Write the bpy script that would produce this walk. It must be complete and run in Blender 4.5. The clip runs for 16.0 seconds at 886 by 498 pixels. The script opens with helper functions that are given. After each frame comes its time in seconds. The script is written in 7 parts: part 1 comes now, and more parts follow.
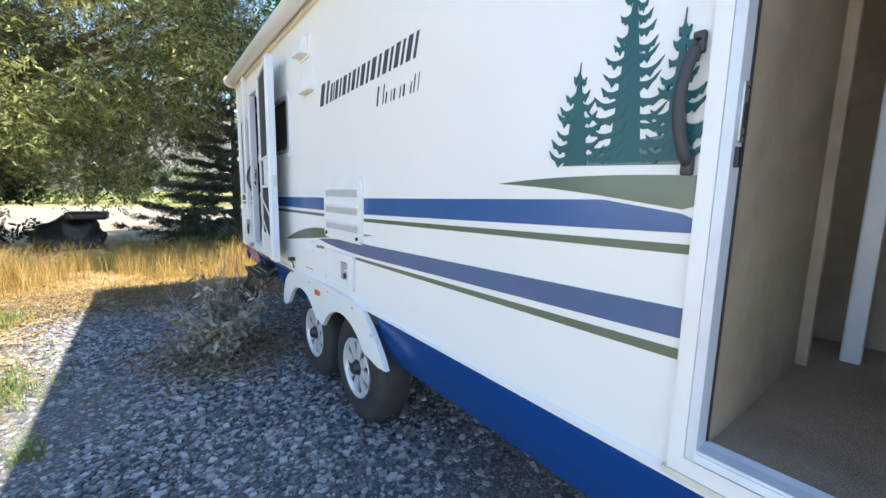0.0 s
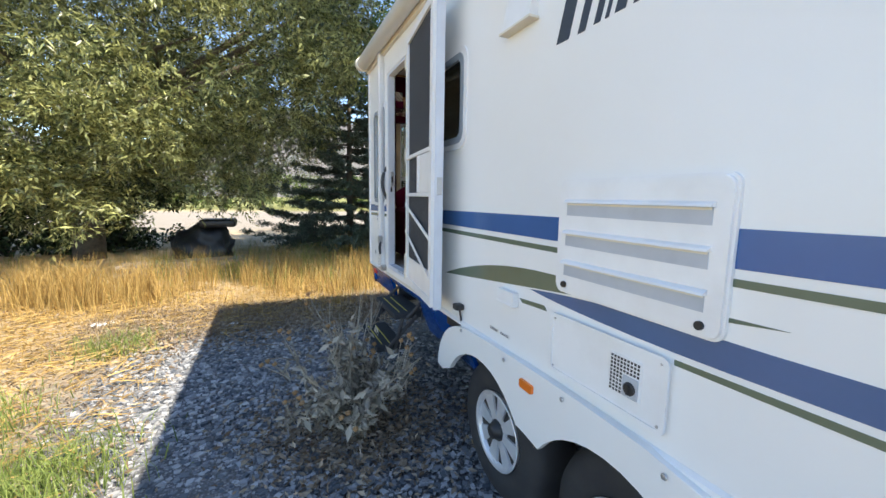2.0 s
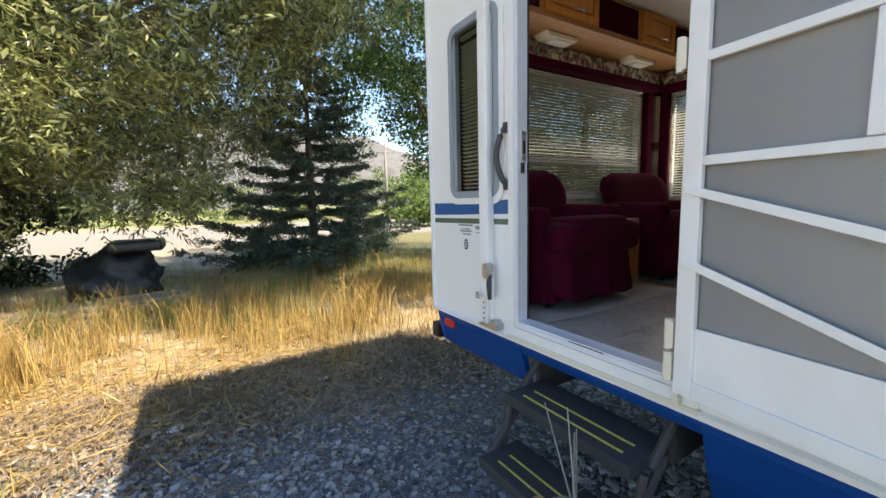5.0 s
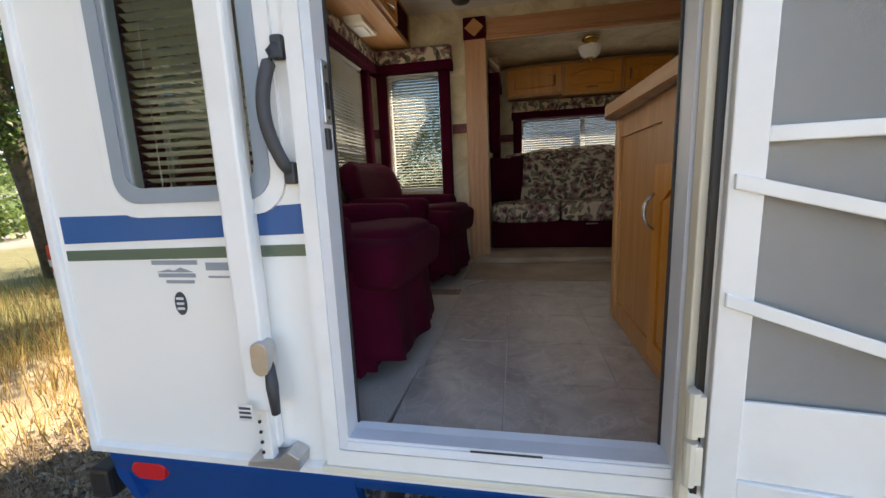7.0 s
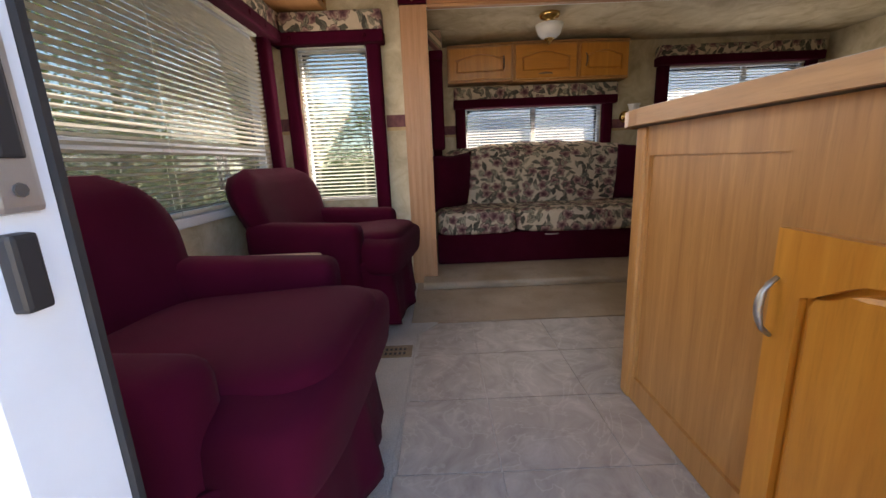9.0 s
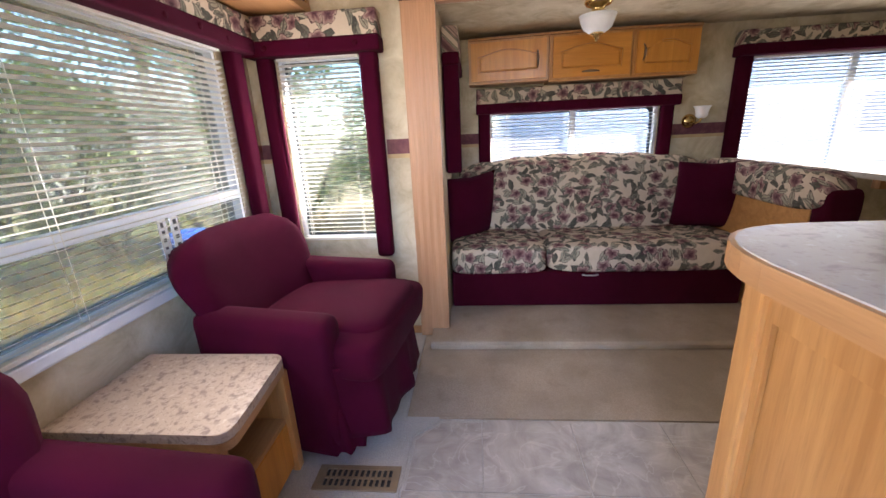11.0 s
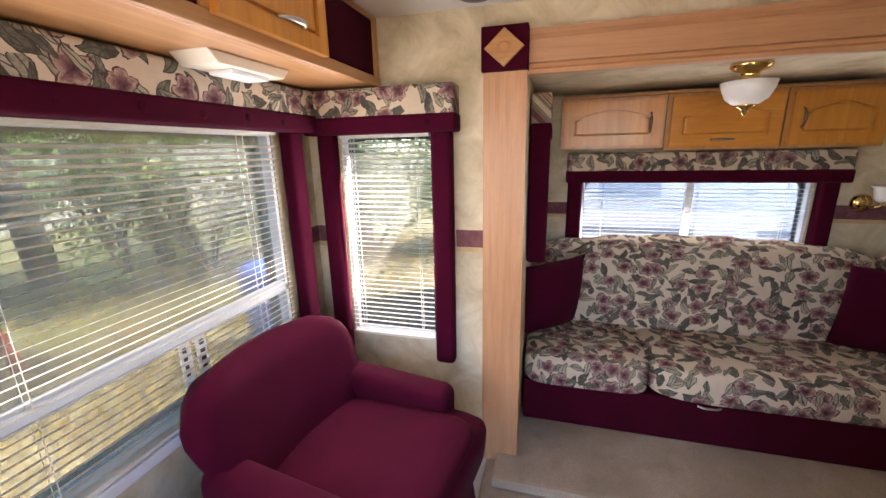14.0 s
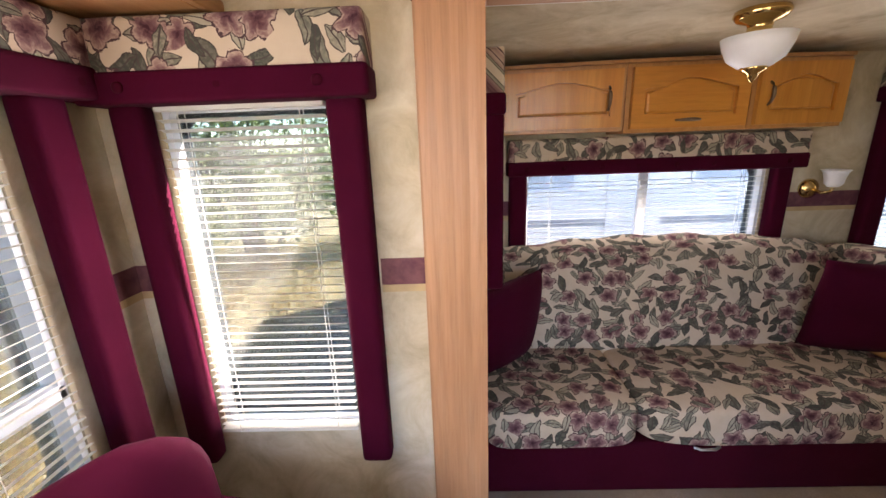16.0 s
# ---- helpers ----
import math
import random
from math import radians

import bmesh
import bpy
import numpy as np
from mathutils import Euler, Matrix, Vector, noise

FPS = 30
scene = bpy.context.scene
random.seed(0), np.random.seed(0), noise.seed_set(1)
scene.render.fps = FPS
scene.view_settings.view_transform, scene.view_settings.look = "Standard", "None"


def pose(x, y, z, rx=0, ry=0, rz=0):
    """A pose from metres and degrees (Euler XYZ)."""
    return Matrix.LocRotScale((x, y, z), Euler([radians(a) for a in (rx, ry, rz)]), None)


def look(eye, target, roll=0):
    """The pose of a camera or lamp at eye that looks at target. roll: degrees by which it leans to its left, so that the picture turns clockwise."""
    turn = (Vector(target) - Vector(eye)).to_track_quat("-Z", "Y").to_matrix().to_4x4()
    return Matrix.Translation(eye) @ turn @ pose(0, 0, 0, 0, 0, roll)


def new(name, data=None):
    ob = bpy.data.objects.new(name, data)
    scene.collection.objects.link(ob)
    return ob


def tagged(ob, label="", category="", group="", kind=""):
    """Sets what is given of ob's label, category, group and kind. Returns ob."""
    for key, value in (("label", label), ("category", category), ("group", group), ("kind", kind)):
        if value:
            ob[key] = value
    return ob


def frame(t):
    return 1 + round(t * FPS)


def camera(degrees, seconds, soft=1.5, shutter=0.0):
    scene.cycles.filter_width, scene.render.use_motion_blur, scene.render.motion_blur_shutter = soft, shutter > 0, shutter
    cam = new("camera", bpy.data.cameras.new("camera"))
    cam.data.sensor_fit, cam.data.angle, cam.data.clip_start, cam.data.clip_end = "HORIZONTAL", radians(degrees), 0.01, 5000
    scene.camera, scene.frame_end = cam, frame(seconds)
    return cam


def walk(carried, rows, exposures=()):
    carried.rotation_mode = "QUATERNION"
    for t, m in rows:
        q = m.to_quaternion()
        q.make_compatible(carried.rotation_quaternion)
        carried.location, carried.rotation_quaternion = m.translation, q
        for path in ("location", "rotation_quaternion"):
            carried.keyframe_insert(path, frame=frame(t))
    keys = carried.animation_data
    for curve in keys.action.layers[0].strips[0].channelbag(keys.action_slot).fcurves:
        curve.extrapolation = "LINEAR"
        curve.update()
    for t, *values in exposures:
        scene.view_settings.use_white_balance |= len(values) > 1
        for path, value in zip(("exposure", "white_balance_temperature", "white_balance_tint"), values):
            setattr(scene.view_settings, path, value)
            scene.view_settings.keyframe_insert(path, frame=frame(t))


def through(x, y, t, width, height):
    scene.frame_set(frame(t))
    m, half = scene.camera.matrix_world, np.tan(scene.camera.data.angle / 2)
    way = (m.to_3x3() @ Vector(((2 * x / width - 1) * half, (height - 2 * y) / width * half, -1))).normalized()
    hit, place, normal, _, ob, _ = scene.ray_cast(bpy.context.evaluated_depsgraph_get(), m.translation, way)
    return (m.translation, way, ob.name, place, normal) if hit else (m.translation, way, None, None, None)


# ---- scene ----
cam = camera(97.3, 16.0)
PATH = [
    (0, (-0.093, 0.019, 1.615), (1.106, 1.597, 1.341), 1.2),
    (0.5, (-0.139, 0.407, 1.635), (0.988, 2.037, 1.362), 1.2),
    (1, (-0.131, 0.788, 1.62), (0.876, 2.496, 1.357), 1.1),
    (1.5, (-0.094, 1.186, 1.64), (0.807, 2.952, 1.377), 1.1),
    (2, (-0.059, 1.626, 1.648), (0.74, 3.441, 1.385), 0.9),
    (2.5, (-0.026, 2.031, 1.656), (0.696, 3.879, 1.405), 1.0),
    (3, (-0.081, 2.399, 1.649), (0.626, 4.252, 1.39), 1.0),
    (3.2, (-0.115, 2.559, 1.652), (0.600, 4.405, 1.392), 0.9),
    (5.3, (-0.28, 4.02, 1.569), (0.879, 5.632, 1.326), -1.8),
    (5.5, (-0.26, 4.137, 1.576), (0.992, 5.676, 1.322), -1.9),
    (6, (-0.188, 4.421, 1.577), (1.385, 5.621, 1.287), -2.2),
    (6.5, (-0.059, 4.625, 1.59), (1.768, 5.374, 1.271), -2.2),
    (7, (0.144, 4.754, 1.608), (2.082, 5.12, 1.274), -2.4),
    (7.5, (0.355, 4.866, 1.61), (2.319, 4.98, 1.249), -2.5),
    (8, (0.49, 4.938, 1.626), (2.453, 4.926, 1.242), -2.5),
    (8.2, (0.539, 4.945, 1.632), (2.5, 4.911, 1.237), -2.4),
    (9.4, (0.87, 4.885, 1.84), (2.82, 4.921, 1.36), -2.5),
    (10.3, (1.130, 4.804, 1.944), (3.048, 4.931, 1.392), -2.7),
    (10.5, (1.169, 4.799, 1.983), (3.087, 4.943, 1.434), -2.8),
    (11, (1.264, 4.793, 2.068), (3.172, 4.967, 1.493), -2.8),
    (11.5, (1.357, 4.807, 2.088), (3.26, 4.987, 1.501), -2.5),
    (12, (1.532, 4.859, 2.187), (3.437, 5.055, 1.608), -2.3),
    (12.5, (1.595, 4.866, 2.297), (3.501, 5.114, 1.744), -2.2),
    (13, (1.623, 4.839, 2.355), (3.528, 5.162, 1.838), -2.0),
    (13.5, (1.65, 4.83, 2.366), (3.544, 5.246, 1.876), -1.6),
    (14, (1.698, 4.854, 2.358), (3.565, 5.378, 1.868), -1.3),
    (14.5, (1.795, 4.93, 2.352), (3.674, 5.4, 1.855), -1.1),
    (15, (1.912, 5.041, 2.361), (3.816, 5.382, 1.852), -1.4),
    (15.5, (2.053, 5.06, 2.337), (3.972, 5.264, 1.812), -1.7),
    (16, (2.258, 5.035, 2.324), (4.188, 5.085, 1.8), -2.1),
]
EXPOSURES = [(0, 1.76, 6700, 8), (1.5, 1.58, 6800, 9), (3, 1.47, 6900, 9), (5.5, 1.64, 7250, 10), (7, 1.88, 7450, 12), (8.2, 2.22, 7700, 15), (10.3, 3.92, 6250, 21), (12, 4.0, 6350, 21), (16, 3.95, 6550, 22)]
walk(cam, [(t, look(eye, target, roll)) for t, eye, target, roll in PATH], EXPOSURES)

# ---- light ----
SUN_TO = Vector((0.41, -0.50, 0.76))          # towards the sun
sun = new("sun", bpy.data.lights.new("sun", "SUN"))
sun.data.energy, sun.data.angle, sun.data.color = 4.4, radians(0.6), (1.0, 0.93, 0.82)
sun.matrix_world = look(SUN_TO * 40, (0, 0, 0))
world = bpy.data.worlds.new("sky")
scene.world = world
world.use_nodes = True
sky = world.node_tree.nodes.new("ShaderNodeTexSky")
sky.sky_type, sky.sun_disc = "NISHITA", False
sky.dust_density, sky.ozone_density, sky.altitude = 0.3, 2.0, 1500.0
sky.sun_elevation = math.asin(SUN_TO.normalized().z)
sky.sun_rotation = math.atan2(SUN_TO.x, SUN_TO.y)
world.node_tree.links.new(sky.outputs[0], world.node_tree.nodes["Background"].inputs[0])
world.node_tree.nodes["Background"].inputs[1].default_value = 0.15


def window_light(x, y, z, w, h, towards, watts):
    """Sky light that comes in at a window, from a lamp in its opening."""
    lamp = new("window_light", bpy.data.lights.new("window_light", "AREA"))
    lamp.data.shape, lamp.data.size, lamp.data.size_y, lamp.data.energy = "RECTANGLE", w, h, watts
    lamp.data.color = (1.0, 0.97, 0.92)
    lamp.matrix_world = look((x, y, z), (x + towards[0], y + towards[1], z + towards[2]))


window_light(2.12, 5.815, 2.14, 1.6, 0.52, (0, -1, -0.12), 1.1)
window_light(3.165, 5.505, 1.99, 0.38, 0.84, (-1, 0, -0.12), 0.7)
window_light(1.035, 5.48, 2.03, 0.38, 0.84, (1, 0, -0.12), 0.2)
window_light(4.075, 4.13, 1.98, 1.05, 0.36, (-1, 0, 0.05), 0.36)
window_light(4.075, 2.5, 2.08, 1.05, 0.66, (-1, 0, 0.05), 0.3)


# ---- materials ----
class Mat:
    """A node material with a principled shader, built up step by step."""

    def __init__(self, name, rough=0.5, metal=0.0, spec=0.5):
        self.m = bpy.data.materials.new(name)
        self.m.use_nodes = True
        self.t = self.m.node_tree
        self.b = self.t.nodes["Principled BSDF"]
        self.b.inputs["Roughness"].default_value = rough
        self.b.inputs["Metallic"].default_value = metal
        self.b.inputs["Specular IOR Level"].default_value = spec
        self.co = self.t.nodes.new("ShaderNodeTexCoord").outputs["Object"]

    def n(self, kind, **vals):
        node = self.t.nodes.new("ShaderNode" + kind)
        for k, v in vals.items():
            node.inputs[k.replace("_", " ")].default_value = v
        return node

    def link(self, a, b):
        self.t.links.new(a, b)

    def scaled(self, sx, sy, sz, rot=(0, 0, 0)):
        mp = self.n("Mapping")
        mp.inputs["Scale"].default_value = (sx, sy, sz)
        mp.inputs["Rotation"].default_value = [radians(a) for a in rot]
        self.link(self.co, mp.inputs["Vector"])
        return mp.outputs[0]

    def noise(self, scale, co=None, detail=3.0, rough=0.55, dist=0.0):
        nd = self.n("TexNoise", Scale=scale, Detail=detail, Roughness=rough, Distortion=dist)
        self.link(co or self.co, nd.inputs["Vector"])
        return nd.outputs["Fac"]

    def ramp(self, fac, stops):
        r = self.n("ValToRGB")
        e = r.color_ramp.elements
        while len(e) < len(stops):
            e.new(0.5)
        for el, (p, c) in zip(e, stops):
            el.position, el.color = p, (*c, 1) if len(c) == 3 else c
        self.link(fac, r.inputs[0])
        return r.outputs[0]

    def mix(self, fac, a, b, mode="MIX"):
        mx = self.t.nodes.new("ShaderNodeMix")
        mx.data_type, mx.blend_type = "RGBA", mode
        for s, v in ((mx.inputs[0], fac), (mx.inputs[6], a), (mx.inputs[7], b)):
            if isinstance(v, bpy.types.NodeSocket):
                self.link(v, s)
            elif isinstance(v, (int, float)):
                s.default_value = v
            else:
                s.default_value = (*v, 1)
        return mx.outputs[2]

    def math(self, op, a, b=0.0, clamp=False):
        md = self.t.nodes.new("ShaderNodeMath")
        md.operation, md.use_clamp = op, clamp
        for s, v in ((md.inputs[0], a), (md.inputs[1], b)):
            if isinstance(v, bpy.types.NodeSocket):
                self.link(v, s)
            else:
                s.default_value = v
        return md.outputs[0]

    def colour(self, c):
        if isinstance(c, bpy.types.NodeSocket):
            self.link(c, self.b.inputs["Base Color"])
        else:
            self.b.inputs["Base Color"].default_value = (*c, 1)
        return self

    def bump(self, h, strength=0.2, dist=0.002):
        bp = self.n("Bump", Strength=strength, Distance=dist)
        self.link(h, bp.inputs["Height"])
        self.link(bp.outputs[0], self.b.inputs["Normal"])
        return self

    def island(self):
        return self.t.nodes.new("ShaderNodeNewGeometry").outputs["Random Per Island"]

    def random(self):
        return self.t.nodes.new("ShaderNodeObjectInfo").outputs["Random"]


def painted(name, col, rough=0.35, dirt=0.12, scale=3.0, metal=0.0, grain=120.0, strength=0.05, dirt_col=None):
    """Paint, plastic or metal with faint dirt at two scales and a fine relief."""
    m = Mat(name, rough, metal)
    f = m.noise(scale, detail=6.0)
    f2 = m.noise(scale * 13, detail=3.0)
    d = dirt_col or tuple(c * 0.55 for c in col)
    a = m.ramp(f, [(0.42, (0, 0, 0)), (0.75, (1, 1, 1))])
    c1 = m.mix(m.math("MULTIPLY", a, dirt * 2), col, d)
    c2 = m.mix(m.math("MULTIPLY", f2, dirt), c1, tuple(min(1, c * 1.15 + 0.01) for c in col))
    return m.colour(c2).bump(m.noise(grain), strength, 0.001).m


def wood(name, light, dark, grain=(2.5, 30, 30), rough=0.38, rot=(0, 0, 0)):
    """Oak with long grain; grain gives the stretch along each axis."""
    m = Mat(name, rough)
    co = m.scaled(*grain, rot=rot)
    f = m.noise(1.0, co, 6.0, 0.62, 0.9)
    fine = m.noise(5.0, co, 4.0, 0.7)
    big = m.noise(0.9, None, 2.0)
    c = m.ramp(f, [(0.32, dark), (0.52, tuple((a + b) / 2 for a, b in zip(light, dark))), (0.68, light)])
    c = m.mix(m.math("MULTIPLY", m.ramp(fine, [(0.5, (0, 0, 0)), (0.7, (1, 1, 1))]), 0.35), c, tuple(x * 0.62 for x in dark))
    c = m.mix(m.math("MULTIPLY", big, 0.3), c, tuple(x * 0.8 for x in light))
    return m.colour(c).bump(fine, 0.12, 0.001).m


def cloth(name, col, var=0.3, rough=0.95, weave=900.0):
    m = Mat(name, rough, 0, 0.06)
    f = m.noise(7.0, None, 5.0)
    c = m.mix(f, tuple(x * (1 - var) for x in col), tuple(min(1, x * (1 + var)) for x in col))
    m.b.inputs["Sheen Weight"].default_value = 0.015
    m.b.inputs["Sheen Roughness"].default_value = 0.4
    h = m.math("ADD", m.noise(weave, None, 1.0), m.math("MULTIPLY", m.noise(14.0), 2.0))
    return m.colour(c).bump(h, 0.35, 0.002).m


def floral(name, along):
    """Cream cloth printed with plum flowers and grey-green leaves; along is the axis that runs with the cloth."""
    m = Mat(name, 0.9, 0, 0.2)
    sep = m.n("SeparateXYZ")
    m.link(m.co, sep.inputs[0])
    x, y, z = sep.outputs
    flat = m.n("CombineXYZ")
    m.link(y if along == "y" else x, flat.inputs[0])
    m.link(m.math("ADD", z, x) if along == "y" else m.math("SUBTRACT", z, y), flat.inputs[1])
    warp = m.n("TexNoise", Scale=14.0, Detail=2.0)
    m.link(flat.outputs[0], warp.inputs["Vector"])
    co = m.mix(0.035, flat.outputs[0], warp.outputs["Color"])
    streak = m.noise(70.0, co, 4.0, 0.6, 1.0)

    def motif(scale, shift):
        """One printed motif a cell: its own turned coordinates, radius, angle and two random numbers."""
        mp = m.n("Mapping")
        mp.inputs["Location"].default_value = (shift, shift * 0.7, 0)
        m.link(co, mp.inputs["Vector"])
        v = m.t.nodes.new("ShaderNodeTexVoronoi")
        v.voronoi_dimensions = "2D"
        v.inputs["Scale"].default_value, v.inputs["Randomness"].default_value = scale, 0.8
        m.link(mp.outputs[0], v.inputs["Vector"])
        d = m.t.nodes.new("ShaderNodeVectorMath")
        d.operation = "SUBTRACT"
        m.link(mp.outputs[0], d.inputs[0])
        m.link(v.outputs["Position"], d.inputs[1])
        rc = m.n("SeparateColor")
        m.link(v.outputs["Color"], rc.inputs[0])
        turn = m.t.nodes.new("ShaderNodeVectorRotate")
        turn.rotation_type = "Z_AXIS"
        m.link(d.outputs[0], turn.inputs["Vector"])
        m.link(m.math("MULTIPLY", rc.outputs[0], 6.283), turn.inputs["Angle"])
        uv = m.n("SeparateXYZ")
        m.link(turn.outputs[0], uv.inputs[0])
        u, w = uv.outputs[0], uv.outputs[1]
        r = m.math("SQRT", m.math("ADD", m.math("MULTIPLY", u, u), m.math("MULTIPLY", w, w)))
        return u, w, r, m.math("ARCTAN2", w, u), rc.outputs[1], rc.outputs[2]

    def leaf(c, scale, shift, length, half, keep):
        u, w, r, a, pick, tone = motif(scale, shift)
        q = m.math("DIVIDE", u, length)
        bow = m.math("SUBTRACT", w, m.math("MULTIPLY", m.math("MULTIPLY", q, q), half * 0.5))
        fill = m.math("ADD", m.math("DIVIDE", m.math("ABSOLUTE", bow), half), m.math("MULTIPLY", q, q))
        fill = m.math("ADD", fill, m.math("MULTIPLY", m.math("SUBTRACT", streak, 0.5), 0.5))
        on = m.math("LESS_THAN", pick, keep)
        green = m.ramp(m.math("ADD", m.math("MULTIPLY", streak, 0.6), m.math("MULTIPLY", tone, 0.4)), [(0.3, (0.058, 0.058, 0.046)), (0.5, (0.15, 0.148, 0.112)), (0.68, (0.34, 0.31, 0.23))])
        c = m.mix(m.math("MULTIPLY", m.math("LESS_THAN", fill, 1.0), on), c, (0.055, 0.045, 0.040))
        c = m.mix(m.math("MULTIPLY", m.math("LESS_THAN", fill, 0.84), on), c, green)
        vein = m.math("MULTIPLY", m.math("LESS_THAN", m.math("ABSOLUTE", bow), 0.0014), m.math("LESS_THAN", fill, 0.84))
        return m.mix(m.math("MULTIPLY", vein, on), c, (0.07, 0.055, 0.048))

    def flower(c, scale, shift, radius, keep):
        u, w, r, a, pick, tone = motif(scale, shift)
        lobe = m.math("ABSOLUTE", m.math("COSINE", m.math("MULTIPLY", a, 2.5)))
        rim = m.math("MULTIPLY", m.math("ADD", m.math("MULTIPLY", lobe, 0.34), 0.66), radius)
        f = m.math("ADD", m.math("DIVIDE", r, rim), m.math("MULTIPLY", m.math("SUBTRACT", streak, 0.5), 0.6))
        on = m.math("LESS_THAN", pick, keep)
        petal = m.ramp(m.math("ADD", m.math("MULTIPLY", f, 0.55), m.math("MULTIPLY", streak, 0.45)), [(0.24, (0.055, 0.018, 0.026)), (0.42, (0.13, 0.060, 0.066)), (0.58, (0.21, 0.12, 0.112)), (0.76, (0.40, 0.29, 0.235))])
        c = m.mix(m.math("MULTIPLY", m.math("LESS_THAN", f, 1.08), on), c, (0.075, 0.040, 0.042))
        return m.mix(m.math("MULTIPLY", m.math("LESS_THAN", f, 0.96), on), c, petal)

    c = m.mix(m.noise(25.0), (0.46, 0.375, 0.275), (0.58, 0.48, 0.365))
    c = leaf(c, 15.0, 0.0, 0.038, 0.015, 0.86)
    c = leaf(c, 12.0, 3.1, 0.045, 0.017, 0.80)
    c = flower(c, 11.5, 7.7, 0.038, 0.62)
    c = leaf(c, 13.0, 5.3, 0.034, 0.012, 0.6)
    return m.colour(c).bump(m.math("ADD", m.noise(700.0, None, 1.0), m.noise(16.0)), 0.3, 0.002).m


M = {}
M["siding"] = painted("white_siding", (0.80, 0.80, 0.78), 0.32, 0.06, 1.1, dirt_col=(0.60, 0.57, 0.50), grain=30, strength=0.03)
M["white"] = painted("white_enamel", (0.80, 0.80, 0.79), 0.35, 0.10, 6.0, dirt_col=(0.45, 0.42, 0.36))
M["ivory"] = painted("ivory_plastic", (0.72, 0.67, 0.55), 0.45, 0.1, 5.0)
M["alu"] = painted("brushed_aluminium", (0.66, 0.69, 0.74), 0.42, 0.10, 9.0, metal=0.08)
M["steel"] = painted("galvanised_steel", (0.5, 0.5, 0.5), 0.4, 0.25, 20.0, metal=0.85)
M["chrome"] = painted("chrome", (0.75, 0.75, 0.76), 0.14, 0.10, 30.0, metal=1.0)
M["rim_silver"] = painted("silver_wheel_paint", (0.68, 0.68, 0.69), 0.28, 0.2, 14.0, metal=0.35)
M["brass"] = painted("polished_brass", (0.80, 0.56, 0.22), 0.16, 0.1, 30.0, metal=1.0)
M["bronze"] = painted("dark_bronze", (0.22, 0.16, 0.11), 0.35, 0.2, 30.0, metal=0.8)
M["blue"] = painted("deep_blue_gel_coat", (0.003, 0.052, 0.235), 0.22, 0.10, 2.0)
M["stripe_blue"] = painted("blue_vinyl", (0.038, 0.112, 0.30), 0.2, 0.10, 5.0)
M["stripe_navy"] = painted("faded_navy_vinyl", (0.056, 0.122, 0.265), 0.2, 0.15, 5.0)
M["stripe_green"] = painted("sage_green_vinyl", (0.115, 0.15, 0.105), 0.2, 0.15, 5.0)
M["teal"] = painted("dark_teal_vinyl", (0.010, 0.095, 0.105), 0.45, 0.22, 4.0)
M["teal_pale"] = painted("pale_teal_vinyl", (0.12, 0.20, 0.21), 0.45, 0.3, 5.0)
M["lettering"] = painted("charcoal_vinyl", (0.035, 0.045, 0.065), 0.45, 0.2, 8.0)
M["black"] = painted("black_plastic", (0.018, 0.018, 0.02), 0.45, 0.25, 9.0)
M["grip"] = painted("dark_grey_rubber", (0.05, 0.05, 0.055), 0.6, 0.25, 9.0, strength=0.2)
M["rubber"] = painted("tyre_rubber", (0.022, 0.022, 0.024), 0.8, 0.5, 6.0, dirt_col=(0.045, 0.043, 0.039), strength=0.35)
M["grey_frame"] = painted("grey_window_trim", (0.26, 0.30, 0.34), 0.45, 0.1, 9.0)
# Grey of the latch plate, and of the shade painted in the vent slots.
M["louvre_grey"] = painted("grey_plastic_and_slot_shade", (0.46, 0.49, 0.53), 0.5, 0.15, 9.0)
M["amber"] = painted("amber_lens", (0.75, 0.18, 0.02), 0.2, 0.1, 30.0)
M["red"] = painted("red_lens", (0.55, 0.02, 0.025), 0.18, 0.1, 30.0)
M["step"] = painted("black_step_tread", (0.035, 0.037, 0.04), 0.75, 0.35, 5.0, strength=0.6, grain=260)
M["yellow"] = painted("yellow_line", (0.55, 0.47, 0.09), 0.6, 0.4, 25.0)
M["dark_steel"] = painted("dark_chassis_steel", (0.05, 0.045, 0.042), 0.65, 0.5, 8.0)
M["oak"] = wood("oak_upright_grain", (0.55, 0.285, 0.100), (0.37, 0.165, 0.047), (26, 26, 1.6))
M["oak_flat"] = wood("oak_level_grain", (0.55, 0.285, 0.100), (0.37, 0.165, 0.047), (26, 1.6, 26))
M["oak_x"] = wood("oak_grain_across", (0.50, 0.27, 0.11), (0.36, 0.17, 0.06), (1.6, 26, 26))
M["oak_door"] = wood("honey_oak", (0.66, 0.30, 0.050), (0.50, 0.19, 0.024), (20, 20, 1.4), 0.30)
M["oak_door_flat"] = wood("honey_oak_level", (0.66, 0.30, 0.050), (0.50, 0.19, 0.024), (20, 1.4, 20), 0.30)
M["oak_pale"] = wood("pale_oak_trim", (0.52, 0.28, 0.145), (0.40, 0.195, 0.09), (30, 30, 1.2))
M["oak_pale_flat"] = wood("pale_oak_header", (0.52, 0.28, 0.145), (0.40, 0.195, 0.09), (30, 1.2, 30))
M["weathered"] = wood("weathered_board", (0.32, 0.28, 0.23), (0.16, 0.14, 0.12), (1.5, 24, 24), 0.85)
M["plum"] = cloth("burgundy_plush", (0.047, 0.0026, 0.013), 0.35)
M["plum_dark"] = cloth("burgundy_velour", (0.042, 0.0026, 0.010), 0.35)
M["floral"] = floral("floral_tapestry", "y")
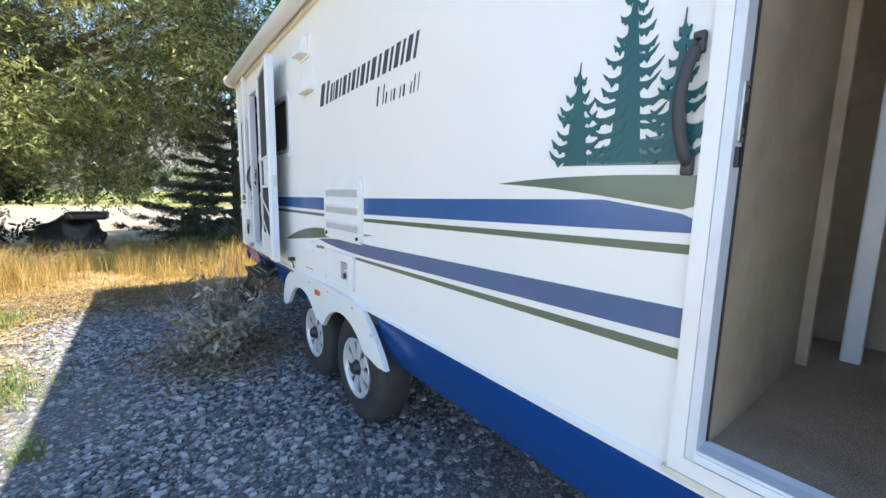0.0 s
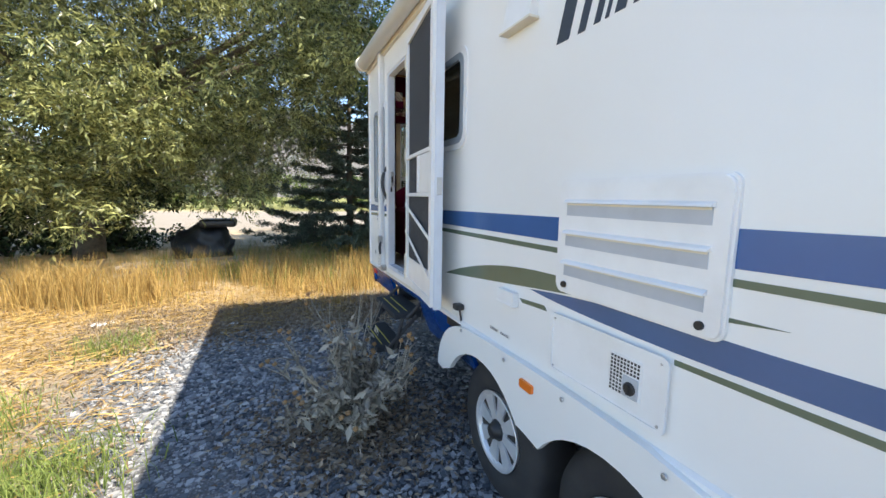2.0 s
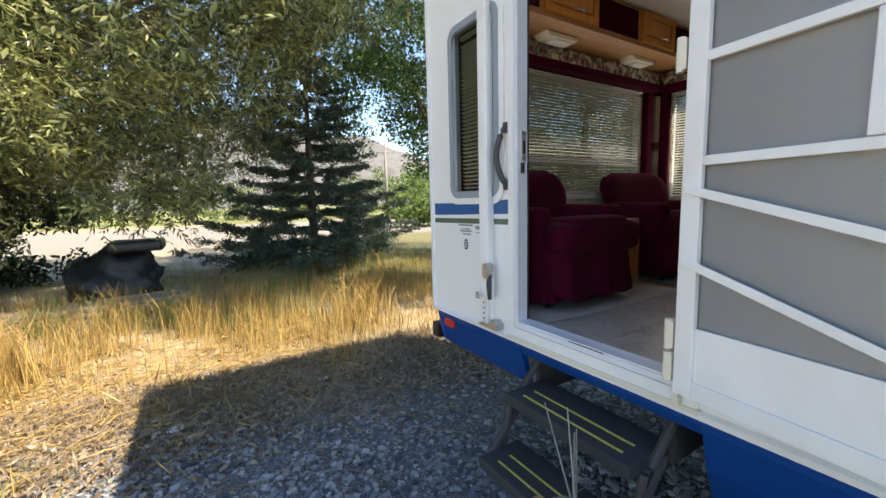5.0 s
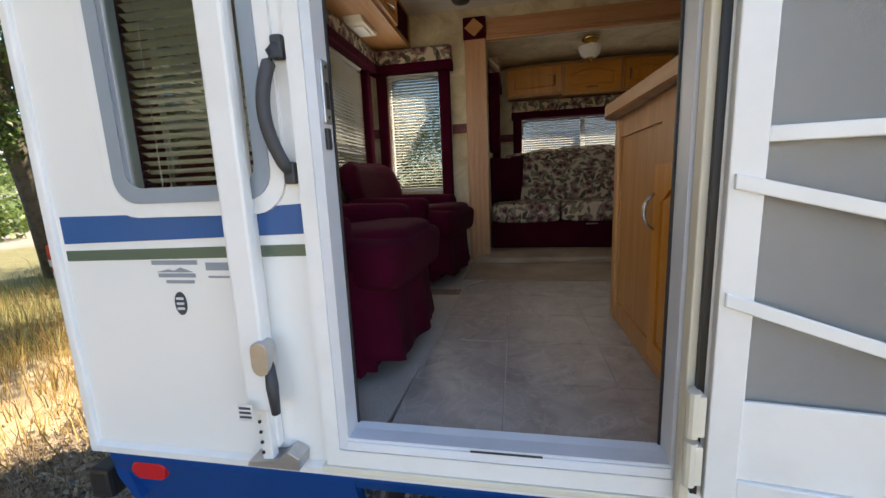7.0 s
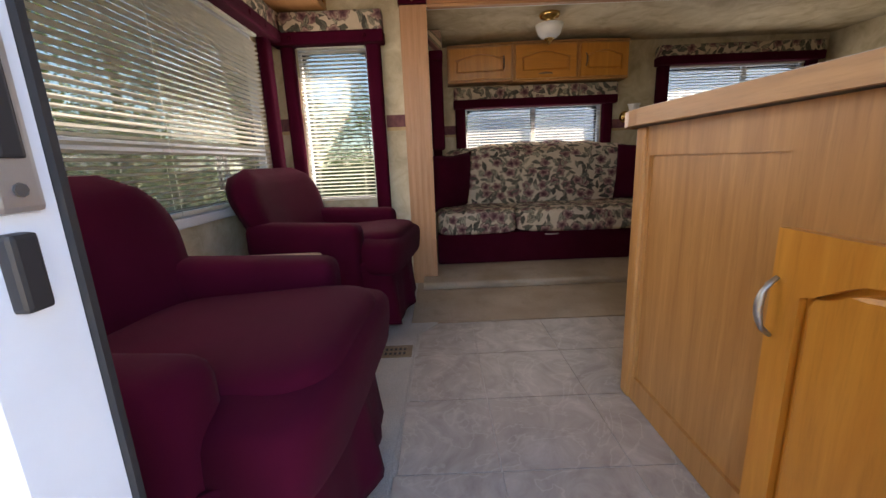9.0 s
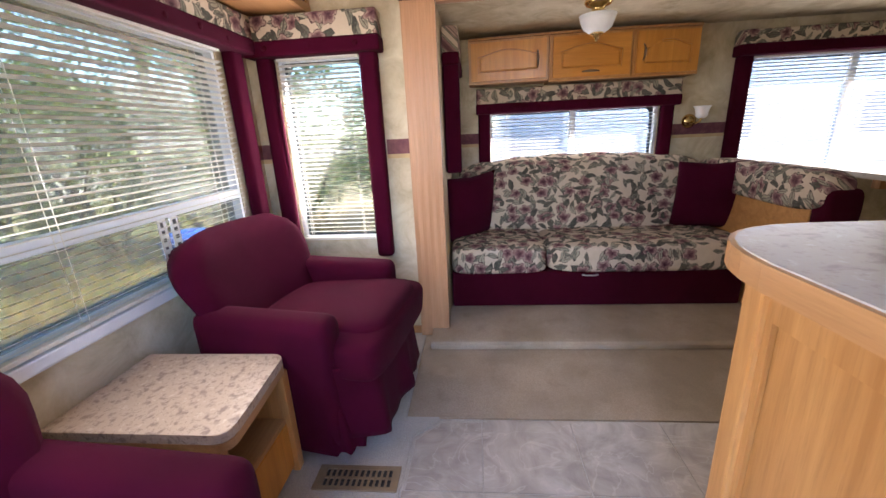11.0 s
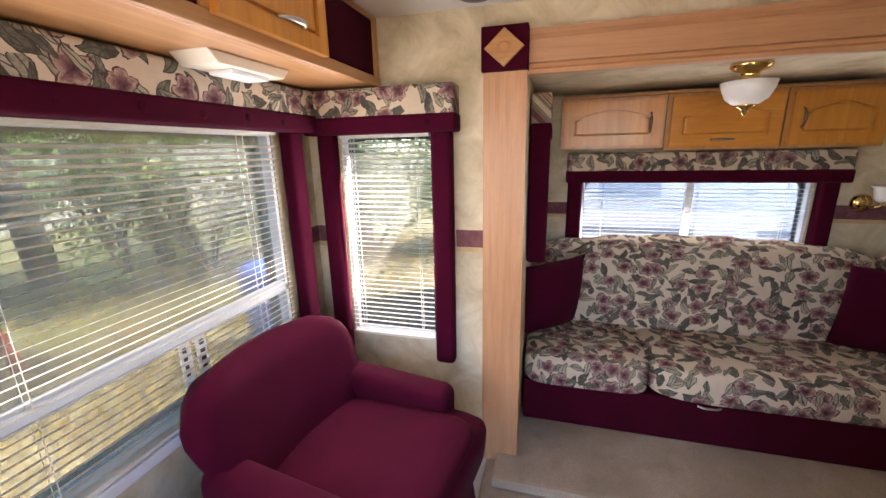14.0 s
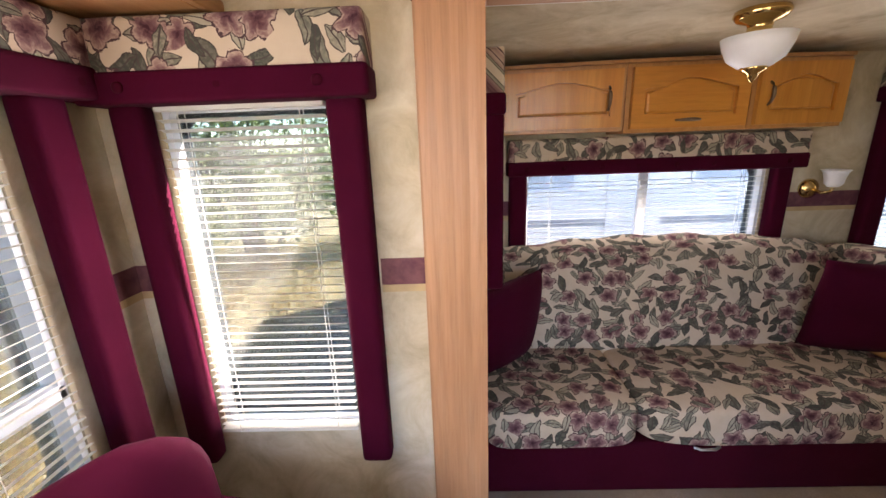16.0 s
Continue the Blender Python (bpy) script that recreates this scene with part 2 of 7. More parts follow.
M["floral_x"] = floral("floral_tapestry_across", "x")
M["border"] = painted("plum_wallpaper_border", (0.10, 0.025, 0.04), 0.8, 0.7, 22.0, dirt_col=(0.22, 0.09, 0.08))
M["border_gold"] = painted("gold_wallpaper_edge", (0.50, 0.36, 0.18), 0.8, 0.3, 18.0)
M["slat_solid"] = painted("cream_plastic", (0.72, 0.70, 0.64), 0.45, 0.08, 6.0)
M["ceiling"] = painted("white_ceiling_board", (0.74, 0.72, 0.68), 0.8, 0.08, 4.0, strength=0.2)
M["bark"] = painted("rough_bark", (0.14, 0.11, 0.08), 0.9, 0.7, 9.0, dirt_col=(0.05, 0.04, 0.03), grain=35, strength=1.0)
M["frost"] = painted("frosted_glass_shade", (0.80, 0.80, 0.80), 0.35, 0.06, 30.0)
M["bin_blue"] = painted("blue_plastic", (0.02, 0.10, 0.55), 0.4, 0.15, 6.0)
M["post_red"] = painted("red_orange_plastic", (0.62, 0.06, 0.025), 0.5, 0.2, 9.0)
M["paper"] = painted("white_paper", (0.7, 0.7, 0.68), 0.8, 0.2, 20.0)
M["tarp"] = painted("black_tarpaulin", (0.014, 0.015, 0.017), 0.5, 0.4, 5.0, grain=9, strength=0.8)


def _wallpaper():
    m = Mat("mottled_cream_wallpaper", 0.75, 0, 0.3)
    f = m.noise(6.0, None, 6.0, 0.65, 0.6)
    g = m.noise(28.0, None, 4.0, 0.6)
    c = m.ramp(f, [(0.32, (0.38, 0.31, 0.19)), (0.50, (0.56, 0.48, 0.33)), (0.68, (0.70, 0.63, 0.48))])
    c = m.mix(m.math("MULTIPLY", g, 0.35), c, (0.52, 0.45, 0.32))
    return m.colour(c).bump(g, 0.08, 0.001).m


def _brown_panel():
    m = Mat("mottled_brown_wallboard", 0.7, 0, 0.3)
    f = m.noise(2.2, None, 6.0, 0.6, 0.5)
    g = m.noise(22.0, None, 4.0)
    c = m.ramp(f, [(0.3, (0.30, 0.23, 0.16)), (0.7, (0.50, 0.41, 0.30))])
    return m.colour(m.mix(m.math("MULTIPLY", g, 0.3), c, (0.22, 0.17, 0.12))).bump(g, 0.1, 0.001).m


def _carpet(name, a, b):
    m = Mat(name, 0.97, 0, 0.1)
    f, g = m.noise(2.2, None, 6.0), m.noise(230.0, None, 3.0, 0.7)
    c = m.mix(m.ramp(f, [(0.35, (0, 0, 0)), (0.65, (1, 1, 1))]), tuple(x * 0.82 for x in a), b)
    c = m.mix(m.math("MULTIPLY", m.ramp(m.noise(9.0, None, 5.0), [(0.56, (0, 0, 0)), (0.72, (1, 1, 1))]), 0.35), c, tuple(x * 0.6 for x in a))
    c = m.mix(m.math("MULTIPLY", m.ramp(g, [(0.38, (0, 0, 0)), (0.62, (1, 1, 1))]), 0.45), c, tuple(x * 0.6 for x in a))
    return m.colour(c).bump(g, 0.9, 0.006).m


def _tile():
    m = Mat("slate_look_vinyl_tile", 0.36, 0, 0.5)
    f = m.noise(5.0, None, 8.0, 0.62, 2.2)
    vein = m.noise(3.2, None, 3.0, 0.5, 3.0)
    c = m.ramp(f, [(0.3, (0.27, 0.235, 0.205)), (0.5, (0.38, 0.34, 0.30)), (0.7, (0.49, 0.445, 0.40))])
    line = m.ramp(m.math("ABSOLUTE", m.math("SUBTRACT", vein, 0.5)), [(0.0, (1, 1, 1)), (0.02, (0, 0, 0))])
    c = m.mix(m.math("MULTIPLY", line, 0.35), c, (0.62, 0.57, 0.5))
    c = m.mix(m.math("MULTIPLY", m.random(), 0.22), c, (0.36, 0.30, 0.26))
    return m.colour(c).bump(f, 0.25, 0.003).m


def _speckle(name, a, b, c3, scale=55.0, rough=0.3):
    m = Mat(name, rough)
    f, g, h = m.noise(scale, None, 4.0, 0.6, 0.4), m.noise(scale * 2.7, None, 3.0, 0.6), m.noise(4.0)
    c = m.ramp(f, [(0.36, b), (0.47, a), (0.6, a), (0.68, c3)])
    c = m.mix(m.math("MULTIPLY", m.ramp(g, [(0.58, (0, 0, 0)), (0.66, (1, 1, 1))]), 0.6), c, b)
    return m.colour(m.mix(m.math("MULTIPLY", h, 0.25), c, c3)).m


def _glass(name, tint, haze=0.0):
    m = Mat(name, 0.02)
    tr, gl = m.n("BsdfTransparent"), m.n("BsdfGlossy", Roughness=0.02)
    tr.inputs[0].default_value = (*tint, 1)
    lw = m.n("LayerWeight", Blend=0.5)
    fr = m.n("Math")
    fr.operation = "MULTIPLY_ADD"
    m.link(m.math("POWER", lw.outputs["Facing"], 4.0), fr.inputs[0])
    fr.inputs[1].default_value, fr.inputs[2].default_value = 0.75, 0.04
    sh = m.n("MixShader")
    m.link(fr.outputs[0], sh.inputs[0])
    m.link(tr.outputs[0], sh.inputs[1])
    m.link(gl.outputs[0], sh.inputs[2])
    # Haze: a translucent share stands for veiling glare on the dusty pane.
    if haze:
        veil, both = m.n("BsdfTranslucent"), m.n("MixShader")
        veil.inputs[0].default_value = (0.80, 0.80, 0.78, 1)
        m.link(m.ramp(m.noise(3.0, None, 5.0), [(0.3, (haze * 0.8,) * 3), (0.7, (haze * 1.2,) * 3)]), both.inputs[0])
        m.link(sh.outputs[0], both.inputs[1])
        m.link(veil.outputs[0], both.inputs[2])
        sh = both
    m.link(sh.outputs[0], m.t.nodes["Material Output"].inputs[0])
    return m.m


def _leaf(name, dark, light, gloss=0.45, through=0.35, shade=0.4):
    """Leaves that vary one by one and let some light through."""
    m = Mat(name, gloss)
    c = m.ramp(m.island(), [(0.0, dark), (0.6, tuple((a + b) / 2 for a, b in zip(dark, light))), (1.0, light)])
    c = m.mix(m.math("MULTIPLY", m.noise(0.5), shade), c, dark)
    m.colour(c)
    tl, sh = m.n("BsdfTranslucent"), m.n("MixShader", Fac=through)
    m.link(c, tl.inputs[0])
    m.link(m.b.outputs[0], sh.inputs[1])
    m.link(tl.outputs[0], sh.inputs[2])
    m.link(sh.outputs[0], m.t.nodes["Material Output"].inputs[0])
    return m.m


def _slat():
    m = Mat("cream_blind_slat", 0.45)
    c = m.mix(m.noise(6.0), (0.70, 0.68, 0.62), (0.76, 0.74, 0.68))
    m.colour(c)
    tl, sh = m.n("BsdfTranslucent"), m.n("MixShader", Fac=0.30)
    m.link(c, tl.inputs[0])
    m.link(m.b.outputs[0], sh.inputs[1])
    m.link(tl.outputs[0], sh.inputs[2])
    m.link(sh.outputs[0], m.t.nodes["Material Output"].inputs[0])
    return m.m


def _ground():
    m = Mat("gravel_and_dry_soil", 0.95, 0, 0.2)
    sep = m.n("SeparateXYZ")
    m.link(m.co, sep.inputs[0])
    x, y = sep.outputs[0], sep.outputs[1]
    v = m.t.nodes.new("ShaderNodeTexVoronoi")
    v.inputs["Scale"].default_value = 58.0
    m.link(m.co, v.inputs["Vector"])
    v2 = m.t.nodes.new("ShaderNodeTexVoronoi")
    v2.inputs["Scale"].default_value = 130.0
    m.link(m.co, v2.inputs["Vector"])
    sc = m.n("SeparateColor")
    m.link(v.outputs["Color"], sc.inputs[0])
    stone = m.ramp(sc.outputs[0], [(0.0, (0.07, 0.08, 0.095)), (0.5, (0.16, 0.17, 0.185)), (1.0, (0.38, 0.375, 0.37))])
    stone = m.mix(m.ramp(v.outputs["Distance"], [(0.35, (0, 0, 0)), (0.7, (1, 1, 1))]), stone, (0.07, 0.07, 0.075))
    stone = m.mix(m.math("MULTIPLY", m.noise(1.7, None, 5.0), 0.5), stone, (0.28, 0.26, 0.24))
    f = m.noise(2.0, None, 7.0, 0.65)
    soil = m.ramp(f, [(0.3, (0.33, 0.25, 0.155)), (0.5, (0.50, 0.40, 0.26)), (0.7, (0.62, 0.52, 0.37))])
    soil = m.mix(m.math("MULTIPLY", m.noise(60.0, None, 3.0), 0.6), soil, (0.27, 0.20, 0.12))
    wob = m.math("MULTIPLY", m.math("SUBTRACT", m.noise(0.9, None, 5.0), 0.5), 2.2)

    def past(s, edge, soft):
        return m.math("DIVIDE", m.math("SUBTRACT", m.math("ADD", s, wob), edge), soft, True)

    to_rear = past(y, 6.55, 0.7)
    to_west = past(m.math("MULTIPLY", x, -1.0), 1.25, 0.7)
    grass = m.math("MAXIMUM", to_rear, to_west)
    c = m.mix(grass, stone, soil)
    # Green-brown ground past y 9.9: grassy, with the trees' shade put into its colour.
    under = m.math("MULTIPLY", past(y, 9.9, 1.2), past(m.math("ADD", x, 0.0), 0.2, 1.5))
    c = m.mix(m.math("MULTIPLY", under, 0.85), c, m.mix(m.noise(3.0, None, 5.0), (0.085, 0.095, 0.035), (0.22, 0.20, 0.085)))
    road_a = m.math("MULTIPLY", past(y, 21.0, 2.0), m.math("SUBTRACT", 1.0, past(y, 42.0, 3.0)))
    road = m.mix(m.noise(0.6, None, 6.0), (0.26, 0.225, 0.18), (0.34, 0.30, 0.25))
    c = m.mix(road_a, c, road)
    far = past(y, 44.0, 6.0)
    c = m.mix(far, c, m.mix(m.noise(0.25, None, 5.0), (0.15, 0.17, 0.055), (0.28, 0.26, 0.10)))
    h = m.math("MULTIPLY", m.math("ADD", m.math("SUBTRACT", 1.0, v.outputs["Distance"]), m.math("MULTIPLY", v2.outputs["Distance"], -0.5)), 1.0)
    return m.colour(c).bump(h, 0.8, 0.012).m


M["wallpaper"], M["brown_panel"], M["tile"], M["glass"] = _wallpaper(), _brown_panel(), _tile(), _glass("window_glass", (0.56, 0.59, 0.60))
M["tinted_clean"] = _glass("clean_tinted_glass", (0.38, 0.41, 0.39), 0.02)
M["tinted_pale"] = _glass("lightly_tinted_glass", (0.66, 0.70, 0.68))
M["tinted"] = _glass("tinted_window_glass", (0.44, 0.47, 0.445), 0.13)
M["carpet"] = _carpet("grey_carpet", (0.520, 0.481, 0.429), (0.624, 0.585, 0.533))
M["carpet_tan"] = _carpet("taupe_carpet", (0.403, 0.312, 0.221), (0.520, 0.416, 0.312))
M["granite"] = _speckle("speckled_beige_laminate", (0.50, 0.385, 0.285), (0.24, 0.16, 0.12), (0.62, 0.52, 0.41), 48.0)
M["counter"] = _speckle("grey_stone_laminate", (0.50, 0.46, 0.41), (0.38, 0.34, 0.31), (0.58, 0.55, 0.51), 22.0, 0.25)
M["thread"] = painted("dark_screen_thread", (0.075, 0.077, 0.082), 0.7, 0.2, 9.0)
M["willow"] = _leaf("willow_leaves", (0.020, 0.034, 0.009), (0.50, 0.51, 0.20), 0.32, 0.38, 0.26)
# Darker copy of the shrub leaves, with the willow's shade in the colour.
M["thicket"] = _leaf("shrub_leaves_painted_shade", (0.012, 0.022, 0.007), (0.10, 0.14, 0.045), 0.5, 0.2)
M["poplar"] = _leaf("poplar_leaves", (0.035, 0.075, 0.018), (0.15, 0.24, 0.05), 0.45, 0.45)
M["spruce"] = _leaf("spruce_needles", (0.030, 0.050, 0.036), (0.15, 0.20, 0.145), 0.5, 0.15)
M["shrub"] = _leaf("shrub_leaves", (0.07, 0.11, 0.025), (0.28, 0.36, 0.10), 0.45, 0.5)
M["straw"] = _leaf("dry_grass", (0.22, 0.13, 0.035), (0.70, 0.49, 0.17), 0.7, 0.28, 0.3)
M["green_grass"] = _leaf("green_weeds", (0.09, 0.14, 0.03), (0.32, 0.38, 0.10), 0.7, 0.3)
M["thistle"] = _leaf("withered_thistle", (0.17, 0.15, 0.115), (0.52, 0.48, 0.40), 0.9, 0.15)
M["thistle_head"] = _leaf("brown_thistle_down", (0.17, 0.09, 0.04), (0.40, 0.25, 0.12), 0.95, 0.2)
M["litter"] = _leaf("dead_leaves", (0.13, 0.085, 0.05), (0.46, 0.38, 0.28), 0.8, 0.1)
M["pebble"] = _leaf("crushed_stone", (0.055, 0.066, 0.082), (0.52, 0.52, 0.52), 0.8, 0.0)
M["ground"] = _ground()
M["slat"] = _slat()
M["register"] = painted("tan_metal_register", (0.24, 0.17, 0.10), 0.45, 0.3, 20.0)
# The neighbour's panes: their pale reflection is put into the base colour.
M["pale_glass"] = painted("painted_reflection_window", (0.42, 0.48, 0.54), 0.15, 0.1, 3.0)


def _hill():
    m = Mat("dry_hillside", 0.95, 0, 0.1)
    f = m.noise(0.05, None, 8.0, 0.6)
    return m.colour(m.ramp(f, [(0.35, (0.115, 0.108, 0.105)), (0.5, (0.16, 0.15, 0.145)), (0.68, (0.09, 0.10, 0.09))])).m


M["hill"] = _hill()


# ---- builders ----
def solid(name, bm, material, parent=None, smooth=False):
    """Links a bmesh as one mesh object."""
    me = bpy.data.meshes.new(name)
    bmesh.ops.recalc_face_normals(bm, faces=bm.faces)
    bm.to_mesh(me)
    bm.free()
    me.materials.append(M[material])
    if smooth:
        me.polygons.foreach_set("use_smooth", [True] * len(me.polygons))
    ob = new(name, me)
    if parent is not None:
        hang(ob, parent)
    return ob


def hang(ob, parent):
    ob.parent = parent
    up = parent.matrix_basis.copy()
    if parent.parent is not None:
        up = parent.parent.matrix_basis @ parent.matrix_parent_inverse @ up
    ob.matrix_parent_inverse = up.inverted()


def part(name, bm, material, parent, label="", smooth=False):
    ob = solid(name, bm, material, parent, smooth)
    if label:
        ob["label"] = label
    return ob


def thing(name, at, label, category, group=""):
    ob = new(name)
    ob.matrix_basis = pose(*at)
    ob.empty_display_size = 0.1
    return tagged(ob, label, category, group)


def box(bm, x0, x1, y0, y1, z0, z1, bev=0.0, seg=2):
    vs = bmesh.ops.create_cube(bm, size=1.0)["verts"]
    for v in vs:
        v.co = Vector(((x0 + x1) / 2 + v.co.x * (x1 - x0), (y0 + y1) / 2 + v.co.y * (y1 - y0), (z0 + z1) / 2 + v.co.z * (z1 - z0)))
    if bev:
        es = {e for v in vs for e in v.link_edges}
        bmesh.ops.bevel(bm, geom=list(es), offset=bev, segments=seg, affect="EDGES", profile=0.6)
    return bm


def boxed(*a, **k):
    return box(bmesh.new(), *a, **k)


def prism(bm, pts, axis, a, b, bev=0.0):
    """A polygon of (u, v) drawn in the plane across an axis, carried from a to b along it."""
    def put(u, v, w):
        return {"x": (w, u, v), "y": (u, w, v), "z": (u, v, w)}[axis]
    lo, hi = [bm.verts.new(put(u, v, a)) for u, v in pts], [bm.verts.new(put(u, v, b)) for u, v in pts]
    fs = [bm.faces.new(lo), bm.faces.new(hi)]
    for i in range(len(pts)):
        j = (i + 1) % len(pts)
        fs.append(bm.faces.new((lo[i], lo[j], hi[j], hi[i])))
    if bev:
        es = {e for f in fs[:2] for e in f.edges}
        bmesh.ops.bevel(bm, geom=list(es), offset=bev, segments=2, affect="EDGES", profile=0.6)
    return bm


def prismed(*a, **k):
    return prism(bmesh.new(), *a, **k)


def tube(bm, pts, r, n=8):
    """A round bar along points; r may be one radius or one for each point."""
    pts = [Vector(p) for p in pts]
    rs = r if isinstance(r, (list, tuple)) else [r] * len(pts)
    rings = []
    for i, p in enumerate(pts):
        d = (pts[min(i + 1, len(pts) - 1)] - pts[max(i - 1, 0)]).normalized()
        s = d.cross(Vector((0, 0, 1)) if abs(d.z) < 0.9 else Vector((1, 0, 0))).normalized()
        u = s.cross(d)
        rings.append([bm.verts.new(p + rs[i] * (math.cos(a) * s + math.sin(a) * u)) for a in (2 * math.pi * k / n for k in range(n))])
    for a, b in zip(rings, rings[1:]):
        for k in range(n):
            bm.faces.new((a[k], a[(k + 1) % n], b[(k + 1) % n], b[k]))
    bm.faces.new(rings[0][::-1])
    bm.faces.new(rings[-1])
    return bm


def tubed(*a, **k):
    return tube(bmesh.new(), *a, **k)


def lathe(bm, profile, at, axis="z", n=24):
    """Turns a profile of (radius, height) round an axis through at."""
    rings = []
    for r, h in profile:
        ring = []
        for k in range(n):
            a = 2 * math.pi * k / n
            u, v = r * math.cos(a), r * math.sin(a)
            ring.append(bm.verts.new(Vector(at) + Vector({"z": (u, v, h), "x": (h, u, v), "y": (u, h, v)}[axis])))
        rings.append(ring)
    for a, b in zip(rings, rings[1:]):
        for k in range(n):
            bm.faces.new((a[k], a[(k + 1) % n], b[(k + 1) % n], b[k]))
    bm.faces.new(rings[0][::-1])
    bm.faces.new(rings[-1])
    return bm


def lathed(*a, **k):
    return lathe(bmesh.new(), *a, **k)


def cushion(bm, at, size, e=0.35, m=None, n=28, sag=0.0):
    """A stuffed, rounded block: a superquadric, softly uneven."""
    def sp(c, p):
        return math.copysign(abs(c) ** p, c)
    rows, m = n // 2, m or Matrix.Identity(4)
    rings = []
    for i in range(rows + 1):
        ph = -math.pi / 2 + math.pi * i / rows
        ring = []
        for k in range(n):
            th = 2 * math.pi * k / n
            p = Vector((sp(math.cos(ph), e) * sp(math.cos(th), e), sp(math.cos(ph), e) * sp(math.sin(th), e), sp(math.sin(ph), e)))
            q = Vector((p.x * size[0] / 2, p.y * size[1] / 2, p.z * size[2] / 2 - sag * p.x * p.x * (p.z > 0)))
            q += 0.006 * Vector(noise.noise_vector((q + Vector(at)) * 6))
            ring.append(bm.verts.new(Vector(at) + m.to_3x3() @ q))
        rings.append(ring)
    for a, b in zip(rings, rings[1:]):
        for k in range(n):
            bm.faces.new((a[k], a[(k + 1) % n], b[(k + 1) % n], b[k]))
    bmesh.ops.remove_doubles(bm, verts=bm.verts[:], dist=0.0002)
    return bm


def cushioned(*a, **k):
    return cushion(bmesh.new(), *a, **k)


def wall(axis, a, b, u0, u1, v0, v1, holes=()):
    """A wall between a and b along an axis, from u0 to u1 and v0 to v1, with openings (u0, u1, v0, v1) cut through."""
    us = sorted({u0, u1, *[h[0] for h in holes], *[h[1] for h in holes]})
    vs = sorted({v0, v1, *[h[2] for h in holes], *[h[3] for h in holes]})
    us, vs = [u for u in us if u0 <= u <= u1], [v for v in vs if v0 <= v <= v1]
    bm, cache = bmesh.new(), {}

    def vert(u, v, w):
        if (u, v, w) not in cache:
            cache[u, v, w] = bm.verts.new({"x": (w, u, v), "y": (u, w, v), "z": (u, v, w)}[axis])
        return cache[u, v, w]

    def full(i, j):
        if not (0 <= i < len(us) - 1 and 0 <= j < len(vs) - 1):
            return False
        cu, cv = (us[i] + us[i + 1]) / 2, (vs[j] + vs[j + 1]) / 2
        return not any(h[0] < cu < h[1] and h[2] < cv < h[3] for h in holes)

    for i in range(len(us) - 1):
        for j in range(len(vs) - 1):
            if not full(i, j):
                continue
            p, q, r, s = us[i], us[i + 1], vs[j], vs[j + 1]
            for w in (a, b):
                bm.faces.new([vert(p, r, w), vert(q, r, w), vert(q, s, w), vert(p, s, w)])
            for di, dj, e in ((-1, 0, (p, r, p, s)), (1, 0, (q, r, q, s)), (0, -1, (p, r, q, r)), (0, 1, (p, s, q, s))):
                if not full(i + di, j + dj):
                    bm.faces.new([vert(e[0], e[1], a), vert(e[2], e[3], a), vert(e[2], e[3], b), vert(e[0], e[1], b)])
    return bm


def rounded(u0, u1, v0, v1, r, n=6):
    out = []
    for cu, cv, s in ((u1 - r, v1 - r, 0), (u0 + r, v1 - r, 90), (u0 + r, v0 + r, 180), (u1 - r, v0 + r, 270)):
        out += [(cu + r * math.cos(radians(s + 90 * k / n)), cv + r * math.sin(radians(s + 90 * k / n))) for k in range(n + 1)]
    return out


def ring(bm, axis, outer, inner, a, b):
    """A flat ring between two outlines of as many points, from a to b along an axis."""
    def put(u, v, w):
        return {"x": (w, u, v), "y": (u, w, v), "z": (u, v, w)}[axis]
    L = [[bm.verts.new(put(u, v, w)) for u, v in pts] for pts in (outer, inner) for w in (a, b)]
    n = len(outer)
    for k in range(n):
        j = (k + 1) % n
        for p, q in ((0, 1), (1, 3), (3, 2), (2, 0)):
            bm.faces.new((L[p][k], L[p][j], L[q][j], L[q][k]))
    return bm


def ringed(*a, **k):
    return ring(bmesh.new(), *a, **k)


def bulk(name, verts, faces, material, label, category, parent=None, smooth=False):
    """One mesh from arrays that code has worked out, for what nobody could count."""
    me = bpy.data.meshes.new(name)
    verts, faces = np.asarray(verts, np.float32), np.asarray(faces, np.int32)
    k = faces.shape[1]
    me.vertices.add(len(verts))
    me.vertices.foreach_set("co", verts.ravel())
    me.loops.add(faces.size)
    me.loops.foreach_set("vertex_index", faces.ravel())
    me.polygons.add(len(faces))
    me.polygons.foreach_set("loop_start", np.arange(0, faces.size, k, dtype=np.int32))
    me.polygons.foreach_set("use_smooth", np.full(len(faces), smooth))
    me.update(calc_edges=True)
    me.materials.append(M[material])
    ob = new(name, me)
    if parent is not None:
        hang(ob, parent)
        if label:
            ob["label"] = label
    else:
        tagged(ob, label, category, kind="stuff")
    return ob

# ---- the trailer's shell ----
WO, WI = 0.95, 0.99            # door-side wall, outside and inside
FO, FI = 3.26, 3.21            # far wall
RO, RI = 5.93, 5.86            # rear wall
FLOOR, CEIL = 0.995, 2.845
FRONT = -2.6
SLIDE = (1.75, 4.97, 1.04, 2.64)   # the slide-out room: y, y, floor, ceiling
SX = 4.12                          # its window wall

DOOR = (4.420, 5.178, 0.98, 2.73)
WIN_D = (5.297, 5.69, 1.60, 2.47)   # window beside the door
WIN_K = (3.66, 4.24, 1.97, 2.44)   # window behind the open door leaf
DOOR_F = (-0.36, 0.36, 0.98, 2.73)
WIN_R = (1.27, 2.97, 1.60, 2.44)   # large rear window, in x
WIN_2 = (5.30, 5.71, 1.55, 2.43)
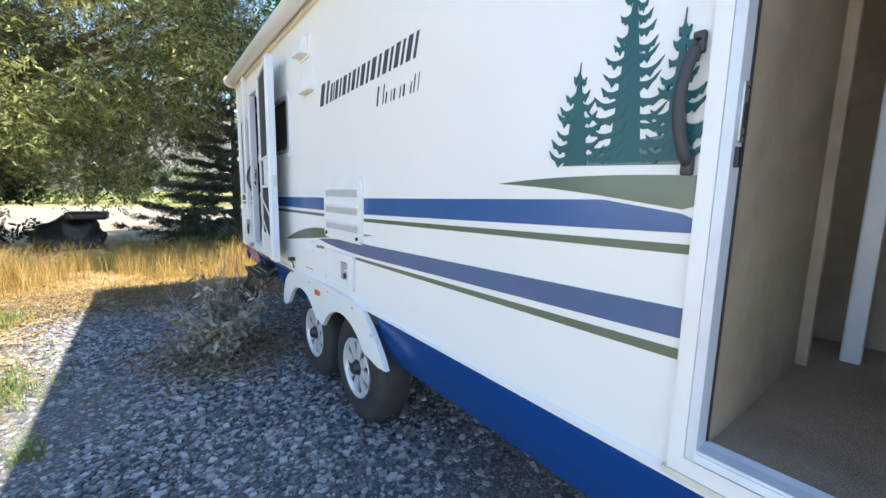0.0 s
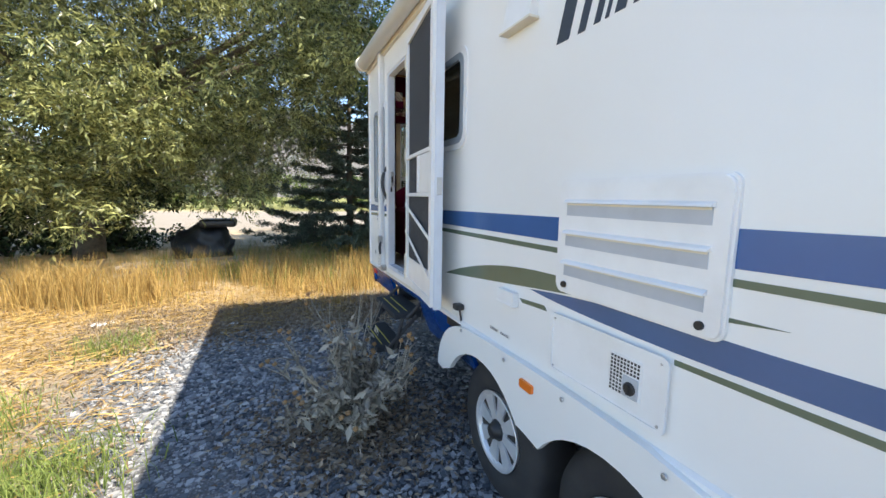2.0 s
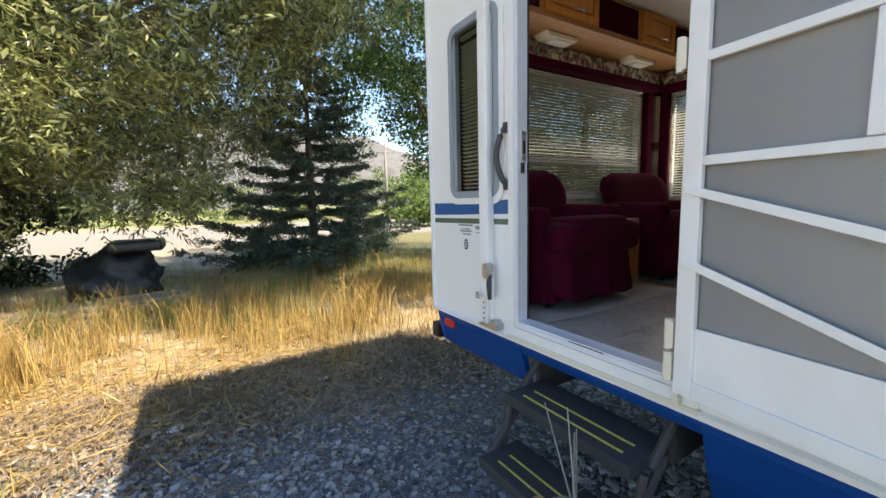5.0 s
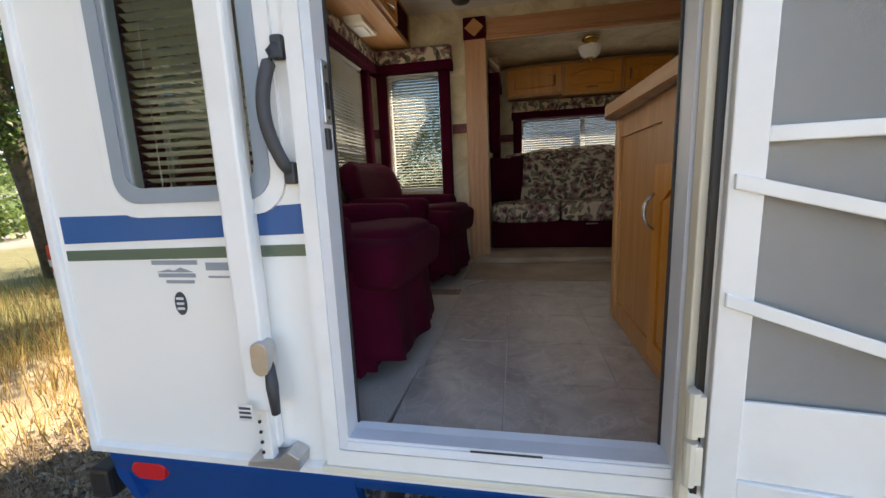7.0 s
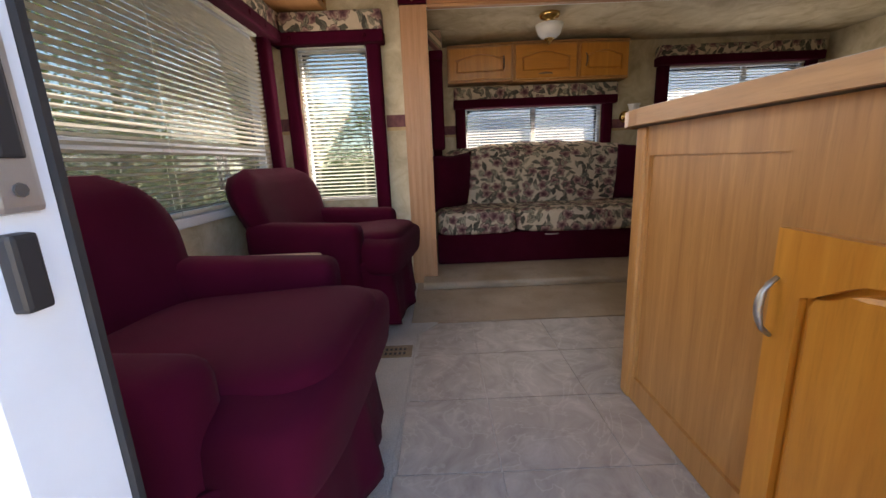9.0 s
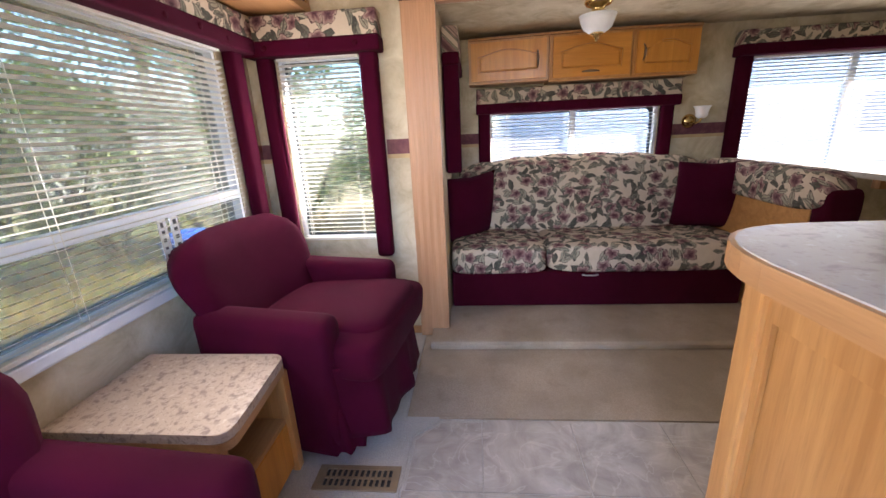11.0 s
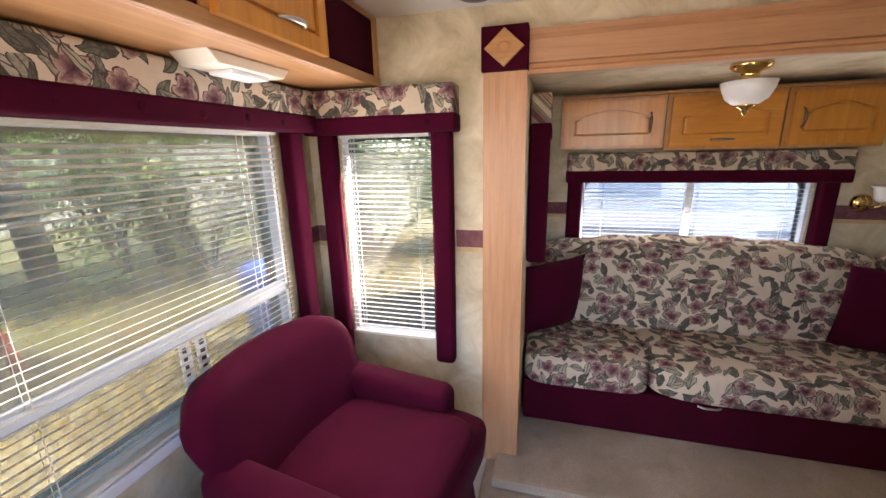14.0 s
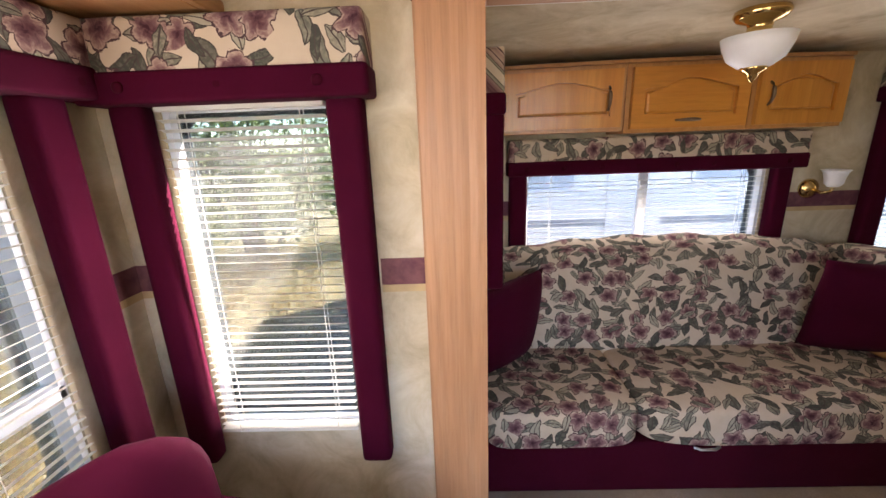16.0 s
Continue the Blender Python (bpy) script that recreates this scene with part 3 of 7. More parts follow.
WIN_3 = (3.57, 4.685, 1.78, 2.18)
WIN_4 = (1.95, 3.05, 1.72, 2.435)

structure = []


def setting(name, bm, material, label, category):
    ob = solid(name, bm, material)
    tagged(ob, label, category, kind="structure")
    structure.append(ob)
    return ob


wall_west = setting("wall_west", wall("x", WO, WI - 0.012, FRONT, RO, 0.91, 2.98, [DOOR, WIN_D, WIN_K, DOOR_F]), "siding", "white fibreglass trailer side wall with painted stripes", "wall")
setting("wall_west_lining", wall("x", WI - 0.012, WI, FRONT, RI, FLOOR - 0.01, CEIL, [DOOR, WIN_D, WIN_K, DOOR_F]), "wallpaper", "mottled cream wallpaper lining beside the entrance door", "wall")
wall_rear = setting("wall_rear", wall("y", RI + 0.012, RO, WI - 0.012, FO, 0.91, 2.98, [WIN_R]), "siding", "white fibreglass rear wall of the trailer", "wall")
setting("wall_rear_lining", wall("y", RI, RI + 0.012, WI - 0.012, FI, FLOOR - 0.01, CEIL, [WIN_R]), "wallpaper", "mottled cream wallpaper round the wide rear window", "wall")
SO = (SLIDE[0], SLIDE[1], 0.90, 2.62)
wall_east = setting("wall_east", wall("x", FI + 0.012, FO, FRONT, RO - 0.07, 0.91, 2.98, [WIN_2, SO]), "siding", "white fibreglass far side wall with the slide-out opening", "wall")
setting("wall_east_lining", wall("x", FI, FI + 0.012, FRONT, RI, FLOOR - 0.01, CEIL, [WIN_2, SO]), "wallpaper", "mottled cream wallpaper above and beside the slide-out", "wall")
setting("wall_front", wall("y", FRONT - 0.06, FRONT, WI - 0.012, FO, 0.91, 2.98), "siding", "white front wall of the trailer", "wall")
setting("ceiling", wall("z", CEIL, CEIL + 0.03, WI - 0.012, FI + 0.012, FRONT, RI + 0.012), "ceiling", "off-white vinyl ceiling board", "ceiling")
setting("roof", prismed([(WO - 0.03, 2.98), (FO + 0.02, 2.98), (FO - 0.03, 3.06), (2.1, 3.10), (WO + 0.02, 3.06)], "y", FRONT - 0.07, RO + 0.02), "siding", "white rubber trailer roof with a shallow crown", "roof")
setting("floor", wall("z", 0.90, 0.978, WI - 0.012, FI + 0.012, FRONT, RI + 0.012), "dark_steel", "trailer subfloor under carpet and tiles", "floor")

# the slide-out box
setting("wall_slide", wall("x", SX, SX + 0.012, SLIDE[0], SLIDE[1], SLIDE[2] - 0.04, SLIDE[3], [WIN_3, WIN_4]), "wallpaper", "cream wallpaper on the slide-out's window wall", "wall")
setting("wall_slide_outer", wall("x", SX + 0.012, SX + 0.06, SLIDE[0] - 0.05, SLIDE[1] + 0.05, 0.93, 2.72, [WIN_3, WIN_4]), "siding", "white outer skin of the slide-out", "wall")
for k, (a, b, c) in enumerate(((SLIDE[1] - 0.012, SLIDE[1], SLIDE[1] + 0.04), (SLIDE[0] + 0.012, SLIDE[0], SLIDE[0] - 0.04))):
    setting("wall_slide_end_%d" % (k + 1), wall("y", min(a, b), max(a, b), FO - 0.05, SX, SLIDE[2] - 0.04, SLIDE[3]), "wallpaper", "cream wallpaper on an end wall of the slide-out", "wall")
    setting("wall_slide_skin_%d" % (k + 1), wall("y", min(b, c), max(b, c), FO - 0.03, SX + 0.012, 0.93, 2.72), "siding", "white end skin of the slide-out", "wall")
setting("ceiling_slide", wall("z", SLIDE[3], SLIDE[3] + 0.07, FO - 0.03, SX + 0.012, SLIDE[0], SLIDE[1]), "wallpaper", "cream covered ceiling of the slide-out", "ceiling")
setting("floor_slide", prismed([(3.035, 0.99), (3.022, 1.005), (3.022, 1.024), (3.032, 1.038), (3.05, 1.042), (SX, 1.042), (SX, 0.93), (3.27, 0.93), (3.27, 0.985), (3.2, 0.985)], "y", SLIDE[0], 5.04), "carpet_tan", "taupe carpet on the slightly raised slide-out floor", "floor")

# floor coverings: grey carpet by the rear window, taupe carpet before the slide-out
setting("carpet_rear", prismed([(1.0, 5.09), (2.42, 5.045), (2.51, 4.955), (2.53, 4.955), (2.53, 5.085), (FI, 5.085), (FI, RI), (1.0, RI)], "z", 0.976, 0.999), "carpet", "grey cut-pile carpet beside the rear armchairs", "carpet")
setting("carpet_front", wall("z", 0.976, 0.998, 2.53, FI, FRONT, 5.082), "carpet_tan", "worn taupe carpet in front of the slide-out", "carpet")
setting("carpet_bedroom", wall("z", 0.976, 0.998, 1.0, 2.52, FRONT, 0.6), "carpet_tan", "brown carpet inside the front bedroom door", "carpet")
tile_floor = setting("floor_tiles", wall("z", 0.974, 0.9925, 1.0, 2.527, 0.6, 5.08), "carpet", "pale grout bed under slate-look floor tiles", "floor")

# skirt below the white wall
def skirt(name, y0, y1, parent=None):
    bm = prismed([(WO + 0.002, 0.91), (WO + 0.004, 0.87), (WO + 0.045, 0.73), (WO + 0.10, 0.60), (WO + 0.16, 0.56), (WO + 0.18, 0.575), (WO + 0.12, 0.62), (WO + 0.065, 0.74), (WO + 0.03, 0.91)], "y", y0, y1)
    return part(name, bm, "blue", parent)


trailer = thing("travel_trailer", (2.1, 2.0, 0.0), "white travel trailer with a dark blue skirt and tandem wheels", "trailer")
skirt("skirt", FRONT, 2.07, trailer)
skirt("skirt", 3.60, 4.37, trailer)
part("skirt", prismed([(WO + 0.002, 0.91), (WO + 0.004, 0.88), (WO + 0.02, 0.845), (WO + 0.05, 0.845), (WO + 0.05, 0.91)], "y", 4.37, 5.16), "blue", trailer)
bm = prismed([(WO + 0.002, 0.91), (WO + 0.004, 0.87), (WO + 0.04, 0.76), (WO + 0.06, 0.69), (WO + 0.085, 0.69), (WO + 0.06, 0.80), (WO + 0.03, 0.91)], "y", 5.16, 5.90)
part("skirt", bm, "blue", trailer)
part("skirt", prismed([(RO - 0.03, 0.91), (RO - 0.002, 0.91), (RO - 0.02, 0.80), (RO - 0.07, 0.72), (RO - 0.09, 0.73)], "x", WO + 0.02, FO), "blue", trailer)
for x0 in (1.35, 2.75):
    part("chassis_rail", boxed(x0, x0 + 0.06, FRONT, RO - 0.05, 0.62, 0.90, 0.008), "dark_steel", trailer)
for y0 in (2.45, 3.305):
    part("axle", tubed([(1.1, y0, 0.37), (3.1, y0, 0.37)], 0.035, 10), "dark_steel", trailer)
part("rear_bumper", boxed(1.02, 3.2, 6.02, 6.10, 0.66, 0.76, 0.012), "black", trailer, "black steel rear bumper")
for x0 in (1.3, 2.8):
    part("bumper_arm", boxed(x0, x0 + 0.06, 5.8, 6.02, 0.68, 0.74, 0.005), "dark_steel", trailer)
part("tail_lamp", prismed(rounded(5.725, 5.835, 0.815, 0.865, 0.018), "x", WO + 0.005, WO + 0.045, 0.006), "red", trailer, "red side marker lamp")
# white lower rail between wall and skirt
part("lower_rail", prismed([(WO - 0.012, 0.903), (WO - 0.014, 0.922), (WO - 0.001, 0.932), (WO - 0.001, 0.903)], "y", FRONT, RO), "white", trailer)
part("corner_trim", boxed(WO - 0.012, WO + 0.03, RO - 0.015, RO + 0.012, 0.90, 2.99, 0.006), "white", trailer)
part("roof_rail", boxed(WO - 0.028, WO, FRONT, RO + 0.02, 2.93, 2.985, 0.006), "ivory", trailer)


def sticker(name, pts, material, lift=0.002, label=""):
    return part(name, prismed(pts, "x", WO - lift, WO + 0.001), material, trailer, label)


def curve(a, b, c, n=10):
    """Points along a bow from a over b to c."""
    return [tuple((1 - t) ** 2 * p + 2 * t * (1 - t) * q + t * t * r for p, q, r in zip(a, b, c)) for t in (k / n for k in range(n + 1))]


# stripes: (y, z) outlines on the wall, from rear to front
sticker("stripe", [(5.90, 1.562), (5.70, 1.562), (5.62, 1.556), (5.217, 1.576), (5.217, 1.508), (5.90, 1.492)], "stripe_blue")
sticker("stripe", [(5.90, 1.474), (5.217, 1.484), (5.217, 1.457), (5.90, 1.447)], "stripe_green")
sticker("stripe", [(4.40, 1.562), (2.17, 1.586), (0.64, 1.612), (0.43, 1.582), (0.405, 1.572), (0.405, 1.536), (2.17, 1.490), (4.40, 1.478)], "stripe_blue")
sticker("stripe", [(4.40, 1.452), (2.17, 1.466), (0.405, 1.508), (0.405, 1.484), (2.17, 1.446), (4.40, 1.428)], "stripe_green")
sticker("stripe", curve((1.06, 1.660), (0.75, 1.690), (0.405, 1.674)) + [(0.405, 1.600), (0.43, 1.592)] + curve((0.64, 1.622), (0.85, 1.65), (1.06, 1.660), 5)[:-1], "stripe_green")
sticker("stripe", curve((3.87, 1.172), (3.35, 1.345), (2.85, 1.352)) + [(2.06, 1.372)] + curve((2.06, 1.370), (2.7, 1.30), (3.87, 1.170), 8)[1:-1], "stripe_green")
sticker("stripe", curve((2.98, 1.262), (2.6, 1.31), (2.1, 1.31)) + [(0.405, 1.349), (0.405, 1.272), (2.17, 1.232)] + curve((2.17, 1.232), (2.6, 1.225), (2.98, 1.260), 6)[1:-1], "stripe_navy")
sticker("stripe", [(2.31, 1.212), (0.405, 1.244), (0.405, 1.216), (2.31, 1.196)], "stripe_green")
sticker("stripe", [(3.05, 1.205), (2.88, 1.215), (2.86, 1.196), (3.03, 1.188)], "stripe_green")


def fir(cy, z0, z1, half, rnd, lift):
    """A fir as printed on the wall: a dark stem and tiers of crescent boughs with upturned tips and ragged undersides."""
    bm, tall = bmesh.new(), z1 - z0
    n = max(6, int(tall / 0.036))
    dz, layer = tall / n, [0]

    def add(pts):
        layer[0] += 1
        prism(bm, pts, "x", WO - lift - 0.00006 * layer[0], WO + 0.001)

    add([(cy - half * 0.34, z0), (cy - half * 0.20, z0 + tall * 0.45), (cy, z1 - tall * 0.06), (cy, z1 + 0.012), (cy + 0.002, z1 - tall * 0.06), (cy + half * 0.20, z0 + tall * 0.45), (cy + half * 0.34, z0)])
    for k in range(n):
        t = (k + 0.5) / n
        for side in (1, -1):
            top = z1 - tall * 0.05 - tall * 0.93 * (k + rnd.uniform(-0.25, 0.25)) / n
            w = half * (0.12 + 0.95 * t ** 0.85) * rnd.uniform(0.78, 1.12)
            sag, thick = dz * rnd.uniform(0.35, 0.6) + w * 0.12, dz * rnd.uniform(0.5, 0.72)
            up, low, m = [], [], 8
            for q in range(m + 1):
                f = q / m
                z = top - sag * math.sin(math.pi * min(1.0, f * 1.15) * 0.62) + w * 0.30 * f ** 3.2
                up.append((cy + side * w * f, z))
                fat = thick * (1 - f) ** 0.7 * (0.35 + 1.3 * f) if q < m else 0.0
                low.append((cy + side * w * f * 0.99, z - fat - (dz * rnd.uniform(0.05, 0.34) if 0 < q < m and q % 2 else 0) - 0.0006))
            add(up + low[::-1])
    return bm


rnd = random.Random(4)
for cy, z0, z1, half, lift in ((0.740, 1.712, 1.995, 0.115, 0.0045), (0.590, 1.712, 2.20, 0.135, 0.002), (0.462, 1.712, 2.05, 0.085, 0.007)):
    part("fir_decal", fir(cy, z0, z1, half, rnd, lift), "teal", trailer, "dark teal printed fir tree")
sticker("fir_ground", [(0.79, 1.712), (0.42, 1.700), (0.42, 1.79), (0.50, 1.775), (0.60, 1.765), (0.70, 1.74)], "teal_pale", 0.0015, "pale teal wash under the fir trees")

# the maker's lettering, as plain slanted bars
def letters(y0, z0, y1, widths, heights, rise, lean, material, name, heavy=0.34):
    """Slanted bars of given relative widths on a rising line."""
    total, y = sum(widths), y0
    for w, h in zip(widths, heights):
        step = (y1 - y0) * w / total
        a, b = y + step * 0.08, y + step * 0.84
        za, zb = z0 + rise * (a - y0) / (y1 - y0), z0 + rise * (b - y0) / (y1 - y0)
        dl = -lean * h
        for p0, p1 in ((a, a + step * heavy), (b - step * heavy * 0.55, b)):
            sticker(name, [(p0, za), (p1, za), (p1 + dl, za + h), (p0 + dl, za + h)], material)
        y += step


letters(2.90, 2.222, 1.615, [1.6, 0.7, 1, 1.15, 1, 1.1, 1.15, 1, 0.95, 0.95], [0.145] + [0.112] * 9, 0.025, 0.30, "lettering", "lettering_bar")
letters(2.03, 2.088, 1.60, [1.1, 0.9, 1, 1.1, 0.6], [0.10, 0.055, 0.055, 0.055, 0.08], 0.006, 0.2, "lettering", "lettering_bar", 0.15)
for y0, y1, z0, z1 in ((5.645, 5.515, 1.437, 1.448), (5.63, 5.525, 1.405, 1.415), (5.61, 5.53, 1.390, 1.398), (5.492, 5.40, 1.423, 1.442), (5.488, 5.40, 1.404, 1.409)):
    sticker("lettering_bar", [(y0, z0), (y1, z0), (y1, z1), (y0, z1)], "grey_frame")
sticker("lettering_bar", [(5.635, 1.418), (5.60, 1.426), (5.585, 1.421), (5.565, 1.430), (5.53, 1.418)], "grey_frame")
sticker("badge", [(5.578 + 0.017 * math.cos(a), 1.338 + 0.03 * math.sin(a)) for a in (2 * math.pi * k / 20 for k in range(20))], "lettering", 0.0025)
for z in (1.325, 1.338, 1.351):
    sticker("lettering_bar", [(5.588, z - 0.003), (5.568, z - 0.003), (5.568, z + 0.003), (5.588, z + 0.003)], "paper", 0.004)


# ---- wheels and fender ----
def wheel(y):
    w = thing("wheel", (0.99, y, 0.40), "black trailer tyre on a spoked steel rim", "wheel", "tandem trailer wheels")
    c, R = (0.0, y, 0.40), 0.378
    prof = [(0.19, 1.25), (0.32, 1.25), (R - 0.015, 1.235), (R, 1.20), (R, 1.06), (R - 0.018, 1.025), (0.335, 1.010), (0.28, 1.0), (0.225, 1.008), (0.20, 1.03)]
    part("tyre", lathed(prof, c, "x", 40), "rubber", w, "", True)
    rim = part("rim", lathed([(0.20, 1.09), (0.20, 1.02), (0.212, 1.005), (0.207, 1.0), (0.19, 1.01), (0.18, 1.05), (0.178, 1.09)], c, "x", 40), "rim_silver", w, "dull silver wheel rim", True)
    part("backing", lathed([(0.185, 1.085), (0.185, 1.095), (0.01, 1.095), (0.01, 1.085)], c, "x", 24), "black", rim)
    for k in range(8):
        a = radians(45 * k + 11)
        c0, s0 = math.cos(a), math.sin(a)
        pts = [(y + r * c0 - w * s0, 0.40 + r * s0 + w * c0) for r, w in ((0.050, -0.018), (0.110, -0.030), (0.186, -0.046), (0.186, 0.046), (0.110, 0.030), (0.050, 0.018))]
        part("spoke", prismed(pts, "x", 1.018, 1.045, 0.004), "rim_silver", rim)
    part("centre_disc", lathed([(0.085, 1.05), (0.085, 1.026), (0.06, 1.022), (0.002, 1.022)], c, "x", 24), "rim_silver", rim)
    part("hub_cap", lathed([(0.058, 1.03), (0.057, 1.015), (0.048, 1.005), (0.036, 0.978), (0.02, 0.973), (0.002, 0.973)], c, "x", 20), "black", rim, "black hub cap", True)
    return w


for y in (2.45, 3.305):
    wheel(y)

fender = thing("fender", (0.93, 2.95, 0.7), "white moulded double wheel-arch fender with an amber reflector", "fender")
top = curve((3.90, 0.56), (3.86, 0.89), (3.50, 0.915), 10) + curve((3.3, 0.925), (2.8, 0.945), (2.35, 0.928), 6) + curve((2.15, 0.90), (1.99, 0.80), (1.86, 0.62), 8)
arch2 = [(2.48 + 0.40 * math.cos(a) * 1.05, 0.40 + 0.40 * math.sin(a)) for a in (radians(32 + 9.3 * k) for k in range(0, 13))]
arch1 = [(3.345 + 0.40 * math.cos(a) * 1.05, 0.40 + 0.40 * math.sin(a)) for a in (radians(30 + 9.6 * k) for k in range(0, 13))]
part("arch_panel", prismed(top + [(1.945, 0.615)] + arch2[::-1] + [(2.925, 0.635)] + arch1[::-1] + [(3.82, 0.55)], "x", 0.915, 0.948, 0.006), "siding", fender)
part("wheel_well", boxed(1.30, 1.36, 1.95, 3.85, 0.45, 0.95), "black", fender)
part("wheel_well_top", boxed(0.952, 1.30, 2.02, 3.84, 0.845, 0.90), "black", fender)
part("reflector", prismed(rounded(2.878, 2.965, 0.835, 0.872, 0.006), "x", 0.902, 0.916, 0.003), "amber", fender, "amber rectangular reflector")
for y, z in ((3.55, 0.895), (3.1, 0.90), (2.7, 0.905), (2.28, 0.89), (2.02, 0.79)):
    part("screw", lathed([(0.010, 0.908), (0.008, 0.904), (0.002, 0.903)], (0, y, z), "x", 10), "steel", fender)


# ---- fittings on the outer wall ----
vent = thing("refrigerator_vent", (WO, 2.49, 1.31), "white louvred plastic refrigerator vent panel", "vent")
part("panel", prismed(rounded(2.192, 2.792, 1.308, 1.712, 0.025), "x", WO - 0.022, WO + 0.001, 0.005), "white", vent)
part("rim", ringed("x", rounded(2.185, 2.799, 1.300, 1.719, 0.03), rounded(2.20, 2.784, 1.315, 1.705, 0.022), WO - 0.012, WO), "white", vent)
for z in (1.615, 1.505, 1.395):
    # Flat grey plate and beige line imitate the shade in a recessed slot.
    lo = part("louvre", boxed(WO - 0.0235, WO - 0.0215, 2.235, 2.75, z - 0.025, z + 0.022), "louvre_grey", vent, "flat grey plate painted as a louvre slot's shaded recess")
    part("hood", prismed([(WO - 0.040, z + 0.020), (WO - 0.037, z + 0.026), (WO - 0.0215, z + 0.034), (WO - 0.0215, z + 0.020)], "y", 2.230, 2.755), "white", lo)
    part("slot_shadow_line", boxed(WO - 0.0255, WO - 0.0230, 2.238, 2.747, z + 0.012, z + 0.0185), "ivory", lo)
for y in (2.24, 2.745):
    part("catch", lathed([(0.012, WO - 0.03), (0.012, WO - 0.02)], (0, y, 1.335), "x", 12), "black", vent)

heater = thing("water_heater_door", (WO, 2.56, 1.0), "white water heater access door with a small grille", "access door")
part("panel", prismed(rounded(2.317, 2.81, 0.985, 1.205, 0.02), "x", WO - 0.014, WO + 0.001, 0.004), "white", heater)
part("rim", ringed("x", rounded(2.31, 2.817, 0.978, 1.212, 0.024), rounded(2.325, 2.80, 0.992, 1.198, 0.018), WO - 0.020, WO - 0.013), "white", heater)
gr = part("grille", boxed(WO - 0.018, WO - 0.012, 2.395, 2.515, 1.035, 1.165, 0.002), "white", heater, "perforated white grille")
bm = bmesh.new()
for i in range(9):
    for k in range(10):
        y0, z0 = 2.4015 + 0.0125 * i, 1.0405 + 0.0122 * k
        if not (i < 5 and k < 6):
            box(bm, WO - 0.0188, WO - 0.0175, y0, y0 + 0.008, z0, z0 + 0.008)
part("perforation", bm, "black", gr)
kn = part("latch_plate", boxed(WO - 0.0215, WO - 0.0175, 2.402, 2.458, 1.042, 1.108, 0.004), "louvre_grey", heater, "grey latch plate")
part("knob", lathed([(0.021, WO - 0.021), (0.021, WO - 0.026), (0.016, WO - 0.029), (0.002, WO - 0.029)], (0, 2.43, 1.072), "x", 16), "black", kn, "black vent knob")
part("knob_bar", boxed(WO - 0.034, WO - 0.028, 2.426, 2.434, 1.055, 1.089, 0.002), "black", kn)
for y, z in ((2.335, 1.0), (2.335, 1.19), (2.79, 1.19), (2.79, 1.0)):
    part("screw", lathed([(0.005, WO - 0.0145), (0.005, WO - 0.0165)], (0, y, z), "x", 8), "steel", heater)

port = thing("outlet_cover", (WO, 3.15, 1.18), "white hinged outlet cover box", "outlet")
part("cover", boxed(WO - 0.03, WO + 0.001, 3.062, 3.20, 1.155, 1.225, 0.006), "white", port)
part("lip", boxed(WO - 0.034, WO - 0.028, 3.066, 3.196, 1.157, 1.166, 0.002), "white", port)

for k, (y0, y1) in enumerate(((3.30, 3.215), (3.20, 3.12))):
    sticker("label", [(y0, 0.985 + 0.002 * k), (y1, 0.985), (y1, 1.003), (y0, 1.003)], "paper" if k else "slat_solid", 0.0025)
    for z in (0.989, 0.9955):
        sticker("label_bar", [(y0 - 0.004, z), (y1 + 0.01, z), (y1 + 0.01, z + 0.003), (y0 - 0.004, z + 0.003)], "lettering", 0.0035)

range_vent = thing("range_vent_cover", (WO, 3.12, 2.35), "white square vent flap, slightly lifted", "vent")
part("flap", prismed([(WO - 0.045, 2.37), (WO - 0.008, 2.54), (WO + 0.001, 2.54), (WO + 0.001, 2.37)], "y", 3.01, 3.215), "white", range_vent)
part("lip", boxed(WO - 0.05, WO, 3.0, 3.225, 2.362, 2.372, 0.002), "ivory", range_vent)
porch = thing("porch_light", (WO, 3.19, 2.65), "clear plastic porch light in a white base", "lamp")
part("base", prismed(rounded(3.07, 3.31, 2.615, 2.785, 0.02), "x", WO - 0.012, WO + 0.001, 0.003), "white", porch)
part("lens", prismed([(WO - 0.075, 2.64), (WO - 0.05, 2.76), (WO - 0.012, 2.77), (WO - 0.012, 2.63)], "y", 3.09, 3.29, 0.008), "frost", porch, "frosted lens")
catch = thing("door_catch", (WO, 3.60, 0.98), "black plastic door holdback hook", "catch")
part("stem", tubed([(WO - 0.006, 3.62, 0.925), (WO - 0.02, 3.62, 1.0)], 0.006, 8), "grip", catch)
part("head", boxed(WO - 0.05, WO + 0.001, 3.595, 3.655, 0.995, 1.03, 0.008), "black", catch)


def grab(y, z0, z1, bow):
    """A bowed rubber grab handle beside a door."""
    g = thing("grab_handle", (WO, y, z0), "black rubber grab handle with bowed grip", "handle", "entrance grab handles")
    n = 14
    pts = [(WO - 0.014 - 0.030 * math.sin(math.pi * k / n) ** 0.7, y + bow * math.sin(math.pi * k / n), z0 + (z1 - z0) * k / n) for k in range(n + 1)]
    part("grip", tubed(pts, [0.014 if 0 < k < n else 0.011 for k in range(n + 1)], 10), "grip", g, "", True)
    for z in (z0, z1):
        part("foot", boxed(WO - 0.020, WO + 0.001, y - 0.013, y + 0.013, z - 0.026, z + 0.022, 0.006), "grip", g)
    return g


grab(5.236, 1.645, 1.902, 0.026)
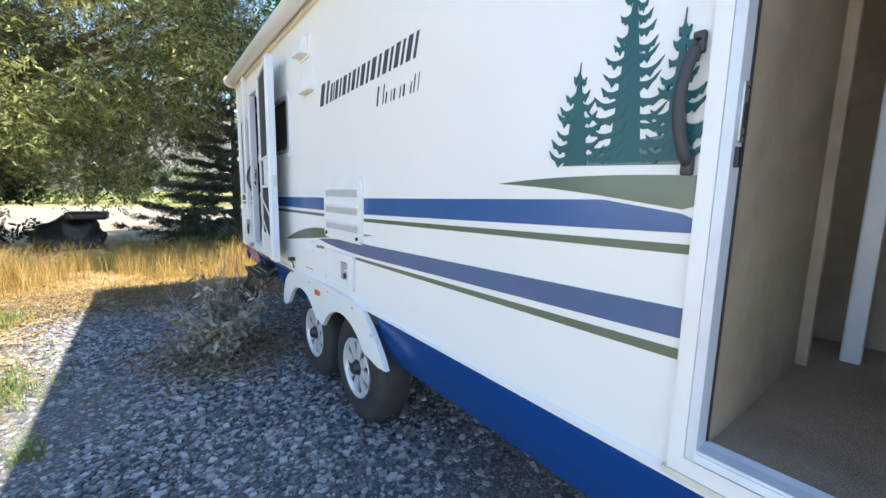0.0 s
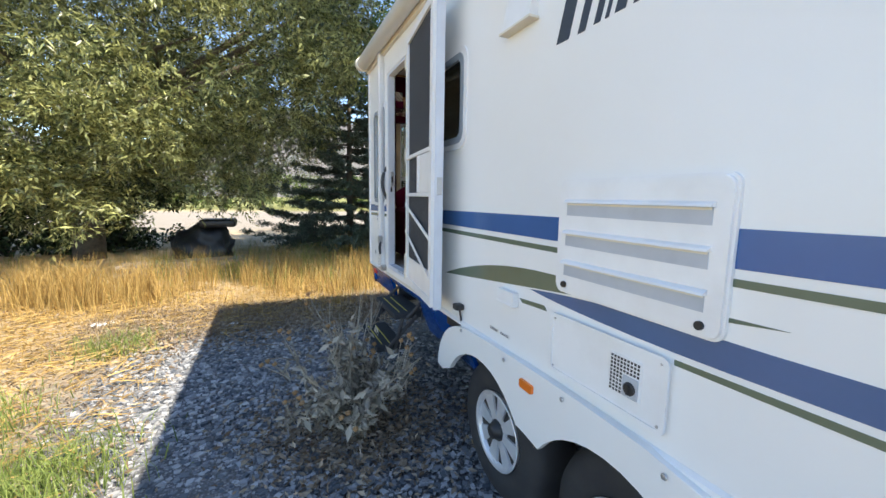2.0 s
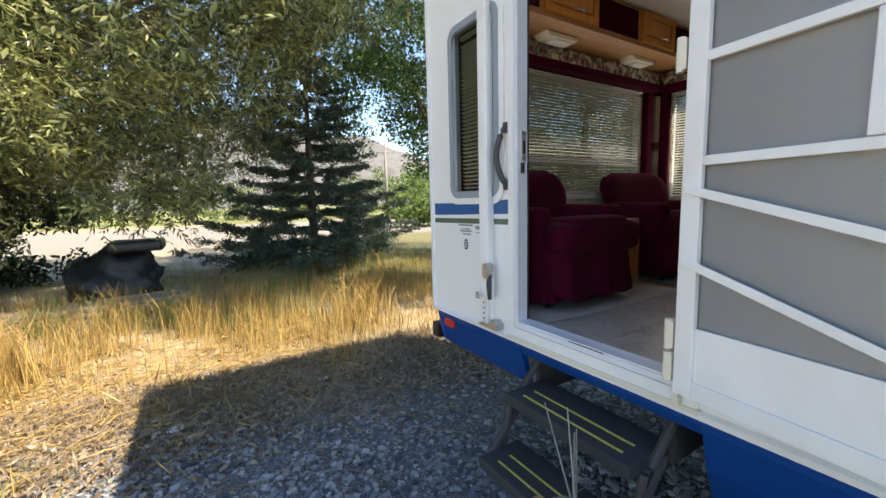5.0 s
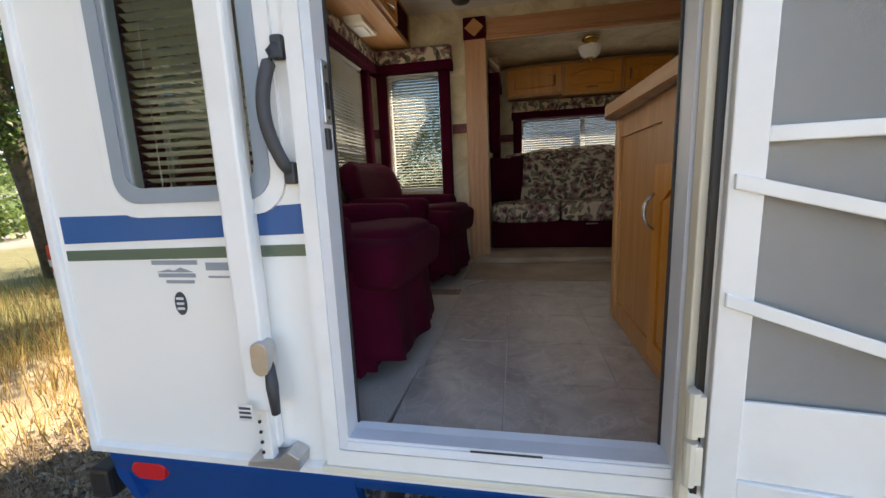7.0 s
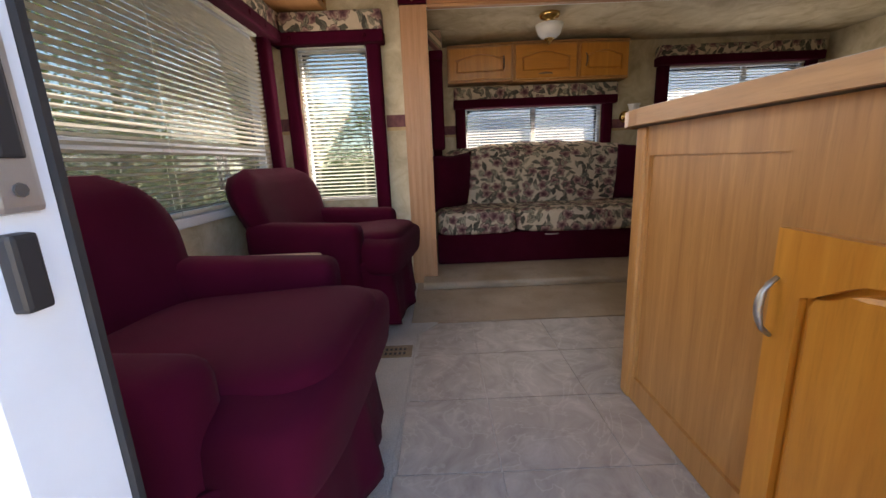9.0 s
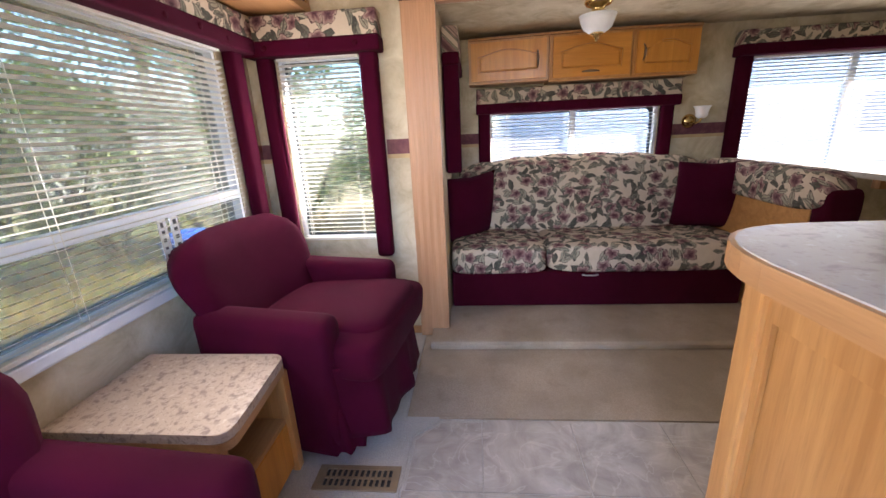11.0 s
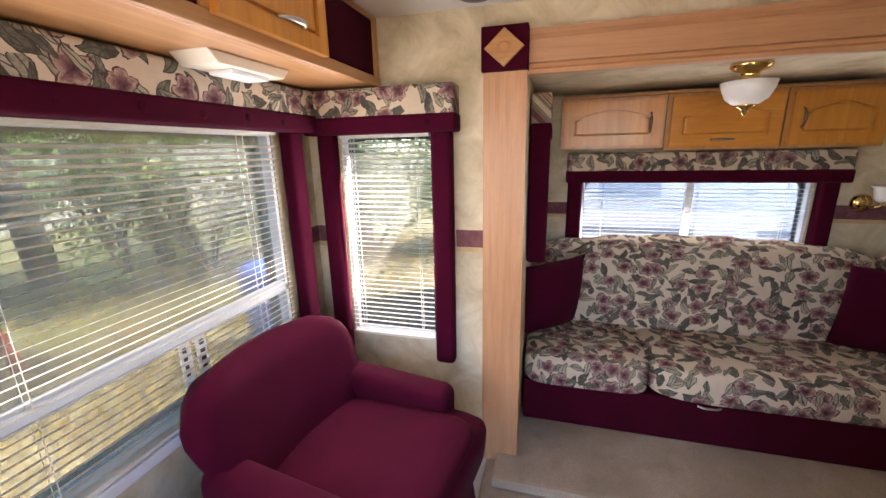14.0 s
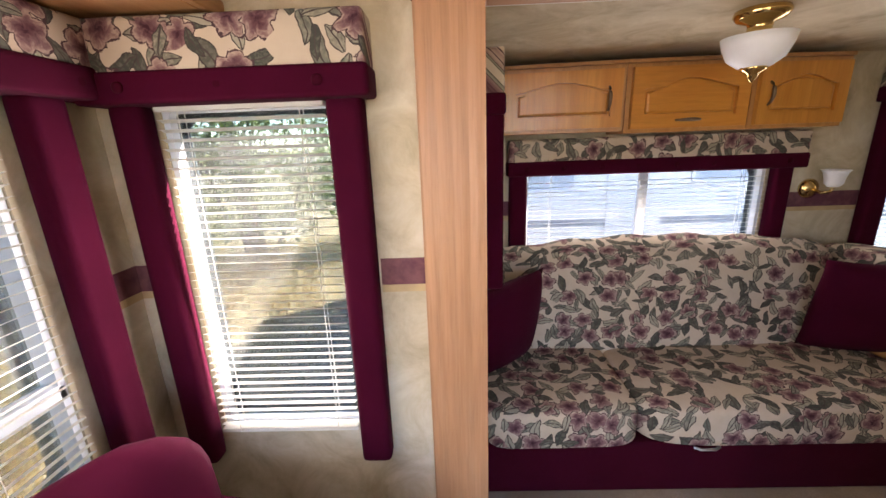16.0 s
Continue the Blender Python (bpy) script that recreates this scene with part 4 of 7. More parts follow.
grab(0.425, 1.70, 1.975, 0.018)


def trailer_window(name, hole, label, ax="x", skin=WO, inward=0.04, glass="tinted"):
    """A framed pane in a wall, rounded at the corners, with a flange outside."""
    u0, u1, v0, v1 = hole
    s = -1 if inward > 0 else 1
    w = thing(name, {"x": (skin, (u0 + u1) / 2, v0), "y": ((u0 + u1) / 2, skin, v0)}[ax], label, "window")
    w["kind"] = "structure"
    part("window_flange", ringed(ax, rounded(u0 - 0.045, u1 + 0.045, v0 - 0.045, v1 + 0.045, 0.085), rounded(u0 + 0.004, u1 - 0.004, v0 + 0.004, v1 - 0.004, 0.05), skin, skin + s * 0.010), "white", w)
    part("window_frame", ringed(ax, rounded(u0 - 0.012, u1 + 0.012, v0 - 0.012, v1 + 0.012, 0.065), rounded(u0 + 0.024, u1 - 0.024, v0 + 0.024, v1 - 0.024, 0.045), skin + s * 0.010, skin + s * 0.014), "grey_frame", w, "grey gasket")
    part("inner_frame", ringed(ax, rounded(u0 + 0.001, u1 - 0.001, v0 + 0.001, v1 - 0.001, 0.012), rounded(u0 + 0.016, u1 - 0.016, v0 + 0.016, v1 - 0.016, 0.010), skin + inward * 0.2, skin + inward), "alu", w)
    g = part("pane", wall(ax, min(skin + inward * 0.3, skin + inward * 0.42), max(skin + inward * 0.3, skin + inward * 0.42), u0 + 0.008, u1 - 0.008, v0 + 0.008, v1 - 0.008), glass, w)
    g.visible_shadow = False
    return w


trailer_window("window_1", WIN_D, "tall tinted window with rounded corners beside the door", glass="tinted_pale")
trailer_window("window_2", WIN_K, "dark sliding window with rounded corners in the side wall", glass="tinted_clean")
w = trailer_window("window_3", WIN_R, "wide rear window with a hopper pane below", "y", RO, -0.065)
part("window_rail", boxed(WIN_R[0], WIN_R[1], RI + 0.005, RI + 0.05, 1.825, 1.865, 0.005), "alu", w, "white aluminium cross rail")
part("window_sill", boxed(WIN_R[0] - 0.02, WIN_R[1] + 0.02, RI - 0.03, RI + 0.03, 1.565, 1.602, 0.006), "alu", w, "bluish aluminium sill")
for k in range(2):
    la = part("latch", boxed(2.475 + 0.055 * k, 2.512 + 0.055 * k, RI + 0.010, RI + 0.014, 1.68, 1.825, 0.001), "white", w, "perforated white hopper latch arm")
    for q in range(5):
        part("hole", boxed(2.484 + 0.057 * k, 2.496 + 0.061 * k, RI + 0.0088, RI + 0.0098, 1.694 + 0.026 * q, 1.703 + 0.028 * q), "black", la)
trailer_window("window_4", WIN_2, "tall window in the far wall with white frame", "x", FO, -0.045, "tinted_clean")
w = trailer_window("window_5", WIN_3, "low sliding window above the sofa", "x", SX + 0.06, -0.055, "glass")
part("window_rail", boxed(SX + 0.02, SX + 0.045, 4.10, 4.14, WIN_3[2], WIN_3[3], 0.004), "alu", w)
w = trailer_window("window_6", WIN_4, "wide sliding window beside the dinette", "x", SX + 0.06, -0.055, "glass")
part("window_rail", boxed(SX + 0.02, SX + 0.045, 2.38, 2.42, WIN_4[2], WIN_4[3], 0.004), "alu", w)


# ---- doors ----
def door_frame(name, hole, label):
    y0, y1, z0, z1 = hole
    d = thing(name, (WO, (y0 + y1) / 2, z0), label, "door")
    d["kind"] = "structure"
    part("door_frame", wall("x", WO - 0.016, WO, y0 - 0.038, y1 + 0.038, z0 - 0.045, z1 + 0.045, [(y0 - 0.002, y1 + 0.002, z0 - 0.002, z1 + 0.002)]), "white", d)
    part("jamb", wall("x", WO - 0.012, WI + 0.006, y0 - 0.001, y1 + 0.001, z0 - 0.001, z1 + 0.001, [(y0 + 0.022, y1 - 0.022, z0 + 0.030, z1 - 0.02)]), "alu", d, "pale aluminium jamb")
    part("seal", wall("x", WI + 0.0065, WI + 0.012, y0 + 0.0205, y1 - 0.0205, z0 + 0.0285, z1 - 0.0185, [(y0 + 0.027, y1 - 0.027, z0 + 0.020, z1 - 0.025)]), "black", d, "black rubber seal")
    part("sill", prismed([(WO - 0.020, z0 + 0.004), (WO - 0.016, z0 + 0.022), (WI + 0.012, z0 + 0.034), (WI + 0.012, z0 + 0.012), (WO - 0.010, z0 + 0.002)], "y", y0 + 0.021, y1 - 0.021), "alu", d, "worn aluminium door sill")
    st = part("strike", boxed(WO + 0.006, WO + 0.034, y1 - 0.029, y1 - 0.0195, z0 + 0.765, z0 + 0.895, 0.004), "steel", d, "steel strike plate")
    part("strike_slot", boxed(WO + 0.013, WO + 0.027, y1 - 0.031, y1 - 0.0285, z0 + 0.795, z0 + 0.85, 0.002), "black", st)
    for z in (0.778, 0.882):
        part("screw", lathed([(0.004, y1 - 0.0305), (0.004, y1 - 0.029)], (WO + 0.02, 0, z0 + z), "y", 8), "dark_steel", st)
    part("latch_slot", boxed(WO + 0.006, WO + 0.022, y1 - 0.031, y1 - 0.0195, z0 + 0.71, z0 + 0.755, 0.003), "black", d)
    part("drip_rail", boxed(WO - 0.022, WO, y0 - 0.05, y1 + 0.05, z0 - 0.062, z0 - 0.046, 0.003), "ivory", d)
    return d


entry = door_frame("door_1", DOOR, "white entrance door frame with worn aluminium sill")
part("scuff", boxed(WO - 0.0185, WO - 0.0095, 4.70, 4.86, DOOR[2] + 0.0235, DOOR[2] + 0.0245), "dark_steel", entry, "dark scuff on the sill")
door_frame("door_2", DOOR_F, "white front bedroom door frame, door standing open")

# the leaf, swung right round against the wall, with its screen door towards us
H0, H1 = Vector((0.880, 4.415)), Vector((0.795, 3.695))
leaf = thing("entrance_door", (H0.x, H0.y, 1.0), "open white entrance door folded back with its screen door", "door")
LD = (H1 - H0).normalized()
LN = Vector((LD.y, -LD.x))
if LN.x > 0:
    LN = -LN
LW = (H1 - H0).length


def leaf_box(name, s0, s1, d0, d1, z0, z1, material, parent=None, label="", tilt=0.0, bev=0.003):
    """A block on the leaf: s along it from the hinge, d out towards us; tilt is the drop along it."""
    bm = boxed(s0, s1, d0, d1, z0, z1, bev=bev)
    for v in bm.verts:
        s, d, z = v.co
        p = H0 + LD * s + LN * d
        v.co = (p.x, p.y, z - tilt * (s - s0))
    return part(name, bm, material, parent or leaf, label)


slab = leaf_box("door_slab", 0.0, LW, -0.045, -0.004, 0.985, 2.765, "siding", bev=0.008)
leaf_box("edge_trim", LW - 0.004, LW + 0.006, -0.048, 0.002, 0.985, 2.765, "alu", slab)
leaf_box("lock", LW + 0.004, LW + 0.010, -0.04, -0.01, 1.66, 1.76, "steel", slab, "steel lock plate")
FZ = (1.0, 2.75)
# Black strip added to imitate the dark gap along the hinge edge.
leaf_box("hinge_gap_shade", -0.010, 0.0015, -0.040, -0.006, 0.99, 2.76, "black", slab, "black strip standing for the dark hinge gap", bev=0)
part("hinge_channel", boxed(0.902, 0.9335, 4.420, 4.437, 0.94, 2.77, 0.004), "ivory", entry, "ivory hinge channel")
leaf_box("screen_stile", 0.004, 0.055, 0.0, 0.022, *FZ, "white")
leaf_box("screen_stile", LW - 0.055, LW - 0.004, 0.0, 0.022, *FZ, "white")
for z0, z1 in ((1.0, 1.05), (2.70, 2.75), (1.912, 1.937), (1.650, 1.675)):
    leaf_box("screen_rail", 0.055, LW - 0.055, 0.002, 0.020, z0, z1, "white")
leaf_box("kick_panel", 0.055, LW - 0.055, 0.003, 0.012, 1.05, 1.205, "white")
leaf_box("guard_bar", 0.012, LW - 0.03, 0.021, 0.028, 1.579, 1.604, "white", tilt=0.27)
leaf_box("guard_bar", 0.012, LW - 0.03, 0.021, 0.028, 1.381, 1.406, "white", tilt=0.33)


def screen(s0, s1, z0, z1, label=""):
    """Insect screen: fine upright threads, each with its own depth, that close up when seen aslant."""
    n = int((s1 - s0) / 0.0009)
    corners = np.array([[a, d, z] for a in (0, 0.0002) for d in (0.006, 0.00642) for z in (z0, z1)])
    v = corners[None] + np.stack([s0 + 0.0009 * (np.arange(n) + np.random.default_rng(3).uniform(-0.1, 0.1, n)), np.zeros(n), np.zeros(n)], -1)[:, None]
    v = v.reshape(-1, 3)
    base = np.stack([H0.x + LD.x * v[:, 0] + LN.x * v[:, 1], H0.y + LD.y * v[:, 0] + LN.y * v[:, 1], v[:, 2]], -1)
    f = np.array([[0, 1, 3, 2], [4, 6, 7, 5], [0, 4, 5, 1], [2, 3, 7, 6]])
    return bulk("screen_mesh", base, (np.arange(n)[:, None, None] * 8 + f[None]).reshape(-1, 4), "thread", label, "", leaf)


screen(0.052, LW - 0.052, 1.203, 1.652, "grey woven insect screen")
screen(0.052, 0.36, 1.673, 1.914)
screen(0.052, LW - 0.052, 1.935, 2.702)
leaf_box("slide_panel", 0.415, LW - 0.06, 0.007, 0.016, 1.677, 1.910, "white", None, "white sliding hand panel")
leaf_box("slide_grip", 0.36, 0.41, 0.012, 0.022, 1.677, 1.910, "frost")
for z in (1.07, 1.17, 1.95, 2.60):
    p = H0 + LD * 0.0
    hinge = part("hinge", tubed([(p.x - 0.012, p.y + 0.022, z - 0.045), (p.x - 0.012, p.y + 0.022, z + 0.045)], 0.011, 10), "ivory", leaf, "ivory hinge")
    part("hinge_plate", boxed(p.x - 0.022, p.x + 0.045, p.y + 0.004, p.y + 0.018, z - 0.04, z + 0.04, 0.002), "ivory", hinge)

# ---- folding steps ----
steps = thing("folding_steps", (0.85, 4.79, 0.2), "black folding entry steps with yellow lines", "steps")
for k, (x0, x1, z) in enumerate(((0.80, 1.05, 0.725), (0.655, 0.885, 0.475))):
    tr = part("tread", boxed(x0, x1, 4.50, 5.10, z - 0.045, z, 0.008), "step", steps, "black gritted tread")
    for dx in (0.05, 0.115):
        part("line", boxed(x0 + dx, x0 + dx + 0.009, 4.56, 5.03, z - 0.0005, z + 0.0025), "yellow", tr)
for y in (4.49, 5.11):
    for a, b in (((1.10, 0.88), (0.90, 0.69)), ((0.98, 0.70), (0.72, 0.44)), ((0.86, 0.69), (0.80, 0.44))):
        part("side_arm", tubed([(a[0], y, a[1]), (b[0], y, b[1])], 0.016, 8), "dark_steel", steps)
    part("mount", boxed(1.02, 1.32, y - 0.012, y + 0.012, 0.66, 0.90, 0.004), "dark_steel", steps)

# ---- awning along the roof edge ----
awning = thing("awning", (0.85, 3.0, 2.9), "rolled white awning with folded support arms", "awning")
part("roll", tubed([(0.868, -0.55, 3.005), (0.868, 5.86, 3.005)], 0.062, 20), "siding", awning, "", True)
part("end_cap", lathed([(0.03, 5.86), (0.072, 5.865), (0.075, 5.90), (0.06, 5.915), (0.002, 5.918)], (0.868, 0, 3.005), "y", 20), "ivory", awning)
for y0 in (5.357, -0.52):
    part("outer_arm", boxed(0.896, 0.925, y0 - 0.032, y0 + 0.032, 1.09, 2.98, 0.008), "white", awning)
    part("inner_arm", boxed(0.927, 0.948, y0 - 0.022, y0 + 0.022, 0.975, 2.95, 0.005), "white", awning)
    sl = part("arm_foot", boxed(0.908, 0.932, y0 - 0.014, y0 + 0.014, 0.955, 1.10, 0.003), "white", awning)
    for k in range(4):
        part("pin_hole", lathed([(0.0045, 0.8935), (0.0045, 0.896)], (0, y0, 0.985 + 0.027 * k), "x", 8), "black", sl)
    part("bracket", prismed([(y0 + 0.055, 0.938), (y0 - 0.085, 0.938), (y0 - 0.09, 0.97), (y0 - 0.06, 0.985), (y0 - 0.03, 0.96), (y0 + 0.05, 0.95)], "x", 0.90, 0.949, 0.003), "steel", awning, "galvanised foot bracket")
    part("lever", tubed([(0.901, y0 - 0.04, 1.215), (0.891, y0 - 0.048, 1.16), (0.896, y0 - 0.046, 1.09)], [0.011, 0.014, 0.010], 8), "grip", awning, "black locking lever", True)
    part("lever_plate", prismed(rounded(y0 - 0.05, y0 - 0.008, 1.19, 1.27, 0.018), "x", 0.882, 0.919, 0.003), "steel", awning)
    part("label", boxed(0.8665, 0.8685, y0 - 0.006, y0 + 0.03, 1.085, 1.125), "paper", awning, "small printed warning label")
    for k in range(3):
        part("label_bar", boxed(0.866, 0.867, y0 - 0.003, y0 + 0.027, 1.092 + 0.011 * k, 1.098 + 0.011 * k), "lettering", awning)

# ---- behind the front door ----
setting("wall_bedroom", wall("y", 0.335, 0.375, 1.0, 1.86, 0.998, CEIL), "brown_panel", "mottled brown wallboard partition by the bedroom door", "wall")
setting("trim_bedroom", boxed(1.86, 1.90, 0.30, 0.40, 0.998, CEIL, 0.006), "brown_panel", "brown timber edge trim of the partition", "trim")
setting("trim_closet", boxed(2.05, 2.09, 0.18, 0.24, 0.998, CEIL, 0.008), "alu", "pale metal closet door stile", "trim")
setting("wall_closet", wall("x", 2.35, 2.40, FRONT, 0.6, 0.998, CEIL), "brown_panel", "brown wallboard across the front bedroom", "wall")
setting("wall_partition", wall("y", 0.60, 0.64, 1.0, FI, 0.998, CEIL), "wallpaper", "cream partition between bedroom and kitchen", "wall")

# ---- inside: trim ----
pil = thing("slide_out_pilaster", (3.16, 5.02, 1.0), "fluted pale oak post with a burgundy rosette block", "trim")
prof = [(5.105, 3.21), (5.105, 3.172)]
for k in range(9):
    y = 5.10 - 0.145 * k / 8
    prof += [(y, 3.1705 if k % 2 else 3.173)]
prof += [(4.952, 3.172), (4.952, 3.21)]
bm = bmesh.new()
prism(bm, [(x, y) for y, x in prof], "z", 0.999, 2.62)
part("post", bm, "oak_pale", pil)
part("corner_block", boxed(3.150, 3.209, 4.95, 5.11, 2.62, 2.762, 0.004), "plum_dark", pil, "burgundy velour corner block")
part("rosette", prismed([(5.03, 2.752), (4.962, 2.691), (5.03, 2.630), (5.098, 2.691)], "x", 3.138, 3.151, 0.004), "oak_flat", pil, "carved oak diamond")
part("rosette_ring", lathed([(0.026, 3.139), (0.026, 3.134), (0.018, 3.134), (0.016, 3.137), (0.004, 3.1365)], (0, 5.03, 2.691), "x", 20), "oak_flat", pil)
header = thing("slide_out_header", (3.18, 3.4, 2.6), "moulded pale oak header over the slide-out", "trim")
part("lower_bead", prismed([(3.208, 2.606), (3.172, 2.606), (3.166, 2.618), (3.174, 2.626), (3.166, 2.636), (3.176, 2.6435), (3.208, 2.6435)], "y", SLIDE[0], 4.948), "oak_pale_flat", header)
part("board", boxed(3.176, 3.208, SLIDE[0], 4.948, 2.644, 2.7145), "oak_pale_flat", header)
part("upper_bead", prismed([(3.208, 2.715), (3.176, 2.715), (3.164, 2.728), (3.164, 2.745), (3.208, 2.745)], "y", SLIDE[0], 4.948), "oak_pale_flat", header)
setting("baseboard", boxed(3.196, 3.21, 5.11, RI, 0.999, 1.04, 0.003), "oak_x", "thin oak skirting along the far wall", "trim")

# wallpaper border with its gold edge
for name, ax, s0, s1, u0, u1 in (("trim_border_1", "x", FI - 0.003, FI, 5.105, 5.22), ("trim_border_2", "x", FI - 0.003, FI, 5.78, RI), ("trim_border_3", "x", SX - 0.003, SX, 4.76, 4.957),
                                 ("trim_border_4", "x", SX - 0.003, SX, 3.13, 3.49), ("trim_border_5", "y", RI - 0.003, RI, 3.05, FI)):
    bm = wall(ax, s0, s1, u0, u1, 1.975, 2.045)
    setting(name, bm, "border", "plum draped wallpaper border", "trim")
    setting(name + "_edge", wall(ax, s0, s1, u0, u1, 1.955, 1.9745), "border_gold", "gold edge of the wallpaper border", "trim")


# ---- blinds, valances ----
def blind(ax, at, u0, u1, z0, z1, tilt=14.0, pitch=0.0215, label="cream aluminium venetian blind, slats open"):
    """A venetian blind: head rail, slats that share one mesh, bottom rail, cords and a wand."""
    place = {"x": (at, (u0 + u1) / 2, z1), "y": ((u0 + u1) / 2, at, z1)}[ax]
    b = thing("venetian_blind", place, label, "blind", "venetian blinds")

    def bx(d0, d1, a, c, zz0, zz1, bev=0.0):
        return boxed(*((d0, d1, a, c) if ax == "x" else (a, c, d0, d1)), zz0, zz1, bev=bev)

    part("head_rail", bx(at - 0.012, at + 0.012, u0, u1, z1 - 0.025, z1, 0.002), "slat", b)
    part("bottom_rail", bx(at - 0.011, at + 0.011, u0, u1, z0, z0 + 0.012, 0.002), "slat", b)
    me = None
    n = int((z1 - 0.03 - z0 - 0.015) / pitch)
    s, c = math.sin(radians(tilt)), math.cos(radians(tilt))
    for k in range(n):
        z = z0 + 0.022 + pitch * k
        if me is None:
            bm = bmesh.new()
            rows = []
            for d in (-0.0115, 0.0, 0.0115):
                lift = 0.0018 * (1 - (d / 0.0115) ** 2)
                dd, dz = d * c - lift * s, d * s + lift * c
                rows.append([bm.verts.new(((dd, u, dz) if ax == "x" else (u, dd, dz))) for u in (-(u1 - u0) / 2, (u1 - u0) / 2)])
            for p, q in zip(rows, rows[1:]):
                bm.faces.new((p[0], p[1], q[1], q[0]))
            bmesh.ops.solidify(bm, geom=bm.faces[:], thickness=0.0006)
            me = bpy.data.meshes.new("slat")
            bm.to_mesh(me)
            bm.free()
            me.materials.append(M["slat"])
        ob = new("slat", me)
        ob.parent = b
        ob.location = (0, 0, z - z1)
    for f in (0.14, 0.86) if u1 - u0 < 0.8 else (0.1, 0.5, 0.9):
        u = u0 + f * (u1 - u0)
        for d in (-0.0125, 0.0125):
            part("cord", bx(at + d - 0.0007, at + d + 0.0007, u - 0.0007, u + 0.0007, z0, z1 - 0.02), "slat", b)
    return b


def valance(ax, at, out, u0, u1, z0, z1, jambs, zj, label="box valance of floral cloth with burgundy band", band=0.065):
    """A padded box valance: floral face over a buttoned burgundy band, with padded side jambs hanging to zj."""
    place = {"x": (at, (u0 + u1) / 2, z0), "y": ((u0 + u1) / 2, at, z0)}[ax]
    v = thing("window_valance", place, label, "valance", "window valances")

    def bx(d0, d1, a, c, zz0, zz1, bev):
        lo, hi = sorted((at + d0 * out, at + d1 * out))
        return boxed(*((lo, hi, a, c) if ax == "x" else (a, c, lo, hi)), zz0, zz1, bev=bev, seg=3)

    part("floral_top", bx(0.003, 0.095, u0, u1, z0 + band * 0.9, z1, 0.012), "floral" if ax == "x" else "floral_x", v, "floral tapestry cover", True)
    bd = part("band", bx(0.003, 0.102, u0 - 0.004, u1 + 0.004, z0, z0 + band, 0.012), "plum", v, "burgundy padded band", True)
    n = max(2, int((u1 - u0) / 0.16))
    for k in range(n):
        u = u0 + (u1 - u0) * (k + 0.5) / n
        c = (at + 0.1 * out, u, z0 + band / 2) if ax == "x" else (u, at + 0.1 * out, z0 + band / 2)
        part("button", cushioned(c, (0.012, 0.024, 0.024) if ax == "x" else (0.024, 0.012, 0.024), 0.9, n=10), "plum_dark", bd, "", True)
    for a, c in jambs:
        part("jamb", bx(0.003, 0.06, a, c, zj, z0 + 0.01, 0.02), "plum", v, "burgundy padded jamb", True)
    return v


blind("y", RI - 0.022, 1.30, 2.955, 1.610, 2.45, -20.0, label="cream venetian blind drawn down over the rear window")
valance("y", RI, -1, 1.02, 3.165, 2.435, 2.592, [(1.10, 1.21), (3.00, 3.085)], 1.56)
blind("x", FI - 0.022, 5.315, 5.70, 1.555, 2.44, -17.0)
valance("x", FI, -1, 5.20, 5.815, 2.425, 2.592, [(5.222, 5.305), (5.715, 5.79)], 1.465)
blind("x", WI + 0.022, 5.31, 5.68, 1.60, 2.46, -24.0)
blind("x", WI + 0.022, 3.69, 4.21, 1.985, 2.43, 58.0, label="cream venetian blind, slats nearly shut")
valance("x", WI, 1, 5.19, 5.80, 2.45, 2.592, [(5.70, 5.78)], 1.5)
blind("x", SX - 0.022, 3.58, 4.68, 1.76, 2.19, -12.0)
valance("x", SX, -1, 3.475, 4.775, 2.165, 2.325, [(3.49, 3.57), (4.685, 4.765)], 1.70)
blind("x", SX - 0.022, 1.96, 3.04, 1.72, 2.445, -14.0)
valance("x", SX, -1, 1.86, 3.155, 2.43, 2.575, [(3.05, 3.14), (1.87, 1.95)], 1.62)
# padded end-wall valance beside the sofa
v = thing("window_valance", (3.6, SLIDE[1] - 0.012, 1.8), "narrow floral valance with burgundy jamb on the slide-out end wall", "valance", "window valances")
part("floral_top", boxed(3.48, 4.04, 4.868, 4.955, 2.455, 2.585, 0.012, 3), "floral_x", v, "floral tapestry cover", True)
part("band", boxed(3.475, 4.045, 4.864, 4.955, 2.40, 2.462, 0.012, 3), "plum", v, "", True)
part("jamb", boxed(3.49, 3.58, 4.868, 4.955, 1.84, 2.41, 0.018, 3), "plum", v, "", True)
part("jamb", boxed(3.95, 4.03, 4.885, 4.955, 1.80, 2.41, 0.018, 3), "plum", v, "", True)


# ---- cabinets ----
def pull(parent, at, axis, length, out, material="bronze"):
    """A slim bowed handle along an axis, standing out from its door."""
    p, o = Vector(at), Vector(out)
    d = Vector({"x": (1, 0, 0), "y": (0, 1, 0), "z": (0, 0, 1)}[axis])
    pts = [p + d * length * (k / 8 - 0.5) + o * 0.026 * math.sin(math.pi * k / 8) ** 0.6 for k in range(9)]
    part("handle", tubed(pts, [0.004, 0.005, 0.006, 0.007, 0.007, 0.007, 0.006, 0.005, 0.004], 8), material, parent, "brushed metal bow handle", True)


